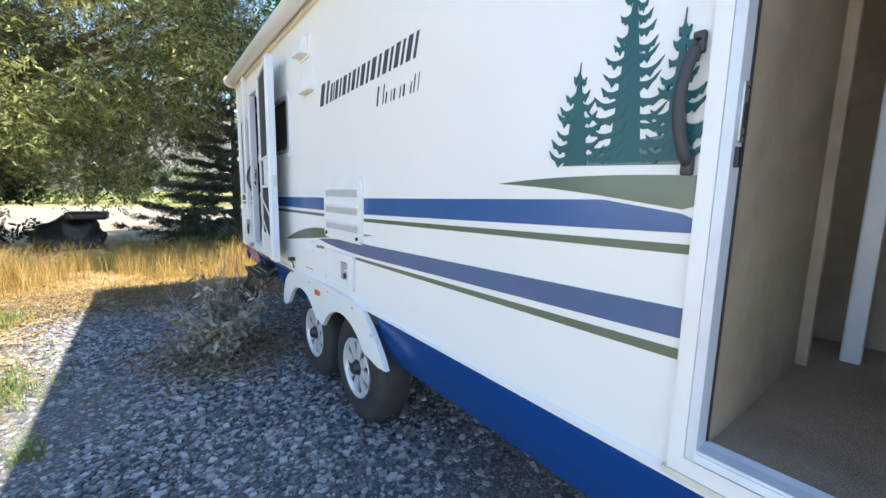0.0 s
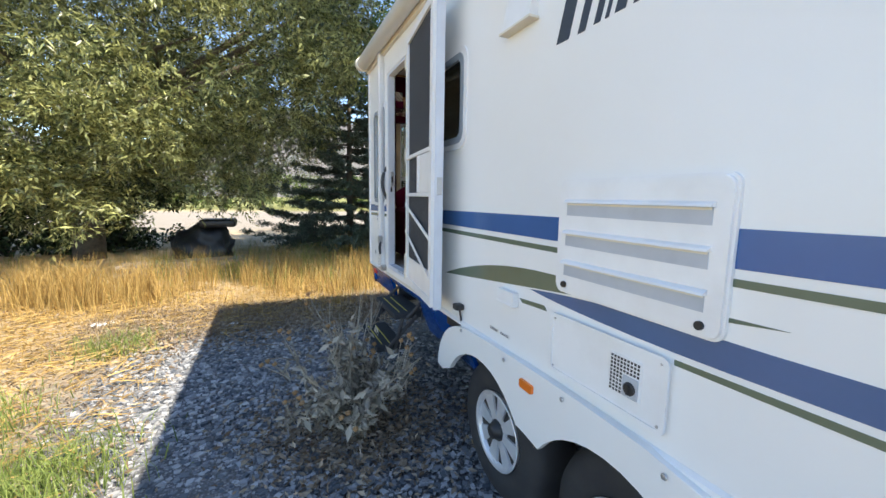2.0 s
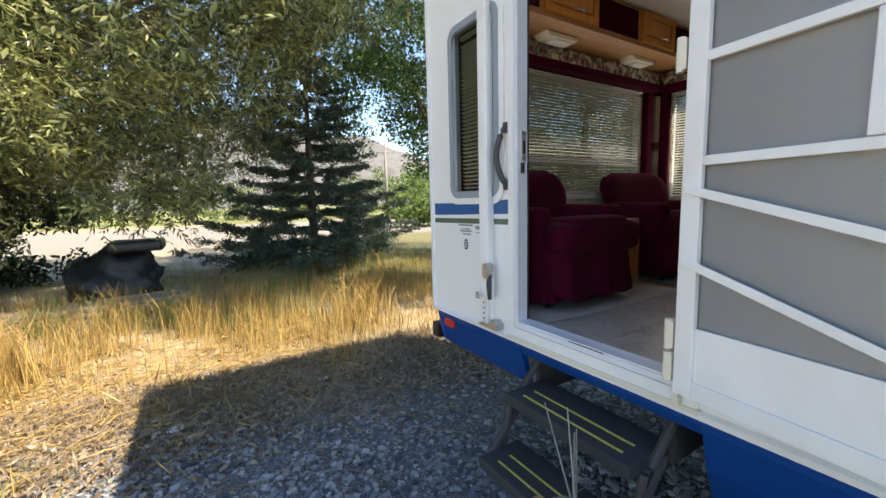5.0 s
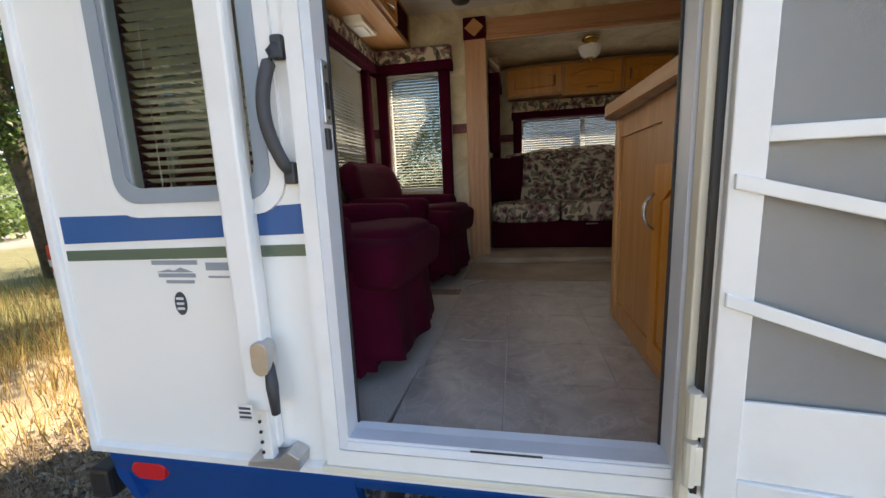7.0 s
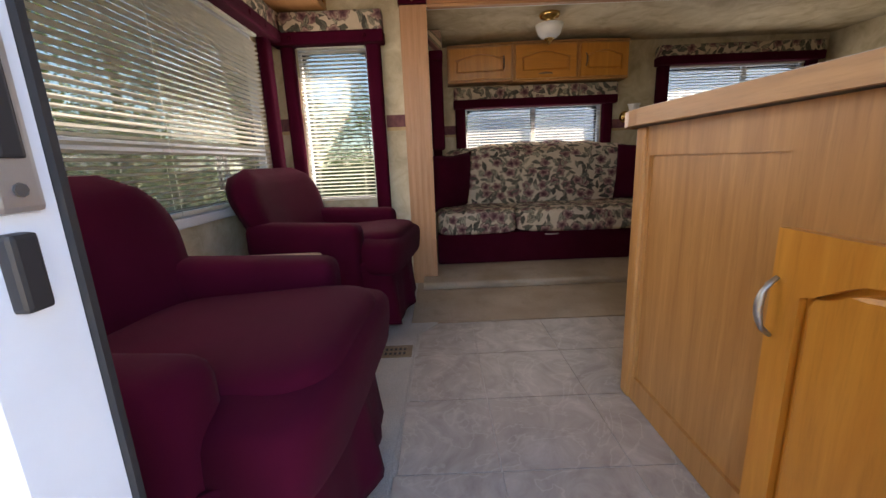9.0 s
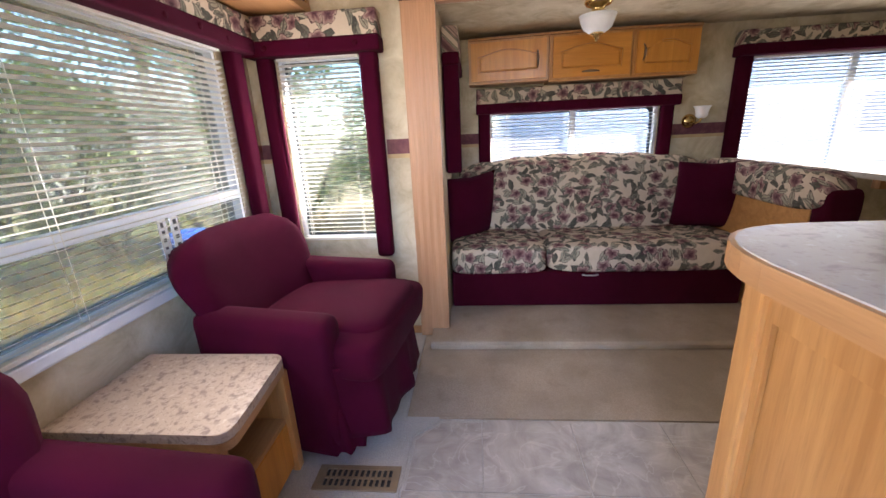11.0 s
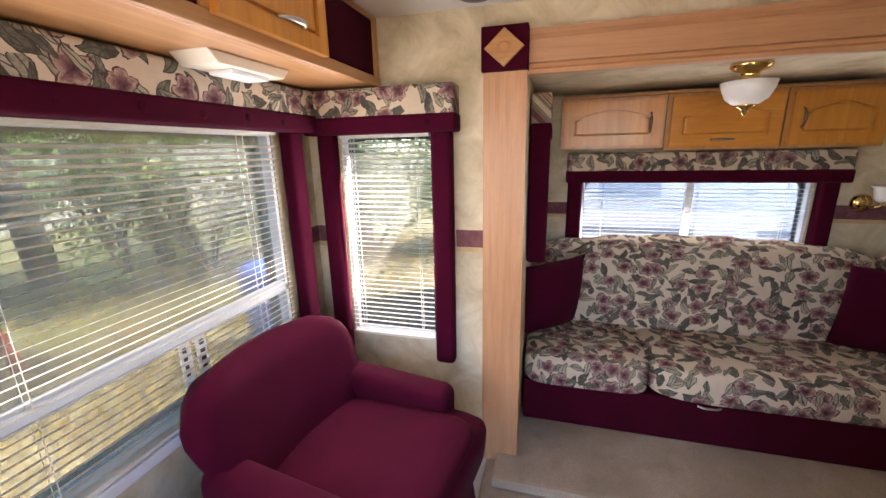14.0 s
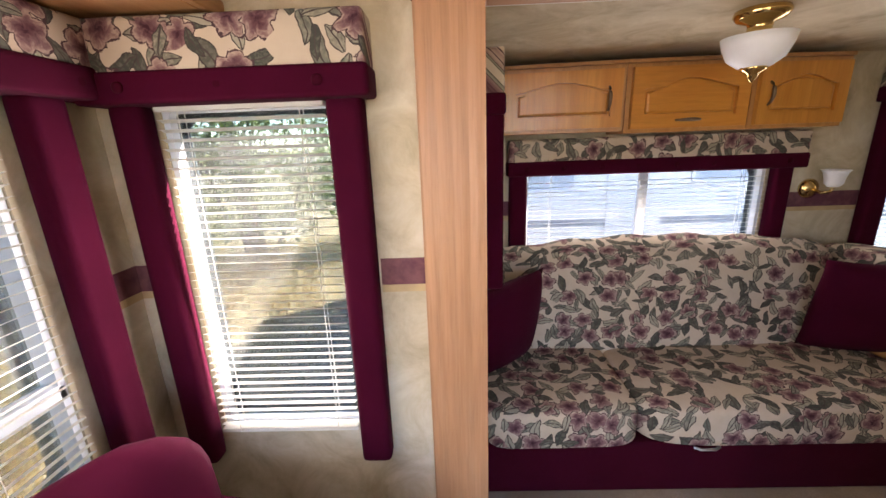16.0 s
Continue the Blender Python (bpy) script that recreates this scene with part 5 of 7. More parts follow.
def raised_door(parent, origin, u, w, h, n, arched, material, upright=(0, 0, 1)):
    """A raised-panel door: slab, sunk groove and a raised field with an arched top."""
    o, u, n, up = Vector(origin), Vector(u).normalized(), Vector(n).normalized(), Vector(upright)

    def plate(pts, d0, d1, bev):
        bm = bmesh.new()
        lo, hi = [bm.verts.new(o + u * a + up * b + n * d0) for a, b in pts], [bm.verts.new(o + u * a + up * b + n * d1) for a, b in pts]
        bm.faces.new(lo)
        top = bm.faces.new(hi)
        for i in range(len(pts)):
            j = (i + 1) % len(pts)
            bm.faces.new((lo[i], lo[j], hi[j], hi[i]))
        if bev:
            bmesh.ops.bevel(bm, geom=list(top.edges), offset=bev, segments=2, affect="EDGES", profile=0.5)
        return bm

    door = part("door", plate([(0, 0), (w, 0), (w, h), (0, h)], 0.0, 0.007, 0.002), material, parent, "honey oak raised-panel door")
    e = min(0.055, h * 0.2)

    def arch(m):
        a0, a1, b0, b1 = m, w - m, m, h - m
        rise = min(0.05, h * 0.16) if arched else 0.0
        pts = [(a0, b0), (a1, b0)]
        for k in range(11):
            t = k / 10
            pts.append((a1 + (a0 - a1) * t, b1 - rise + rise * math.sin(math.pi * t) ** 1.5))
        return pts

    bm = bmesh.new()
    out, inn = [(0, 0), (w, 0)] + [(w - w * k / 10, h) for k in range(11)], arch(e)
    L = [[bm.verts.new(o + u * a + up * b + n * d) for a, b in pts] for pts in (out, inn) for d in (0.006, 0.020)]
    for k in range(len(out)):
        j = (k + 1) % len(out)
        for p, q in ((1, 3), (3, 2), (0, 1)):
            bm.faces.new((L[p][k], L[p][j], L[q][j], L[q][k]))
    part("door_frame", bm, material, door)
    part("raised_field", plate(arch(e + 0.010), 0.006, 0.019, 0.010), material, door)
    return door


# overhead cabinet along the rear wall
oh = thing("overhead_cabinet", (2.1, 5.69, 2.6), "long oak overhead cabinet across the rear wall", "cabinet")
part("body", boxed(1.0, 3.20, 5.53, 5.852, 2.600, 2.84, 0.004), "oak_x", oh)
part("bottom_rail", boxed(1.0, 3.20, 5.512, 5.53, 2.600, 2.635, 0.004), "oak_x", oh)
part("top_rail", boxed(1.0, 3.20, 5.514, 5.53, 2.825, 2.842, 0.003), "oak_x", oh)
for x0 in (1.0, 1.44, 1.92, 2.38, 2.80, 3.16):
    part("stile", boxed(x0, x0 + 0.035, 5.513, 5.53, 2.635, 2.825, 0.003), "oak", oh)
for x0, x1 in ((1.475, 1.92), (2.40, 2.80)):
    d = raised_door(oh, (x1, 5.512, 2.628), (-1, 0, 0), x1 - x0, 0.205, (0, -1, 0), False, "oak_door")
    pull(d, ((x0 + x1) / 2 + 0.03, 5.490, 2.672), "x", 0.10, (0, -1, 0), "steel")
for x0, x1 in ((1.035, 1.44), (1.955, 2.38), (2.835, 3.16)):
    part("speaker_cloth", boxed(x0, x1, 5.519, 5.53, 2.635, 2.825, 0.002), "plum_dark", oh, "burgundy cloth panel")
for x0 in (2.50, 1.62):
    lt = thing("cabinet_light", (x0 + 0.15, 5.68, 2.57), "white plastic light under the overhead cabinet, switched off", "lamp", "under-cabinet lights")
    part("housing", prismed([(x0, 2.6), (x0 + 0.03, 2.572), (x0 + 0.27, 2.572), (x0 + 0.30, 2.6)], "y", 5.63, 5.745, 0.004), "ivory", lt)
    part("lens", boxed(x0 + 0.09, x0 + 0.23, 5.65, 5.725, 2.560, 2.574, 0.006), "frost", lt, "frosted lens")
detector = thing("smoke_alarm", (2.75, 4.75, 2.82), "dark round alarm on the ceiling", "alarm")
part("housing", lathed([(0.065, 2.845), (0.068, 2.825), (0.055, 2.805), (0.02, 2.80), (0.002, 2.80)], (3.0, 5.10, 0), "z", 24), "black", detector, "", True)

# slide-out wall cabinets: three in a shallow bow
ys = [4.82, 4.325, 3.835, 3.43]
for k in range(3):
    y0, y1 = ys[k], ys[k + 1]
    xa, xb = (3.985, 3.935, 3.93, 3.965)[k], (3.985, 3.935, 3.93, 3.965)[k + 1]
    za, zb = (2.345, 2.335, 2.335)[k], 2.600
    c = thing("wall_cabinet", (SX, (y0 + y1) / 2, za), "honey oak wall cabinet over the sofa", "cabinet", "wall cabinets in a shallow bow")
    part("body", prismed([(SX - 0.003, y0), (xa, y0), (xb, y1 + 0.003), (SX - 0.003, y1 + 0.003)], "z", za, zb, 0.003), "oak", c)
    u = Vector((xb - xa, y1 - y0, 0))
    n = Vector((u.y, -u.x, 0)).normalized()
    if n.x > 0:
        n = -n
    w = u.length
    o = Vector((xa, y0, za)) + u.normalized() * 0.018 + Vector((0, 0, 0.016))
    d = raised_door(c, o + n * 0.0015, u, w - 0.036, zb - za - 0.034, n, True, "oak_door_flat" if k == 1 else "oak_door")
    mid = Vector((xa, y0, 0)) + u * (0.86, 0.5, 0.14)[k] + n * 0.018
    if k == 1:
        pull(d, (mid.x, mid.y, za + 0.045), "y", 0.10, n)
    else:
        pull(d, (mid.x, mid.y, (za + zb) / 2), "z", 0.09, n)
    part("cornice", prismed([(SX - 0.004, y0), (xa - 0.012, y0), (xb - 0.012, y1 + 0.003), (SX - 0.004, y1 + 0.003)], "z", zb, zb + 0.014, 0.003), "oak_x", c)

# kitchen peninsula by the door
isl = thing("peninsula_cabinet", (1.5, 4.0, 1.0), "honey oak kitchen peninsula with panelled doors", "cabinet")
part("body", boxed(1.03, 1.905, 3.62, 4.322, 0.999, 1.835, 0.004), "oak", isl)
part("face_frame", wall("y", 4.322, 4.336, 1.03, 1.905, 0.999, 1.835, [(1.405, 1.850, 1.078, 1.757)]), "oak", isl)
part("inset_panel", boxed(1.406, 1.849, 4.322, 4.327, 1.079, 1.756), "oak", isl)
d = raised_door(isl, (1.385, 4.336, 1.055), (-1, 0, 0), 0.335, 0.58, (0, 1, 0), True, "oak_door")
pull(d, (1.372, 4.358, 1.50), "z", 0.105, (0, 1, 0), "steel")
part("end_post", boxed(1.865, 1.915, 4.29, 4.345, 0.999, 1.835, 0.008), "oak", isl, "rounded corner post")
part("end_panel", boxed(1.905, 1.913, 3.64, 4.30, 1.08, 1.77, 0.002), "oak", isl)
ct = thing("peninsula_worktop", (1.5, 4.0, 1.84), "grey stone-look worktop with oak edge", "worktop")
out = [(1.0, 3.55), (2.02, 3.55)] + curve((2.02, 4.20), (2.01, 4.40), (1.80, 4.405), 8) + [(1.0, 4.375)]
part("top", prismed([(1.003, 3.553), (2.012, 3.553)] + curve((2.012, 4.20), (2.002, 4.39), (1.80, 4.396), 8) + [(1.003, 4.366)], "z", 1.838, 1.8775), "counter", ct)
part("edge", ringed("z", out, [(1.01, 3.56), (2.005, 3.56)] + curve((2.005, 4.20), (1.995, 4.383), (1.80, 4.389), 8) + [(1.01, 4.36)], 1.835, 1.875), "oak_x", ct, "oak edge band")
setting("trim_seal_strip", boxed(WI + 0.001, 1.0295, 4.325, 4.338, 0.999, CEIL, 0.002), "oak", "oak end strip beside the entrance door", "trim")


# ---- seating ----
def armchair(name, cx, cy, turn, label, low=0.0):
    """A skirted swivel armchair; it faces -y before it is turned."""
    c = thing(name, (cx, cy, 0.999), label, "armchair", "burgundy armchairs")
    m = pose(cx, cy, 0.999, 0, 0, turn)

    def put(name, bm, material="plum", label="", smooth=True):
        bmesh.ops.transform(bm, matrix=m, verts=bm.verts[:])
        ob = part(name, bm, material, c, label, smooth)
        return ob

    def frustum(pts0, z0, pts1, z1, wav=0.0, seed=0):
        bm = bmesh.new()
        n, rows = len(pts0), 8
        rings = []
        for i in range(rows + 1):
            t = i / rows
            ring = []
            for k in range(n):
                x, y = (a + (b - a) * t for a, b in zip(pts0[k], pts1[k]))
                q = wav * (1 - t) * math.sin(k * 1.7 + seed)
                ring.append(bm.verts.new((x * (1 + q), y * (1 + q), z0 + (z1 - z0) * t)))
            rings.append(ring)
        for a, b in zip(rings, rings[1:]):
            for k in range(n):
                bm.faces.new((a[k], a[(k + 1) % n], b[(k + 1) % n], b[k]))
        bm.faces.new(rings[-1])
        return bm

    def outline(hx, y0, y1, r, n=10):
        return rounded(-hx, hx, y0, y1, r, n)

    put("skirt", frustum(outline(0.335, -0.30, 0.27, 0.09), 0.05, outline(0.325, -0.25, 0.28, 0.10), 0.36, 0.035, 1.0), label="loose burgundy slipcover skirt")
    put("seat", cushioned((0, -0.10, 0.395), (0.49, 0.56, 0.15), 0.38, pose(0, 0, 0, -4), 32))
    put("seat_front", cushioned((0, -0.29, 0.375), (0.62, 0.20, 0.165), 0.42, pose(0, 0, 0, 6), 32))
    bm = bmesh.new()
    # the back: a tall rounded shield leaning back
    nx, nz = 18, 14
    grid = {}
    for s in (0, 1):
        for i in range(nx + 1):
            for k in range(nz + 1):
                u, t = -1 + 2 * i / nx, k / nz
                half = (0.245 + 0.10 * min(1, t / 0.7)) * (1 if t < 0.70 else 1 - 0.42 * ((t - 0.70) / 0.30) ** 3.0)
                edge = max(abs(u) ** 6, (max(0, t - 0.75) / 0.25) ** 4)
                thick = 0.075 * (1 - edge) ** 0.5 + 0.008
                z = 0.25 + 0.515 * t
                y = 0.185 + 0.155 * t - 0.07 * (u * u) * (1 - 0.3 * t) * 1.0 + (-thick if s == 0 else thick * 0.8)
                grid[s, i, k] = bm.verts.new((u * half, y + 0.004 * noise.noise((u * 3, t * 3, s)), z))
    for i in range(nx):
        for k in range(nz):
            bm.faces.new((grid[0, i, k], grid[0, i + 1, k], grid[0, i + 1, k + 1], grid[0, i, k + 1]))
            bm.faces.new((grid[1, i, k], grid[1, i, k + 1], grid[1, i + 1, k + 1], grid[1, i + 1, k]))
    for k in range(nz):
        for i in (0, nx):
            bm.faces.new((grid[0, i, k], grid[0, i, k + 1], grid[1, i, k + 1], grid[1, i, k]))
    for i in range(nx):
        for k in (0, nz):
            bm.faces.new((grid[0, i, k], grid[1, i, k], grid[1, i + 1, k], grid[0, i + 1, k]))
    put("backrest", bm)
    for s in (-1, 1):
        bm = boxed(s * 0.276 - 0.058, s * 0.276 + 0.058, -0.245, 0.25, 0.06, 0.535, 0.050, 5)
        for v in bm.verts:
            v.co.x += s * 0.008 * math.sin(max(0.0, v.co.z - 0.1) * 6.0) + 0.004 * noise.noise(v.co * 7)
            v.co.z += 0.02 * (v.co.y + 0.02) if v.co.z > 0.4 else 0.0
        put("arm", bm)
    # the front of the slipcover hangs loose in folds and ends in a drooping point
    bm, nx, nz = bmesh.new(), 26, 12
    rows = {}
    for f in (0, 1):
        for i in range(nx + 1):
            for k in range(nz + 1):
                u, t = -1 + 2 * i / nx, k / nz
                low = 0.055 + 0.03 * u * u + 0.015 * math.sin(u * 5 + 1)
                z = 0.37 + (low - 0.37) * t
                y = -0.345 - 0.018 * t - 0.016 * t * math.sin(u * 7.5 + 0.8) - 0.008 * t * math.sin(u * 15) + 0.10 * u ** 6
                rows[f, i, k] = bm.verts.new((u * (0.318 - 0.03 * t * (1 - t)) + 0.01 * t, y + 0.012 * f, z))
    for f in (0, 1):
        for i in range(nx):
            for k in range(nz):
                bm.faces.new((rows[f, i, k], rows[f, i + 1, k], rows[f, i + 1, k + 1], rows[f, i, k + 1]))
    for k in range(nz):
        for i in (0, nx):
            bm.faces.new((rows[0, i, k], rows[0, i, k + 1], rows[1, i, k + 1], rows[1, i, k]))
    for i in range(nx):
        for k in (0, nz):
            bm.faces.new((rows[0, i, k], rows[0, i + 1, k], rows[1, i + 1, k], rows[1, i, k]))
    put("front_flap", bm, label="loose front of the slipcover hanging in folds")
    for sx in (-0.22, 0.22):
        for sy in (-0.2, 0.2):
            put("foot", boxed(sx - 0.015, sx + 0.015, sy - 0.015, sy + 0.015, 0.0, 0.09, 0.003), "black", "", False)
    return c


armchair("armchair", 2.645, 5.45, -8, "burgundy slipcovered armchair in the far rear corner")
armchair("armchair", 1.49, 5.46, -3, "burgundy slipcovered armchair beside the entrance door")

# table between the chairs
tb = thing("corner_table", (2.12, 5.62, 1.0), "oak side table with speckled beige top and open shelf", "table")
edge = [(1.955, RI - 0.002), (1.955, 5.42)] + curve((1.955, 5.41), (1.96, 5.375), (2.0, 5.378), 4) + curve((2.1, 5.385), (2.2, 5.395), (2.265, 5.40), 4) + curve((2.275, 5.402), (2.30, 5.41), (2.302, 5.44), 4) + [(2.302, RI - 0.002)]
part("top", prismed(edge, "z", 1.396, 1.423, 0.004), "granite", tb, "speckled beige laminate top")
part("edge_band", ringed("z", edge, [((u - 2.13) * 0.97 + 2.13, (v - 5.62) * 0.97 + 5.62) for u, v in edge], 1.372, 1.3955), "oak_x", tb)
for x0 in (1.965, 2.265):
    part("side", boxed(x0, x0 + 0.025, 5.41, RI - 0.003, 0.999, 1.374, 0.003), "oak", tb)
part("shelf", boxed(1.99, 2.265, 5.42, RI - 0.004, 1.19, 1.208, 0.003), "oak_x", tb)
part("back", boxed(1.99, 2.265, RI - 0.02, RI - 0.004, 1.208, 1.372), "oak", tb)
part("lower_panel", boxed(1.99, 2.265, 5.418, 5.436, 1.02, 1.19, 0.003), "oak_door", tb)
part("front_post", boxed(2.262, 2.295, 5.402, 5.43, 0.999, 1.374, 0.004), "oak", tb)
reg = thing("floor_register", (2.235, 5.195, 1.0), "brown metal floor heating register", "register")
part("plate", wall("z", 0.998, 1.005, 2.19, 2.285, 5.06, 5.335, [(2.205 + 0.036 * r, 2.205 + 0.036 * r + 0.029, 5.085 + 0.019 * k, 5.085 + 0.019 * k + 0.012) for r in range(2) for k in range(12)]), "register", reg)
part("well", boxed(2.2, 2.275, 5.07, 5.325, 0.9985, 1.0), "black", reg)

# sofa
sofa = thing("sofa", (3.7, 4.1, 1.042), "floral sofa bed on a burgundy base in the slide-out", "sofa")
part("base", boxed(3.44, 3.98, 3.305, 4.945, 1.045, 1.262, 0.01), "plum_dark", sofa, "burgundy velour base")
part("pull", tubed([(3.437, 4.10, 1.238), (3.425, 4.12, 1.238), (3.425, 4.17, 1.238), (3.437, 4.19, 1.238)], 0.005, 8), "steel", sofa, "small metal pull")
for y0, y1 in ((3.27, 4.39), (4.39, 4.945)):
    part("seat_cushion", cushioned((3.665, (y0 + y1) / 2, 1.338), (0.52, y1 - y0 + 0.006, 0.178), 0.28, n=44), "floral", sofa, "floral seat cushion", True)
bm = bmesh.new()
ny, nz = 44, 12
pts = {}
for s in (0, 1):
    for i in range(ny + 1):
        for k in range(nz + 1):
            u, t = i / ny, k / nz
            y = 3.33 + u * 1.575
            top = 1.80 + 0.085 * math.sin(math.pi * u) ** 0.55 + 0.012 * math.sin(u * math.pi * 6) ** 2
            z = 1.36 + (top - 1.36) * t
            edge = max((2 * abs(u - 0.5)) ** 10, max(0, (t - 0.72) / 0.28) ** 3)
            th = 0.085 * (1 - edge) ** 0.5 + 0.006
            pts[s, i, k] = bm.verts.new((3.90 + 0.10 * t + (-th if s == 0 else th * 0.6), y, z))
for i in range(ny):
    for k in range(nz):
        for s in (0, 1):
            bm.faces.new([pts[s, i, k], pts[s, i + 1, k], pts[s, i + 1, k + 1], pts[s, i, k + 1]])
    for k in (0, nz):
        bm.faces.new([pts[0, i, k], pts[0, i + 1, k], pts[1, i + 1, k], pts[1, i, k]])
for k in range(nz):
    for i in (0, ny):
        bm.faces.new([pts[0, i, k], pts[0, i, k + 1], pts[1, i, k + 1], pts[1, i, k]])
part("backrest", bm, "floral", sofa, "floral arched backrest", True)


def pillow(y, x, z, turn, tip):
    p = thing("throw_pillow", (x, y, z - 0.15), "square burgundy velour throw pillow on the sofa", "pillow", "throw pillows")
    bm, n = bmesh.new(), 14
    g = {}
    for s in (-1, 1):
        for i in range(n + 1):
            for k in range(n + 1):
                u, v = -1 + 2 * i / n, -1 + 2 * k / n
                th = 0.065 * (1 - abs(u) ** 2.5) ** 0.5 * (1 - abs(v) ** 2.5) ** 0.5
                pin = 1 - 0.09 * (1 - abs(u)) * (abs(v) > 0.99) - 0.05 * (1 - abs(v * v)) * (abs(u) > 0.99)
                if s < 0 or th > 1e-6:
                    g[s, i, k] = bm.verts.new((s * th, u * 0.18 * pin, v * 0.215 * pin))
                else:
                    g[s, i, k] = g[-1, i, k]
    for s in (-1, 1):
        for i in range(n):
            for k in range(n):
                bm.faces.new([g[s, i, k], g[s, i + 1, k], g[s, i + 1, k + 1], g[s, i, k + 1]])
    bmesh.ops.transform(bm, matrix=pose(x, y, z, tip, -12, turn), verts=bm.verts[:])
    part("cover", bm, "plum", p, "", True)


pillow(4.83, 3.70, 1.605, 38, -4)
pillow(3.40, 3.73, 1.625, -14, 0)

# dinette bench whose wooden back meets the sofa
dn = thing("dinette_bench", (3.5, 3.1, 1.042), "oak dinette bench with floral back cushion", "bench")
part("back_panel", prismed([(3.13, 1.045), (4.11, 1.045), (4.11, 1.74), (3.13, 1.74)], "y", 3.265, 3.285, 0.003), "oak_flat", dn, "oak veneer panel")
part("seat_box", boxed(3.16, 4.11, 2.75, 3.264, 1.045, 1.36, 0.004), "oak", dn)
d = raised_door(dn, (3.1595, 3.235, 1.085), (0, -1, 0), 0.44, 0.235, (-1, 0, 0), False, "oak_door_flat")
part("knob", lathed([(0.004, 3.140), (0.006, 3.128), (0.014, 3.122), (0.014, 3.116), (0.002, 3.112)], (0, 3.02, 1.205), "x", 14), "bronze", d, "dark bronze knob", True)
part("back_cushion", cushioned((3.56, 3.235, 1.735), (1.05, 0.17, 0.19), 0.4, n=40), "floral_x", dn, "floral bolster", True)
part("cushion_end", cushioned((3.075, 3.22, 1.66), (0.10, 0.15, 0.20), 0.4, n=24), "plum_dark", dn, "burgundy bolster end", True)
part("seat_cushion", cushioned((3.62, 3.0, 1.42), (0.96, 0.48, 0.13), 0.3, n=36), "floral", dn, "", True)
dt = thing("dinette_table", (3.6, 2.4, 1.042), "light dinette table on a post by the window", "table")
part("top", prismed(rounded(3.30, 4.10, 2.05, 2.70, 0.05), "z", 1.72, 1.75, 0.005), "counter", dt)
part("post", tubed([(3.6, 2.35, 1.045), (3.6, 2.35, 1.72)], 0.035, 14), "chrome", dt)
part("support", boxed(3.55, 3.60, 2.12, 2.62, 1.66, 1.72, 0.004), "oak", dt)

# ceiling lamp and sconce in the slide-out
cl = thing("ceiling_lamp", (3.45, 4.185, 2.46), "brass ceiling lamp with frosted ribbed glass bowl", "lamp")
at = (3.45, 4.185, 0)
part("canopy", lathed([(0.002, 2.64), (0.062, 2.64), (0.066, 2.628), (0.055, 2.615), (0.03, 2.606), (0.028, 2.59), (0.036, 2.578), (0.002, 2.576)], at, "z", 28), "brass", cl, "polished brass canopy", True)
bm = bmesh.new()
lathe(bm, [(0.015, 2.492), (0.040, 2.497), (0.066, 2.516), (0.080, 2.547), (0.087, 2.574), (0.082, 2.575), (0.074, 2.548), (0.06, 2.521), (0.036, 2.504), (0.012, 2.50)], at, "z", 40)
for v in bm.verts:
    a = math.atan2(v.co.y - at[1], v.co.x - at[0])
    f = 1 + 0.012 * math.sin(20 * a)
    v.co.x, v.co.y = at[0] + (v.co.x - at[0]) * f, at[1] + (v.co.y - at[1]) * f
part("shade", bm, "frost", cl, "frosted ribbed glass bowl", True)
part("finial", lathed([(0.034, 2.50), (0.03, 2.488), (0.014, 2.48), (0.012, 2.47), (0.006, 2.462), (0.001, 2.456)], at, "z", 20), "brass", cl, "", True)
sn = thing("wall_sconce", (SX, 3.34, 2.05), "brass wall sconce with tulip glass shade", "lamp")
part("rosette", lathed([(0.045, SX - 0.001), (0.045, SX - 0.01), (0.025, SX - 0.022), (0.012, SX - 0.03), (0.002, SX - 0.03)], (0, 3.37, 2.06), "x", 24), "brass", sn, "", True)
part("stem", tubed([(SX - 0.02, 3.37, 2.06), (SX - 0.06, 3.355, 2.045), (SX - 0.085, 3.34, 2.055), (SX - 0.085, 3.335, 2.075)], 0.007, 10), "brass", sn, "", True)
part("shade", lathed([(0.02, 2.075), (0.034, 2.09), (0.036, 2.11), (0.042, 2.135), (0.052, 2.15), (0.049, 2.15), (0.038, 2.134), (0.03, 2.108), (0.016, 2.08)], (SX - 0.085, 3.335, 0), "z", 28), "frost", sn, "tulip glass shade", True)

# tiles laid over the grout bed
tx, ty = [1.0, 1.272, 1.585, 1.895, 2.205, 2.524], [5.095, 4.79, 4.46, 4.135, 3.82, 3.51, 3.2, 2.88]
for i in range(len(tx) - 1):
    for k in range(len(ty) - 1):
        x0, x1, y1, y0 = tx[i] + 0.002, tx[i + 1] - 0.002, ty[k] - 0.002, ty[k + 1] + 0.002
        if k == 0:
            y1 = 5.09 - 0.045 * (x1 - 1.0) / 1.42 - 0.006
        pts = [(x0, y0), (x1, y0), (x1, y1), (x0, y1)]
        if k == 0 and i == len(tx) - 2:
            pts = [(x0, y0), (x1 - 0.015, y0), (x1 - 0.02, 4.945), (x1 - 0.11, y1 - 0.005), (x0, y1)]
        if y1 < 4.3 and x1 < 1.9:
            continue
        part("tile", prismed(pts, "z", 0.982, 0.9955, 0.0015), "tile", tile_floor)

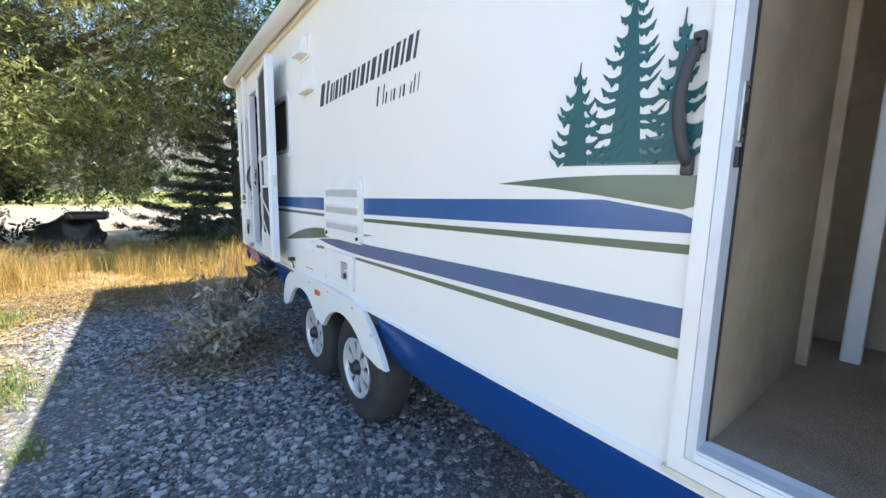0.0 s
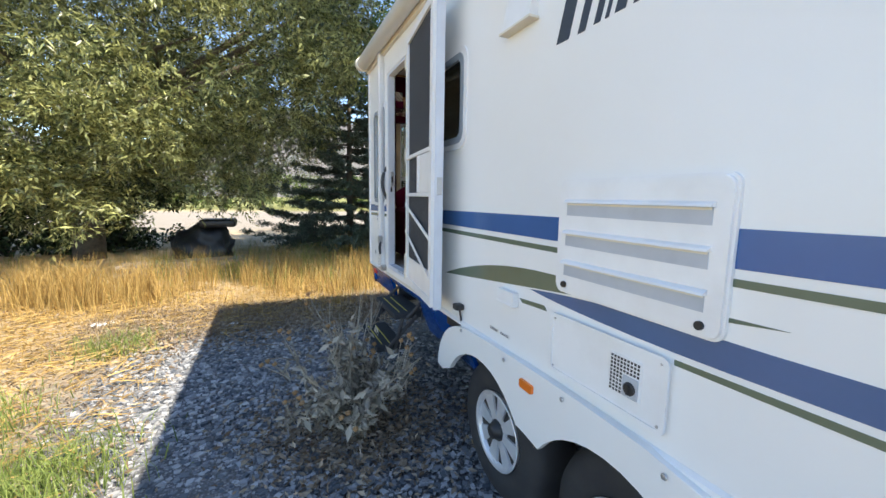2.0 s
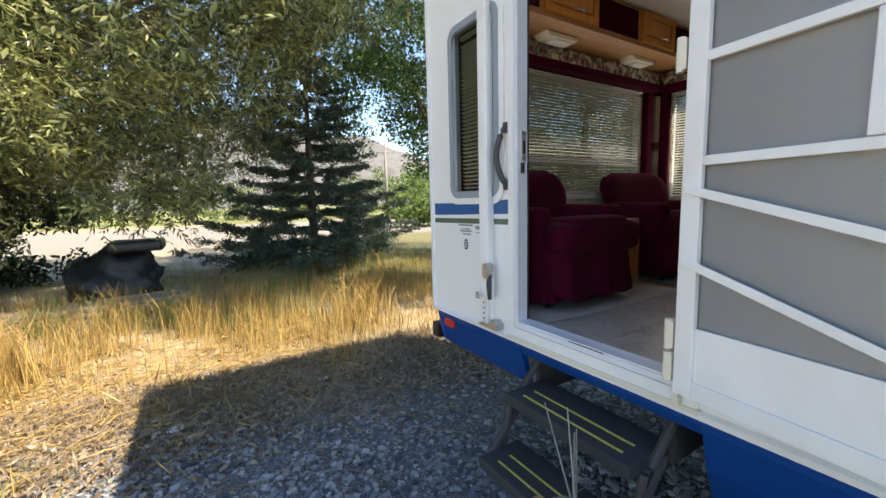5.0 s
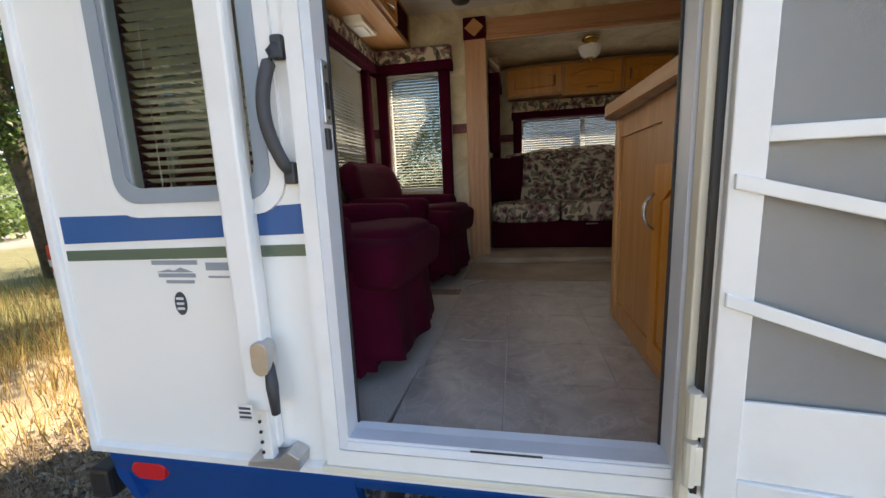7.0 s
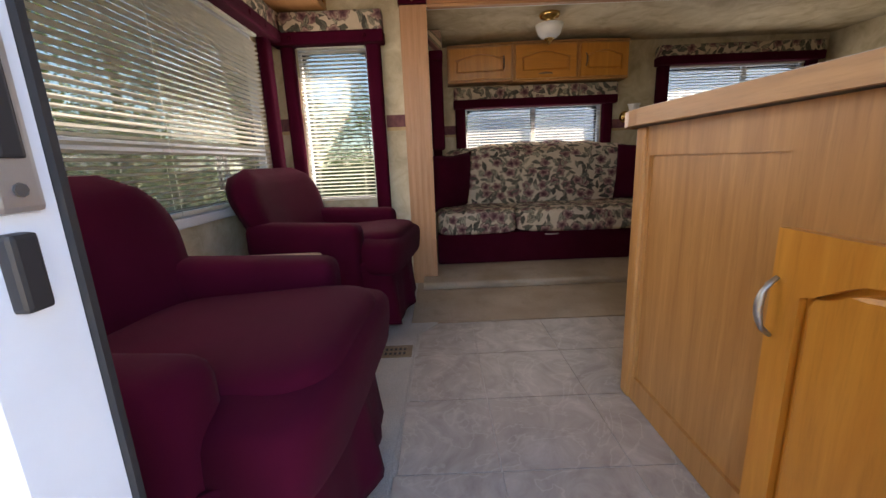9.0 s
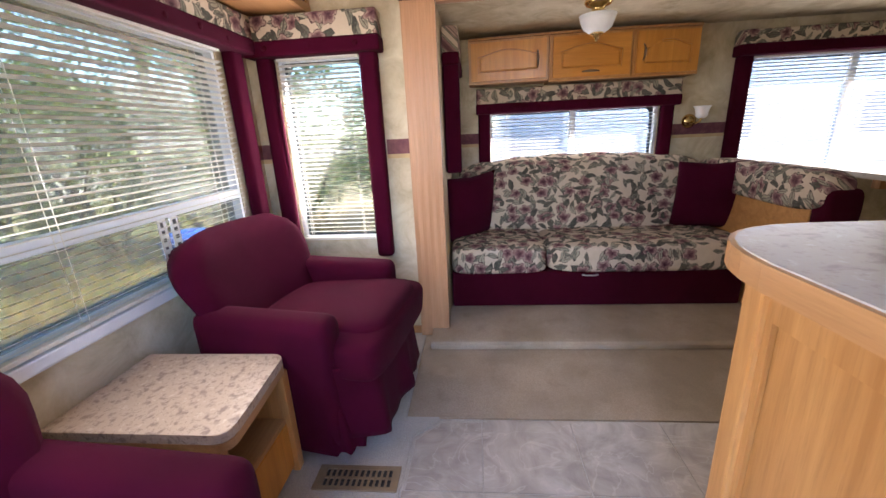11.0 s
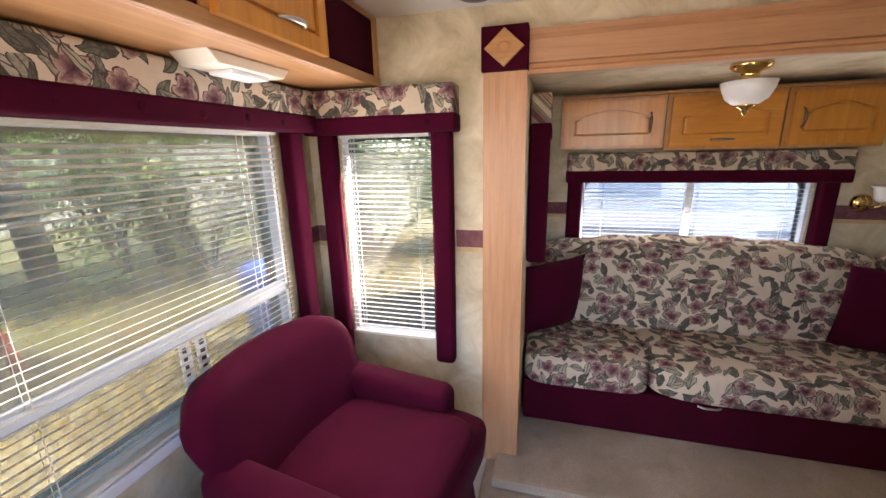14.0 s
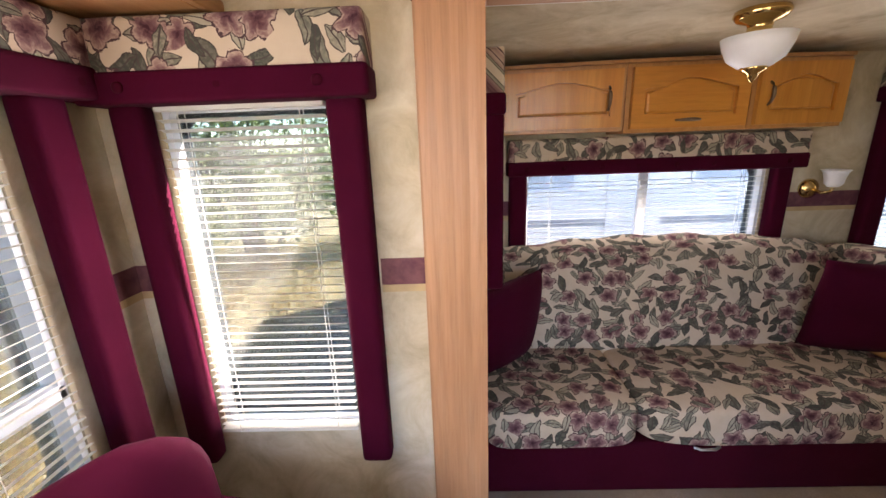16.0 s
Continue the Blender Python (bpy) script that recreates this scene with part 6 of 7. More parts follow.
# ---- outside ----
def _ground_mesh():
    """One sheet to the horizon, finer near the trailer."""
    xs = np.unique(np.concatenate([np.linspace(-6, 10, 65), np.linspace(-60, 60, 49), np.linspace(-600, 600, 21)]))
    ys = np.unique(np.concatenate([np.linspace(-3, 18, 85), np.linspace(-60, 90, 61), np.linspace(-600, 700, 21)]))
    gx, gy = np.meshgrid(xs, ys, indexing="ij")
    z = 0.018 * np.sin(gx * 1.3 + 0.4) * np.cos(gy * 0.9) + 0.010 * np.sin(gx * 3.1) * np.sin(gy * 2.7 + 1)
    z = z * np.clip(1.4 - np.hypot(gx - 1, gy - 4) / 25, 0, 1) - 0.01
    v = np.stack([gx, gy, z], -1).reshape(-1, 3)
    n, m = len(xs), len(ys)
    i, k = np.meshgrid(np.arange(n - 1), np.arange(m - 1), indexing="ij")
    a = (i * m + k).ravel()
    return v, np.stack([a, a + m, a + m + 1, a + 1], -1)


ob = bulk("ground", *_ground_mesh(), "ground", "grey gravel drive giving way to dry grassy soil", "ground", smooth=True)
ob["kind"] = "structure"

rng = np.random.default_rng(7)


def ribbon(name, base, height, width, lean, material, label, category, parent=None):
    """Grass: for each root a blade of two bent segments that ends in a point."""
    n = len(base)
    a = rng.uniform(0, 2 * math.pi, n)
    side = np.stack([np.cos(a), np.sin(a), 0 * a], -1) * (width / 2)[:, None]
    b = rng.uniform(0, 2 * math.pi, n)
    tip = np.stack([np.cos(b), np.sin(b), 0 * b], -1) * (height * lean)[:, None]
    up = np.array([0, 0, 1.0]) * height[:, None]
    mid = base + up * 0.6 + tip * 0.3
    end = base + up * (1 - 0.3 * lean[:, None]) + tip
    v = np.stack([base - side, base + side, mid + side * 0.7, mid - side * 0.7, end + side * 0.12, end - side * 0.12], 1).reshape(-1, 3)
    o = np.arange(n)[:, None] * 6
    f = np.concatenate([o + [0, 1, 2, 3], o + [3, 2, 4, 5]])
    return bulk(name, v, f, material, label, category, parent)


def scatter(n, x0, x1, y0, y1, keep):
    p = np.stack([rng.uniform(x0, x1, n), rng.uniform(y0, y1, n)], -1)
    return np.concatenate([p[rng.uniform(0, 1, n) < keep(p[:, 0], p[:, 1])], ], 0)


def rooted(p, z=-0.02):
    return np.concatenate([p, np.full((len(p), 1), z)], -1)


def patchy(x, y, s=1.0):
    return 0.5 + 0.25 * (np.sin(x * 1.9 * s + 1) + np.cos(y * 2.3 * s + x)) * np.sin(x * 0.7 * s - y * 1.1 * s)


# tall dry grass behind the trailer and to the west
p = scatter(150000, -9, 10, 7.0, 15, lambda x, y: np.clip((y - 7.0 + 0.35 * np.sin(x * 2)) / 1.6, 0.02, 1) * np.clip((patchy(x, y, 1.7) - 0.28) * 3.2 + 0.25 * np.sin(x * 7 + y * 5) * np.sin(y * 6 - x * 4), 0.20, 1) * np.where(y > 10.4, 0.30, 1) * np.where(x < -0.7, 0.42, 1.0))
h = (0.05 + 0.42 * rng.uniform(0, 1, len(p)) ** 1.7) * (0.55 + 0.8 * np.clip(patchy(p[:, 0], p[:, 1], 0.6), 0, 1)) * np.clip(0.45 + (p[:, 1] - 7.0) / 2.2, 0.35, 1.35) * np.where(p[:, 0] < -0.3, 0.8, 0.95) * np.clip(0.35 + 1.5 * (patchy(p[:, 0], p[:, 1], 1.7) - 0.3) + 0.35 * np.sin(p[:, 0] * 5 + p[:, 1] * 3), 0.35, 1.6)
pick = rng.uniform(0, 1, len(p)) < np.clip(0.92 - (p[:, 1] - 8.6) * 0.3, 0.3, 0.92)
ribbon("dry_grass", rooted(p[pick]), h[pick], rng.uniform(0.004, 0.012, pick.sum()), rng.uniform(0.05, 0.8, pick.sum()), "straw", "tall golden dry grass behind the trailer", "grass")
ribbon("green_grass", rooted(p[~pick]), h[~pick] * 0.9, rng.uniform(0.004, 0.009, (~pick).sum()), rng.uniform(0.05, 0.5, (~pick).sum()), "green_grass", "green grass mixed among the dry stalks", "grass")
p = scatter(5600, -6, 6, 7.8, 10.8, lambda x, y: np.clip(patchy(x, y, 1.9) + 0.15, 0, 1) * np.where(x < -0.6, 0.6, 1))
ribbon("grass_stalks", rooted(p), rng.uniform(0.30, 0.78, len(p)), rng.uniform(0.003, 0.006, len(p)), rng.uniform(0.1, 0.45, len(p)), "straw", "long bleached seed stalks", "grass")
p = scatter(26000, -7, -1.2, 1.5, 8.5, lambda x, y: np.clip((-x - 1.1) / 1.6, 0, 1) * np.clip(patchy(x, y, 1.3), 0.05, 1) * 0.55)
ribbon("short_dry_grass", rooted(p), rng.uniform(0.03, 0.14, len(p)), rng.uniform(0.004, 0.008, len(p)), rng.uniform(0.2, 0.9, len(p)), "straw", "short trampled dry grass beside the gravel", "grass")
for cx, cy, r, n in ((-1.35, 4.3, 0.45, 1500), (-2.1, 5.1, 0.5, 900), (-1.6, 6.6, 0.4, 500), (-0.75, 3.2, 0.08, 60)):
    q = rng.normal(0, r * 0.5, (n, 2)) + (cx, cy)
    ribbon("weed_tuft", rooted(q), rng.uniform(0.06, 0.26, n), rng.uniform(0.004, 0.010, n), rng.uniform(0.2, 0.9, n), "green_grass", "feathery green weed growing in the gravel edge", "weeds")
p = scatter(17000, -2.2, 3.0, 6.4, 8.0, lambda x, y: np.clip((y - 6.4) / 0.9, 0, 1) * np.clip(patchy(x, y, 2.3) + 0.3, 0.15, 1))
ribbon("stubble", rooted(p), rng.uniform(0.03, 0.17, len(p)), rng.uniform(0.004, 0.009, len(p)), rng.uniform(0.3, 1.2, len(p)), "litter", "brown trampled stubble at the gravel's edge", "grass")
# tall clumps standing out of the dry grass
for k in range(16):
    cx, cy = rng.uniform(-6, 5), rng.uniform(8.0, 10.6)
    q = rng.normal(0, 0.10, (110, 2)) + (cx, cy)
    ribbon("grass_clump", rooted(q), rng.uniform(0.35, 0.75, 110), rng.uniform(0.004, 0.010, 110), rng.uniform(0.1, 0.7, 110), "straw", "tall bleached grass clump", "grass")
for k in range(11):
    cx, cy = rng.uniform(-3.4, -1.6), rng.uniform(8.6, 9.5)
    q = rng.normal(0, 0.16, (170, 2)) + (cx, cy)
    ribbon("grass_clump", rooted(q), rng.uniform(0.25, 0.85, 170), rng.uniform(0.004, 0.009, 170), rng.uniform(0.1, 0.6, 170), "straw", "tall bleached grass clump", "grass")
for k in range(14):
    cx, cy = rng.uniform(-2.4, 0.9), rng.uniform(9.3, 11.0)
    q = rng.normal(0, 0.15, (120, 2)) + (cx, cy)
    ribbon("grass_clump", rooted(q), rng.uniform(0.25, 0.70, 120), rng.uniform(0.004, 0.009, 120), rng.uniform(0.1, 0.6, 120), "straw" if k % 3 else "green_grass", "tall grass clump before the heap", "grass")
# a stretch of yard beyond the rear window
p = scatter(22000, 2.2, 12, 6.6, 13, lambda x, y: np.clip(patchy(x, y, 0.8) + 0.15, 0.1, 1) * 0.7)
ribbon("yard_grass", rooted(p), rng.uniform(0.05, 0.28, len(p)), rng.uniform(0.005, 0.010, len(p)), rng.uniform(0.2, 0.9, len(p)), "straw", "sunlit dry yard grass behind the trailer", "grass")


def stones(n, x0, x1, y0, y1, s0, s1, keep):
    """Angular crushed stones: squeezed, skewed blocks."""
    p = rooted(scatter(n, x0, x1, y0, y1, keep), -0.012)
    n = len(p)
    cube = np.array([[x, y, z] for x in (-1, 1) for y in (-1, 1) for z in (-1, 1)], float)
    size = rng.uniform(s0, s1, n) ** 1.0
    v = cube[None] * (1 + rng.uniform(-0.45, 0.25, (n, 8, 3))) * size[:, None, None] * np.array([1, 0.8, 0.55])
    a = rng.uniform(0, 2 * math.pi, n)
    c, s = np.cos(a)[:, None], np.sin(a)[:, None]
    v = np.stack([v[..., 0] * c - v[..., 1] * s, v[..., 0] * s + v[..., 1] * c, v[..., 2]], -1) + p[:, None]
    v[..., 2] += size[:, None] * 0.4
    f = np.array([[0, 1, 3, 2], [4, 6, 7, 5], [0, 4, 5, 1], [2, 3, 7, 6], [0, 2, 6, 4], [1, 5, 7, 3]])
    return v.reshape(-1, 3), (np.arange(n)[:, None, None] * 8 + f[None]).reshape(-1, 4)


bulk("gravel", *stones(40000, -1.7, 2.6, 0.9, 7.6, 0.005, 0.015, lambda x, y: np.clip((7.15 - y) / 0.7, 0, 1) * np.clip((x + 1.7) / 0.7, 0, 1)), "pebble", "loose grey crushed stone on the drive", "gravel")
bulk("coarse_gravel", *stones(9500, -1.5, 2.4, 0.3, 7.3, 0.011, 0.025, lambda x, y: 0 * x + 1), "pebble", "larger grey stones among the gravel", "gravel")

# dead leaves and straw litter
n = 20000
q = np.stack([rng.uniform(-1.8, 2.6, n), rng.normal(7.1, 0.42, n), rng.uniform(0.0, 0.035, n)], -1)
q[: n // 3, 0], q[: n // 3, 1] = rng.uniform(-5.0, -0.9, n // 3), rng.uniform(2.5, 9.5, n // 3)
q[n // 3: n // 2, :2] = rng.normal(0, 0.35, (n // 2 - n // 3, 2)) + (0.45, 4.3)


def leaves(centres, size, aspect, flat=1.0, droop=0.0):
    """Pointed leaves at the centres, turned at random; flat below 1 lays them down."""
    n = len(centres)
    d = rng.normal(0, 1, (n, 3))
    d[:, 2] = d[:, 2] * flat - droop
    d /= np.linalg.norm(d, axis=1)[:, None]
    s = np.cross(d, rng.normal(0, 1, (n, 3)) * (1, 1, flat) + (0, 0, 1 - flat))
    s /= np.linalg.norm(s, axis=1)[:, None] + 1e-9
    L = rng.uniform(0.6, 1.3, n)[:, None] * size
    u = np.cross(s, d)
    v = np.stack([centres, centres + d * L * 0.45 + s * L * aspect + u * L * 0.06, centres + d * L, centres + d * L * 0.45 - s * L * aspect + u * L * 0.06], 1)
    return v.reshape(-1, 3), np.arange(n * 4).reshape(-1, 4)


bulk("leaf_litter", *leaves(q, 0.052, 0.22, 0.3), "litter", "dead leaves and straw lying on the ground", "litter")


def sprigs(centres, size, aspect, droop, count=9):
    """Hanging twigs that carry narrow leaves on both sides."""
    n = len(centres)
    d = rng.normal(0, 1, (n, 3)) * (1, 1, 0.6) - (0, 0, droop)
    d /= np.linalg.norm(d, axis=1)[:, None]
    s = np.cross(d, rng.normal(0, 1, (n, 3)) * (0.5, 0.5, 1))
    s /= np.linalg.norm(s, axis=1)[:, None] + 1e-9
    out = []
    for k in range(count):
        f = k / (count - 1)
        L = size * (1.15 - 0.5 * f) * rng.uniform(0.75, 1.2, n)[:, None]
        e = d * 0.75 + s * (0.75 if k % 2 else -0.75) * (1 - 0.7 * f) + rng.normal(0, 0.22, (n, 3))
        e /= np.linalg.norm(e, axis=1)[:, None]
        w = np.cross(e, np.cross(d, s) + rng.normal(0, 0.35, (n, 3)))
        w /= np.linalg.norm(w, axis=1)[:, None] + 1e-9
        c = centres + d * (f * size * 2.6)
        out.append(np.stack([c, c + e * L * 0.45 + w * L * aspect, c + e * L - (0, 0, 0.01), c + e * L * 0.45 - w * L * aspect], 1))
    v = np.concatenate(out).reshape(-1, 3)
    return v, np.arange(len(v)).reshape(-1, 4)


p = scatter(52000, -7, 1.0, 2.0, 9.5, lambda x, y: np.clip(np.maximum((-x - 0.9) / 1.2, (y - 6.6) / 0.8), 0, 1) * np.clip(patchy(x, y, 1.1) + 0.1, 0.1, 1))
bulk("fallen_straw", *leaves(np.concatenate([p, rng.uniform(0.0, 0.05, (len(p), 1))], -1), 0.26, 0.016, 0.08), "straw", "bleached straw lying over the trampled ground", "straw")


def limbs(bm, base, tips, r0, bend=0.5, seed=0):
    rr = random.Random(seed)
    for tip in tips:
        b, t = Vector(base), Vector(tip)
        m1 = b.lerp(t, 0.35) + Vector((rr.uniform(-1, 1), rr.uniform(-1, 1), rr.uniform(0, 1))) * bend
        m2 = b.lerp(t, 0.7) + Vector((rr.uniform(-1, 1), rr.uniform(-1, 1), rr.uniform(0, 1))) * bend
        tube(bm, [b, m1, m2, t], [r0, r0 * 0.7, r0 * 0.45, r0 * 0.12], 8)
    return bm


def clumps(count, box0, box1, r0, r1, keep=None):
    out = []
    while len(out) < count:
        c = rng.uniform(box0, box1)
        if keep is None or keep(c):
            out.append((c, rng.uniform(r0, r1)))
    return out


def crown(cl, per, squash=0.75):
    pts = []
    for c, r in cl:
        n = int(per * r * r)
        d = rng.normal(0, 1, (n, 3))
        d /= np.linalg.norm(d, axis=1)[:, None]
        pts.append(c + d * (r * rng.uniform(0.25, 1.0, n) ** 0.6)[:, None] * (1, 1, squash))
    return np.concatenate(pts)


def tree(name, base, trunk_pts, radii, limb_tips, cl, per, leaf, aspect, mat, label, droop=0.0, seed=1, squash=0.75):
    t = thing(name, base, label, "tree")
    bm = tubed(trunk_pts, radii, 12)
    part("trunk", bm, "bark", t, "rough grey-brown bark", True)
    for k, tip in enumerate(limb_tips):
        part("limb", limbs(bmesh.new(), trunk_pts[len(trunk_pts) // 2], [tip], radii[-1] * 0.9, 0.5, seed + k), "bark", t, "", True)
    v, f = sprigs(crown(cl, per / 9, squash), leaf, aspect, droop) if droop >= 0.5 else leaves(crown(cl, per, squash), leaf, aspect, 1.0, droop)
    bulk("crown", v, f, mat, "", "", t)
    return t


# the big willow whose boughs hang low beside the drive
def in_willow(c):
    if c[0] > min(2.2, 0.2 + 0.6 * (c[2] - 2.2)) + 0.08 * (c[1] - 10):
        return False
    low = (1.55 if c[0] > -4.5 else 2.1) + (0.28 if -2.4 < c[0] < 0.2 else 0.0) + 0.5 * max(0.0, c[0] - 0.6)
    return c[2] > low and ((c[0] + 3.9) / 7.2) ** 2 + ((c[1] - 13.3) / 4.8) ** 2 + ((c[2] - 4.2) / 5.2) ** 2 < 1


cl = clumps(430, (-11.5, 8.6, 1.3), (3.2, 18, 9.4), 0.55, 1.15, in_willow)
# Unseen high clumps, added only to shade the ground behind the trailer.
cl += clumps(140, (2.2, 5.6, 6.6), (6.4, 11.0, 9.6), 0.5, 1.0)
cl += clumps(26, (-4.2, 11.0, 2.3), (-1.8, 13.2, 4.4), 0.5, 0.8)
# More unseen clumps, lower down, added to shade the nearer grass.
cl += clumps(30, (4.4, 6.6, 4.3), (6.6, 8.4, 6.4), 0.5, 0.9)
cl += clumps(24, (0.2, 9.0, 3.3), (2.0, 12.0, 5.6), 0.4, 0.75)
cl += clumps(16, (-0.6, 8.2, 3.6), (1.4, 9.8, 5.4), 0.4, 0.7)
cl += clumps(10, (-3.9, 10.2, 0.7), (-2.5, 11.8, 1.7), 0.35, 0.55)
cl += clumps(20, (-4.3, 8.6, 1.2), (-2.6, 10.2, 3.2), 0.35, 0.6)
# The last three limbs reach out to the added, unseen clumps.
tree("willow_tree", (-4.2, 13.8, 0), [(-4.2, 13.8, -0.1), (-4.1, 13.7, 1.4), (-3.8, 13.5, 3.0), (-3.4, 13.2, 5.0)], [0.34, 0.28, 0.24, 0.12],
     [(-8, 12, 4), (-1, 11.5, 5), (0.2, 13.5, 4.5), (-4, 10, 4.5), (-6, 16, 6), (-2, 15, 7), (-7, 10.5, 3), (-1.8, 10.6, 3.4), (2.5, 11.5, 7.2), (5.5, 10.5, 8.0), (5.8, 7.6, 5.6)], cl, 1130, 0.120, 0.14, "willow", "large willow with silvery green drooping foliage", 0.5)

# spruce
sp = thing("spruce_tree", (2.3, 14.6, 0), "dark green spruce with spreading lower branches", "tree")
part("trunk", tubed([(2.3, 14.6, -0.1), (2.3, 14.6, 2.5), (2.35, 14.6, 6.2)], [0.12, 0.09, 0.02], 10), "bark", sp, "", True)
ndl = []
for k in range(118):
    t = ((k // 8) / 15 + rng.uniform(0, 0.035)) ** 1.1
    z, a = 0.28 + 5.7 * t, k * 2.4 + rng.uniform(-0.3, 0.3)
    L = 2.9 * (1 - t) ** 0.9 * rng.uniform(0.7, 1.1) + 0.12
    b = np.array([2.3, 14.6, z])
    d = np.array([math.cos(a), math.sin(a), 0])
    e = b + d * L + (0, 0, 0.10 * L - 0.05)
    mid = (b + e) / 2 + (0, 0, -0.09 * L)
    part("branch", tubed([tuple(b), tuple(mid), tuple(e)], [0.025, 0.016, 0.004], 5), "bark", sp)
    side = np.array([-d[1], d[0], 0])
    for q in range(int(6 + 7 * L)):
        s = rng.uniform(0.15, 1.0)
        root = b * (1 - s) ** 2 + 2 * s * (1 - s) * mid + e * s * s
        ln = (0.42 * L * (1.1 - s) + 0.10) * rng.uniform(0.6, 1.1)
        w = d * 0.75 + side * rng.choice([-0.8, 0.8]) * rng.uniform(0.4, 1.1) + (0, 0, rng.uniform(-0.35, 0.15))
        n = int(28 + 115 * ln)
        u = rng.uniform(0, 1, n)[:, None]
        ndl.append(root + w * ln * u + rng.normal(0, 0.028, (n, 3)))
bulk("crown", *leaves(np.concatenate(ndl), 0.075, 0.17, 0.8, 0.05), "spruce", "", "", sp)

# tall poplar behind the rear corner, with a leaning trunk
cl = clumps(150, (2.4, 11.0, 2.4), (10.5, 18.5, 9.5), 0.4, 0.95, lambda c: ((c[0] - 6.3) / 3.9) ** 2 + ((c[1] - 14.6) / 4) ** 2 + ((c[2] - 6.2) / 3.8) ** 2 < 1 and not (3.9 < c[0] * 14 / c[1] < 5.3 and c[2] < 3.6))
cl += clumps(20, (2.6, 11.5, 3.6), (6.6, 15.0, 6.4), 0.4, 0.7)
tree("poplar_tree", (6.6, 14.2, 0), [(6.6, 14.2, -0.1), (6.45, 14.2, 1.6), (6.15, 14.1, 3.2), (5.9, 14.0, 6.0)], [0.26, 0.22, 0.19, 0.10],
     [(4.2, 13, 5.5), (8.5, 14, 6), (6, 12, 7), (7.5, 16, 7), (4.5, 15.5, 6.5)], cl, 560, 0.095, 0.40, "poplar", "tall poplar with loose bright green leaves", 0.2, 3)

# thicket behind the rear window and along the east
for k, (cx, cy, rx, ry, hz, n) in enumerate(((6.9, 12.4, 1.0, 0.9, 3.0, 26), (7.6, 11.2, 1.6, 1.2, 3.4, 40), (9.0, 10.4, 1.5, 1.2, 3.6, 40), (10.2, 9.0, 1.6, 1.4, 3.6, 44), (11.6, 6.8, 1.5, 1.5, 3.4, 34))):
    cl = [(np.array([rng.normal(cx, rx * 0.5), rng.normal(cy, ry * 0.5), rng.uniform(0.7, hz)]), rng.uniform(0.35, 0.75)) for _ in range(n)]
    sh = thing("shrub", (cx, cy, 0), "leafy green shrub in the thicket behind the trailer", "shrub", "thicket shrubs")
    for q in range(6):
        part("stem", limbs(bmesh.new(), (cx, cy, -0.05), [(cx + rng.uniform(-rx, rx), cy + rng.uniform(-ry, ry), hz * rng.uniform(0.6, 0.95))], 0.05, 0.25, k * 7 + q), "bark", sh, "", True)
    bulk("foliage", *leaves(crown(cl, 520), 0.085, 0.34, 1.0, 0.1), "shrub", "", "", sh)
for k, (x, y, lean, r, h) in enumerate(((8.3, 13.2, -1.4, 0.20, 6.5), (9.8, 12.0, 0.4, 0.15, 6), (11.2, 9.8, -0.6, 0.2, 6))):
    cl = clumps(26, (x - 2 + lean, y - 1.6, 2.9), (x + 2 + lean, y + 1.6, h + 0.8), 0.4, 0.85)
    tree("yard_tree", (x, y, 0), [(x, y, -0.1), (x + lean * 0.3, y, h * 0.35), (x + lean * 0.6, y, h * 0.6), (x + lean, y, h)], [r, r * 0.8, r * 0.65, r * 0.3],
         [(x + lean + 1.3, y + 0.5, h), (x + lean - 1.2, y - 0.5, h * 0.9), (x + lean, y - 1, h * 0.8)], cl, 420, 0.085, 0.36, "poplar", "slender deciduous tree with a leaning trunk", 0.1, k + 9)

# Shrubs below the willow; its shade is painted into their leaf colour.
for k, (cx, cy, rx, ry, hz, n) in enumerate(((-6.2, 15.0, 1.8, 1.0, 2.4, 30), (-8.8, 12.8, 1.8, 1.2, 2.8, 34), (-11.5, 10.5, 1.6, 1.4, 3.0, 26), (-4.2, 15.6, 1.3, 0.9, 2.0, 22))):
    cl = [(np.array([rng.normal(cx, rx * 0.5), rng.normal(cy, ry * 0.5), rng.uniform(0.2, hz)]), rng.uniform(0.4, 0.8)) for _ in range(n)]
    sh = thing("shrub", (cx, cy, 0), "dense green shrub with the willow's shade painted into its leaves", "shrub", "shrubs under the willow")
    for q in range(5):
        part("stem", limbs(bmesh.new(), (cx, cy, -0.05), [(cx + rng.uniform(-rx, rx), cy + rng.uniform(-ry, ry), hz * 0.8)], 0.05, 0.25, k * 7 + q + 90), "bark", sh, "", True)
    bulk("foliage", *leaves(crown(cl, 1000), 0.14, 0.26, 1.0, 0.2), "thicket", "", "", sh)

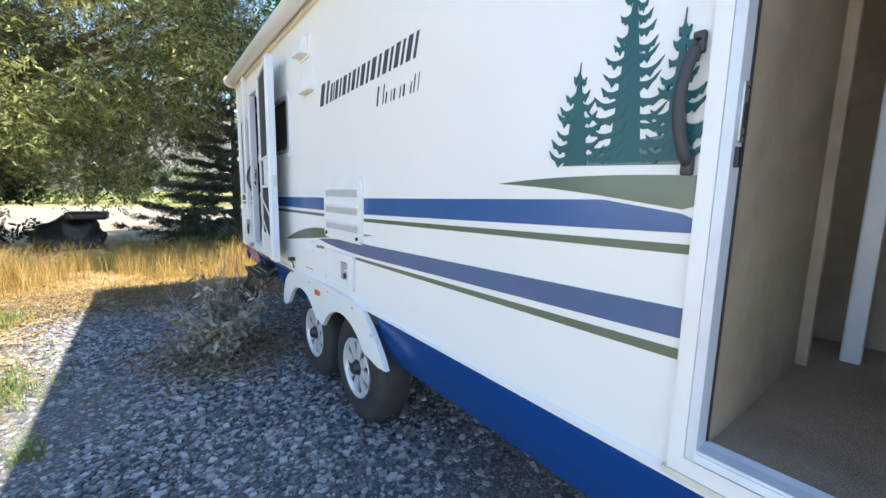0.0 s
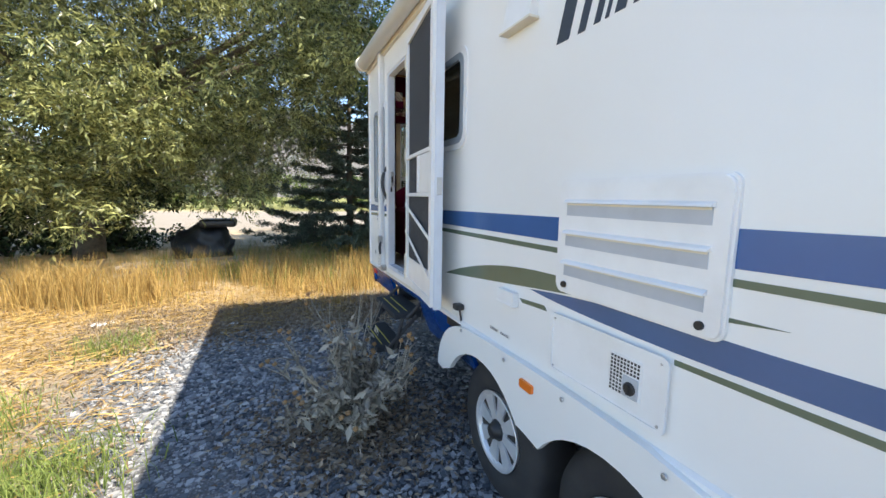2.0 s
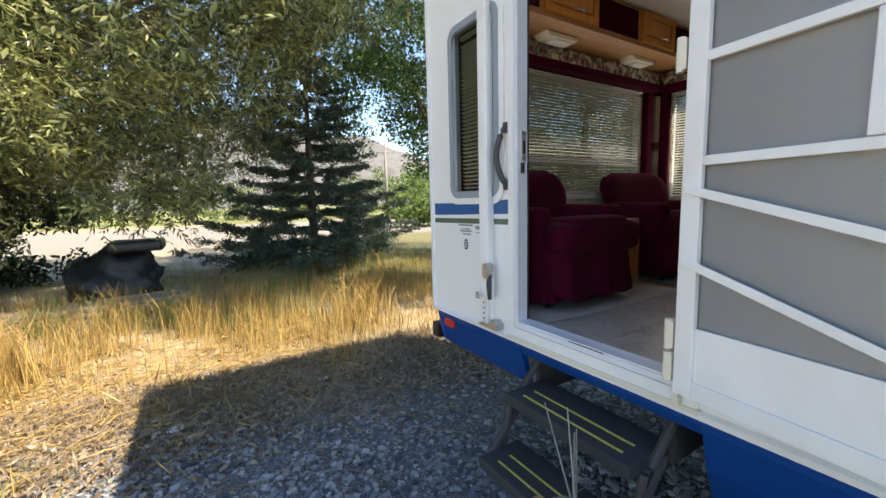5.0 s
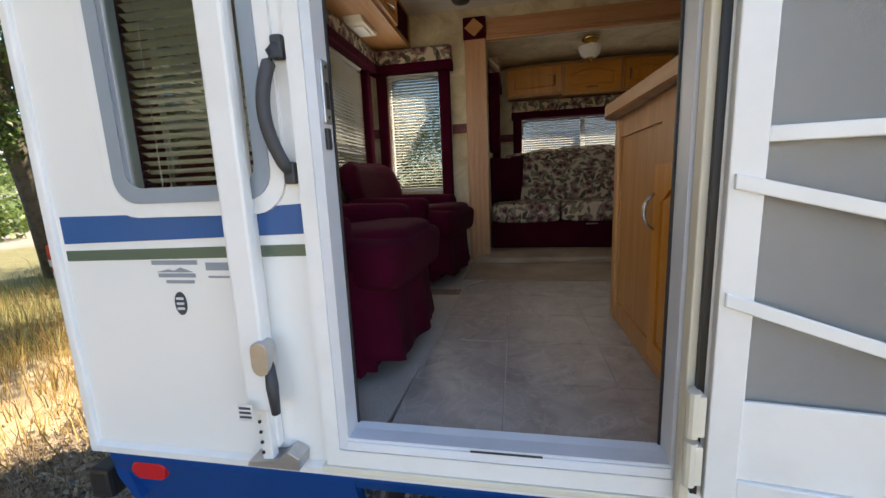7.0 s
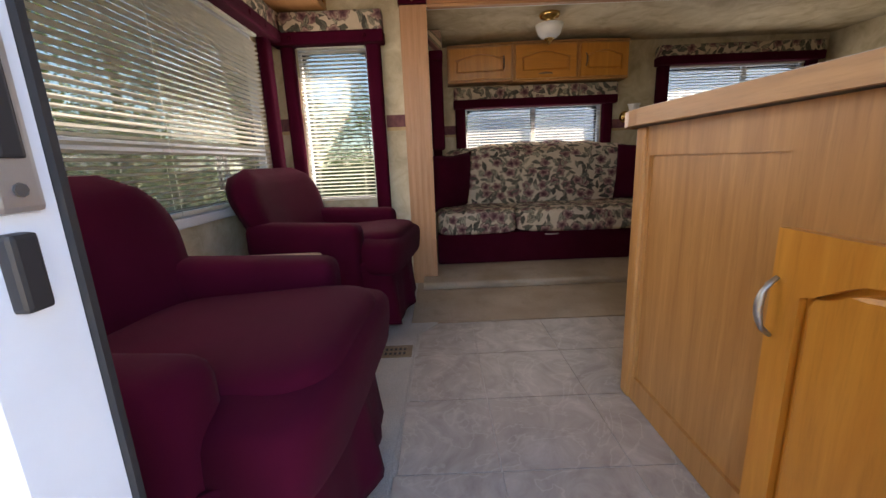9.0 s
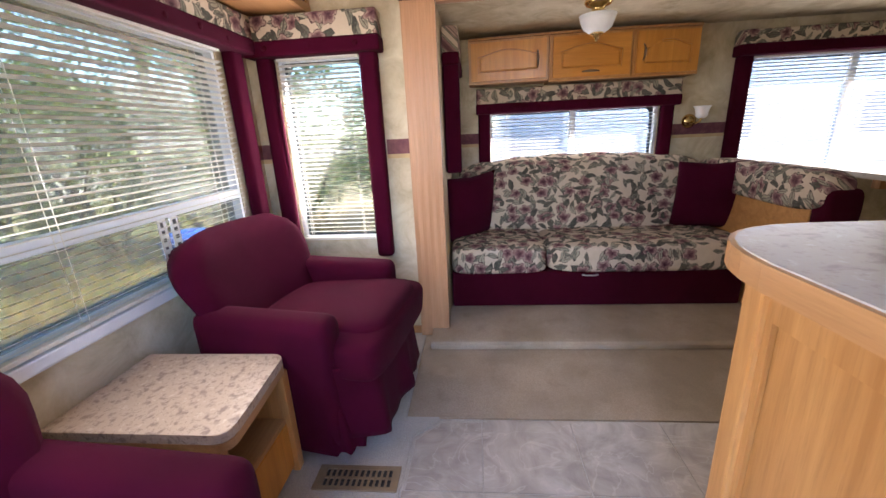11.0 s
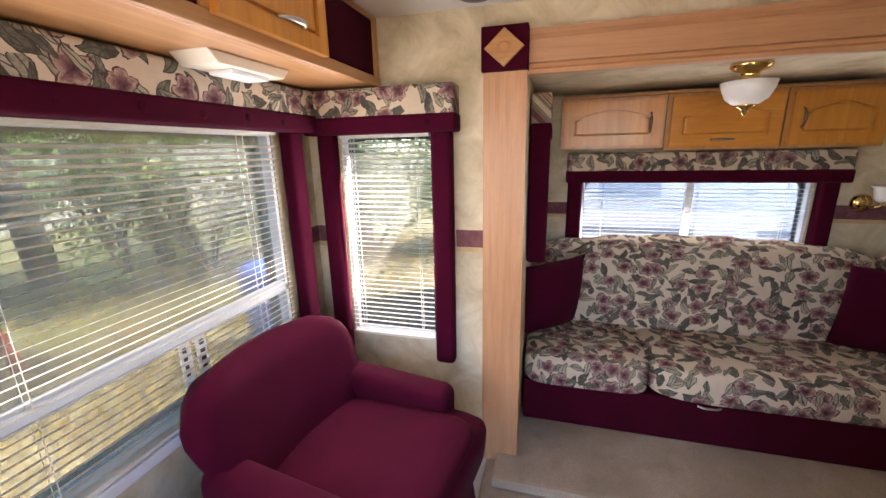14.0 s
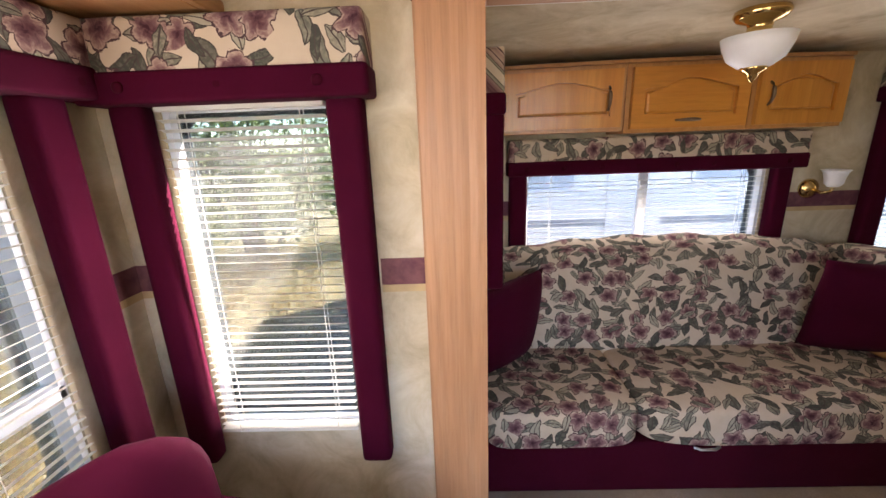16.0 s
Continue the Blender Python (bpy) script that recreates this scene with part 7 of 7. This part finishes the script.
# far trees and shrubs beyond the road, hills and a pole
for k, (x, y, r, h) in enumerate(((-14, 50, 3.5, 6), (-19, 52, 3.5, 6), (-9.5, 53, 3.2, 5.5), (-5, 54, 3.2, 4.4), (-1, 55, 3.0, 4.2), (3.5, 56, 3.0, 3.8), (9, 52, 3.0, 3.6), (15, 48, 3.2, 4.4), (21, 50, 3.6, 5.5), (30, 46, 4, 6), (-24, 46, 4, 7), (14, 31, 2.4, 3.2), (19, 33, 2.8, 3.8), (11.5, 26, 1.8, 2.2), (17, 38, 3.0, 4.6))):
    cl = [(np.array([rng.normal(x, r * 0.5), rng.normal(y, r * 0.3), rng.uniform(0.3, h)]), rng.uniform(0.6, 1.3)) for _ in range(16)]
    t = thing("distant_tree", (x, y, 0), "rounded green tree beyond the gravel road", "tree", "trees beyond the road")
    part("trunk", tubed([(x, y, -0.2), (x + 0.1, y, h * 0.4), (x, y, h * 0.8)], [0.22, 0.16, 0.05], 8), "bark", t, "", True)
    bulk("crown", *leaves(crown(cl, 130, 0.85), 0.26, 0.4), "shrub", "", "", t)
pole = thing("utility_pole", (12.6, 33, 0), "weathered wooden utility pole with a crossarm", "pole")
part("shaft", tubed([(12.6, 33, -0.2), (12.6, 33, 6.2)], [0.13, 0.09], 10), "weathered", pole, "", True)
part("crossarm", boxed(11.7, 13.5, 32.95, 33.05, 5.5, 5.6, 0.01), "weathered", pole)


def _hills():
    n = 90
    x = np.linspace(-420, 520, n)
    h = 62 + 18 * np.sin(x / 70 + 0.6) + 7 * np.sin(x / 31 + 2) + 3 * np.sin(x / 11)
    v = np.concatenate([np.stack([x, 0 * x + 300, 0 * x - 2], -1), np.stack([x, 0 * x + 350, h * 0.55], -1), np.stack([x, 0 * x + 420, h], -1), np.stack([x, 0 * x + 520, h * 0.6], -1)])
    k = np.arange(n - 1)
    return v, np.concatenate([np.stack([k + r * n, k + 1 + r * n, k + 1 + (r + 1) * n, k + (r + 1) * n], -1) for r in range(3)])


ob = bulk("backdrop_hills", *_hills(), "hill", "dry tan hills in the hazy distance", "hills", smooth=True)
ob["kind"] = "structure"

# ---- things lying about the yard ----
pl = thing("lumber_pile", (-1.5, 11.0, 0), "stack of weathered grey boards in the grass", "lumber")
for k in range(12):
    r = rng.uniform(-0.1, 0.1)
    bm = boxed(-2.75 + r, -0.60 + r, 10.6 + 0.2 * (k % 3), 10.78 + 0.2 * (k % 3), 0.02 + 0.07 * (k // 3), 0.075 + 0.07 * (k // 3), 0.006)
    bmesh.ops.rotate(bm, cent=(-2, 10.9, 0), matrix=Euler((0, 0, 0.16 + rng.uniform(-0.07, 0.07))).to_matrix(), verts=bm.verts[:])
    part("board", bm, "weathered", pl)
hp = thing("tarp_heap", (-1.4, 11.9, 0), "black plastic sheeting heaped over junk in the grass", "tarp")
bm = bmesh.new()
bmesh.ops.create_icosphere(bm, subdivisions=4, radius=1.0)
for v in bm.verts:
    d = v.co.copy()
    k = 1 + 0.35 * noise.noise(d * 1.7) + 0.16 * noise.noise(d * 4.5) + 0.06 * noise.noise(d * 11)
    v.co = Vector((-1.45 + d.x * 0.62 * k, 11.9 + d.y * 0.55 * k, max(-0.03, 0.36 + d.z * 0.62 * k)))
part("sheet", bm, "tarp", hp, "", True)
lid = thing("black_lid", (-1.3, 11.7, 1.0), "black plastic box lid on top of the heap", "lid")
part("shell", boxed(-1.50, -0.80, 11.35, 12.0, 0.92, 1.09, 0.06, 3), "black", lid, "", True)
bn = thing("waste_bin", (5.6, 8.3, 0), "blue plastic waste bin in the yard", "bin")
part("body", lathed([(0.002, 0.0), (0.24, 0.0), (0.29, 0.9), (0.28, 0.92), (0.002, 0.92)], (5.6, 8.3, -0.01), "z", 20), "bin_blue", bn, "", True)
part("lid", lathed([(0.30, 0.90), (0.31, 0.95), (0.22, 1.05), (0.002, 1.08)], (5.6, 8.3, 0), "z", 20), "bin_blue", bn, "", True)
part("sticker", boxed(5.42, 5.50, 8.0, 8.03, 0.5, 0.68), "paper", bn, "white label")
pt = thing("marker_post", (4.26, 10.65, 0), "leaning red and white plastic marker post", "post")
pt.matrix_basis = pose(0, 0, 0)
part("shaft", lathed([(0.002, 0.0), (0.10, 0.0), (0.065, 0.12), (0.05, 0.95), (0.03, 1.08), (0.002, 1.09)], (4.26, 10.65, -0.01), "z", 16), "post_red", pt, "", True)
for z in (0.62, 0.80):
    part("band", lathed([(0.058, z), (0.060, z + 0.01), (0.058, z + 0.085), (0.056, z + 0.09)], (4.26, 10.65, 0), "z", 16), "paper", pt, "white reflective band")
pt.matrix_basis = pose(4.26, 10.65, 0) @ pose(0, 0, 0, 6, -13, 0) @ pose(-4.26, -10.65, 0)
for x, y, s in ((-2.0, 7.6, 0.13), (-0.55, 7.05, 0.05), (0.55, 7.25, 0.05)):
    bm = bmesh.new()
    bmesh.ops.create_grid(bm, x_segments=6, y_segments=6, size=s)
    for v in bm.verts:
        v.co = Vector((x + v.co.x, y + v.co.y * 0.6, 0.02 + abs(0.03 * noise.noise(v.co * 20 + Vector((x, y, 0))))))
    bmesh.ops.solidify(bm, geom=bm.faces[:], thickness=0.002)
    ob = solid("scrap_of_paper", bm, "paper")
    tagged(ob, "crumpled scrap of white paper in the grass", "litter", "paper scraps")
for k in range(14):
    x, y, a, L = rng.uniform(-0.3, 1.5), rng.uniform(4.8, 7.0), rng.uniform(0, 3), rng.uniform(0.12, 0.4)
    ob = solid("twig", tubed([(x, y, 0.012), (x + L * 0.5 * math.cos(a), y + L * 0.5 * math.sin(a), 0.022), (x + L * math.cos(a + 0.15), y + L * math.sin(a + 0.15), 0.012)], [0.006, 0.005, 0.003], 6), "litter")
    tagged(ob, "dry fallen twig on the gravel", "twig", "fallen twigs")

# withered thistle beside the steps
rt = random.Random(12)
th = thing("thistle", (0.42, 4.25, 0), "withered grey thistle with brown seed heads", "plant")
lv, hd = [], []
for k in range(28):
    a, out = rt.uniform(0, 2 * math.pi), rt.uniform(0.10, 0.62)
    h = rt.uniform(0.35, 1.0) * (1.1 - 0.5 * out)
    b = Vector((0.42 + 0.08 * math.cos(a * 3), 4.22 + 0.08 * math.sin(a * 2), 0))
    e = Vector((0.42 + out * math.cos(a), 4.22 + out * math.sin(a), h))
    m1 = b.lerp(e, 0.5) + Vector((rt.uniform(-0.04, 0.04), rt.uniform(-0.04, 0.04), 0.08))
    stalk = tubed([b, m1, e], [0.008, 0.006, 0.003], 6)
    for q in range(3):
        f = e + Vector((rt.uniform(-0.09, 0.09), rt.uniform(-0.09, 0.09), rt.uniform(-0.02, 0.12)))
        tube(stalk, [b.lerp(e, 0.75), f], [0.004, 0.002], 5)
        hd.append(f)
    part("stem", stalk, "thistle", th, "bleached stem")
    for q in range(46):
        t = rt.uniform(0.03, 0.85)
        c = (b.lerp(m1, t * 2) if t < 0.5 else m1.lerp(e, t * 2 - 1)) + Vector((rt.uniform(-0.05, 0.05), rt.uniform(-0.05, 0.05), rt.uniform(-0.02, 0.05)))
        lv.append(tuple(c))
bulk("foliage", *leaves(np.array(lv), 0.082, 0.20, 0.9, 0.3), "thistle", "curled grey spiny leaves", "", th)
for f in hd[:40]:
    bm = bmesh.new()
    bmesh.ops.create_icosphere(bm, subdivisions=2, radius=0.013)
    for v in bm.verts:
        v.co = f + v.co * (1 + 0.5 * noise.noise(v.co * 160)) * (1.0 if v.co.z < 0 else 1.25)
    part("seed_head", bm, "thistle_head", th, "brown bristly seed head")

# ---- the neighbouring trailer seen through the slide-out windows ----
nb = thing("neighbour_trailer", (7.6, 3.0, 0), "white neighbouring trailer with pale windows and grey stripes", "trailer")
part("body", wall("x", 6.9, 9.2, -3.0, 5.4, 0.55, 3.55), "siding", nb)
part("skirt", boxed(6.93, 9.15, -2.95, 5.35, 0.30, 0.55), "grey_frame", nb)
for y0, y1, z0, z1 in ((3.6, 4.3, 1.75, 2.35), (1.2, 2.2, 1.8, 2.35), (-0.9, -0.1, 1.8, 2.3)):
    wn = part("window", prismed(rounded(y0, y1, z0, z1, 0.06), "x", 6.888, 6.905), "pale_glass", nb, "rounded window with its pale reflection painted in")
    part("frame", ringed("x", rounded(y0 - 0.04, y1 + 0.04, z0 - 0.04, z1 + 0.04, 0.09), rounded(y0, y1, z0, z1, 0.06), 6.88, 6.9), "white", wn)
part("door", prismed(rounded(2.55, 3.2, 0.75, 2.6, 0.05), "x", 6.885, 6.9), "white", nb)
part("stripe", boxed(6.895, 6.9, -2.9, 5.3, 1.30, 1.38), "grey_frame", nb)
part("hatch", prismed(rounded(0.0, 0.7, 0.9, 1.35, 0.04), "x", 6.885, 6.9), "slat_solid", nb)
for y in (0.2, 1.05):
    part("tyre", lathed([(0.05, 6.95), (0.32, 6.95), (0.34, 7.0), (0.34, 7.12), (0.05, 7.15)], (0, y, 0.32), "x", 28), "rubber", nb, "", True)
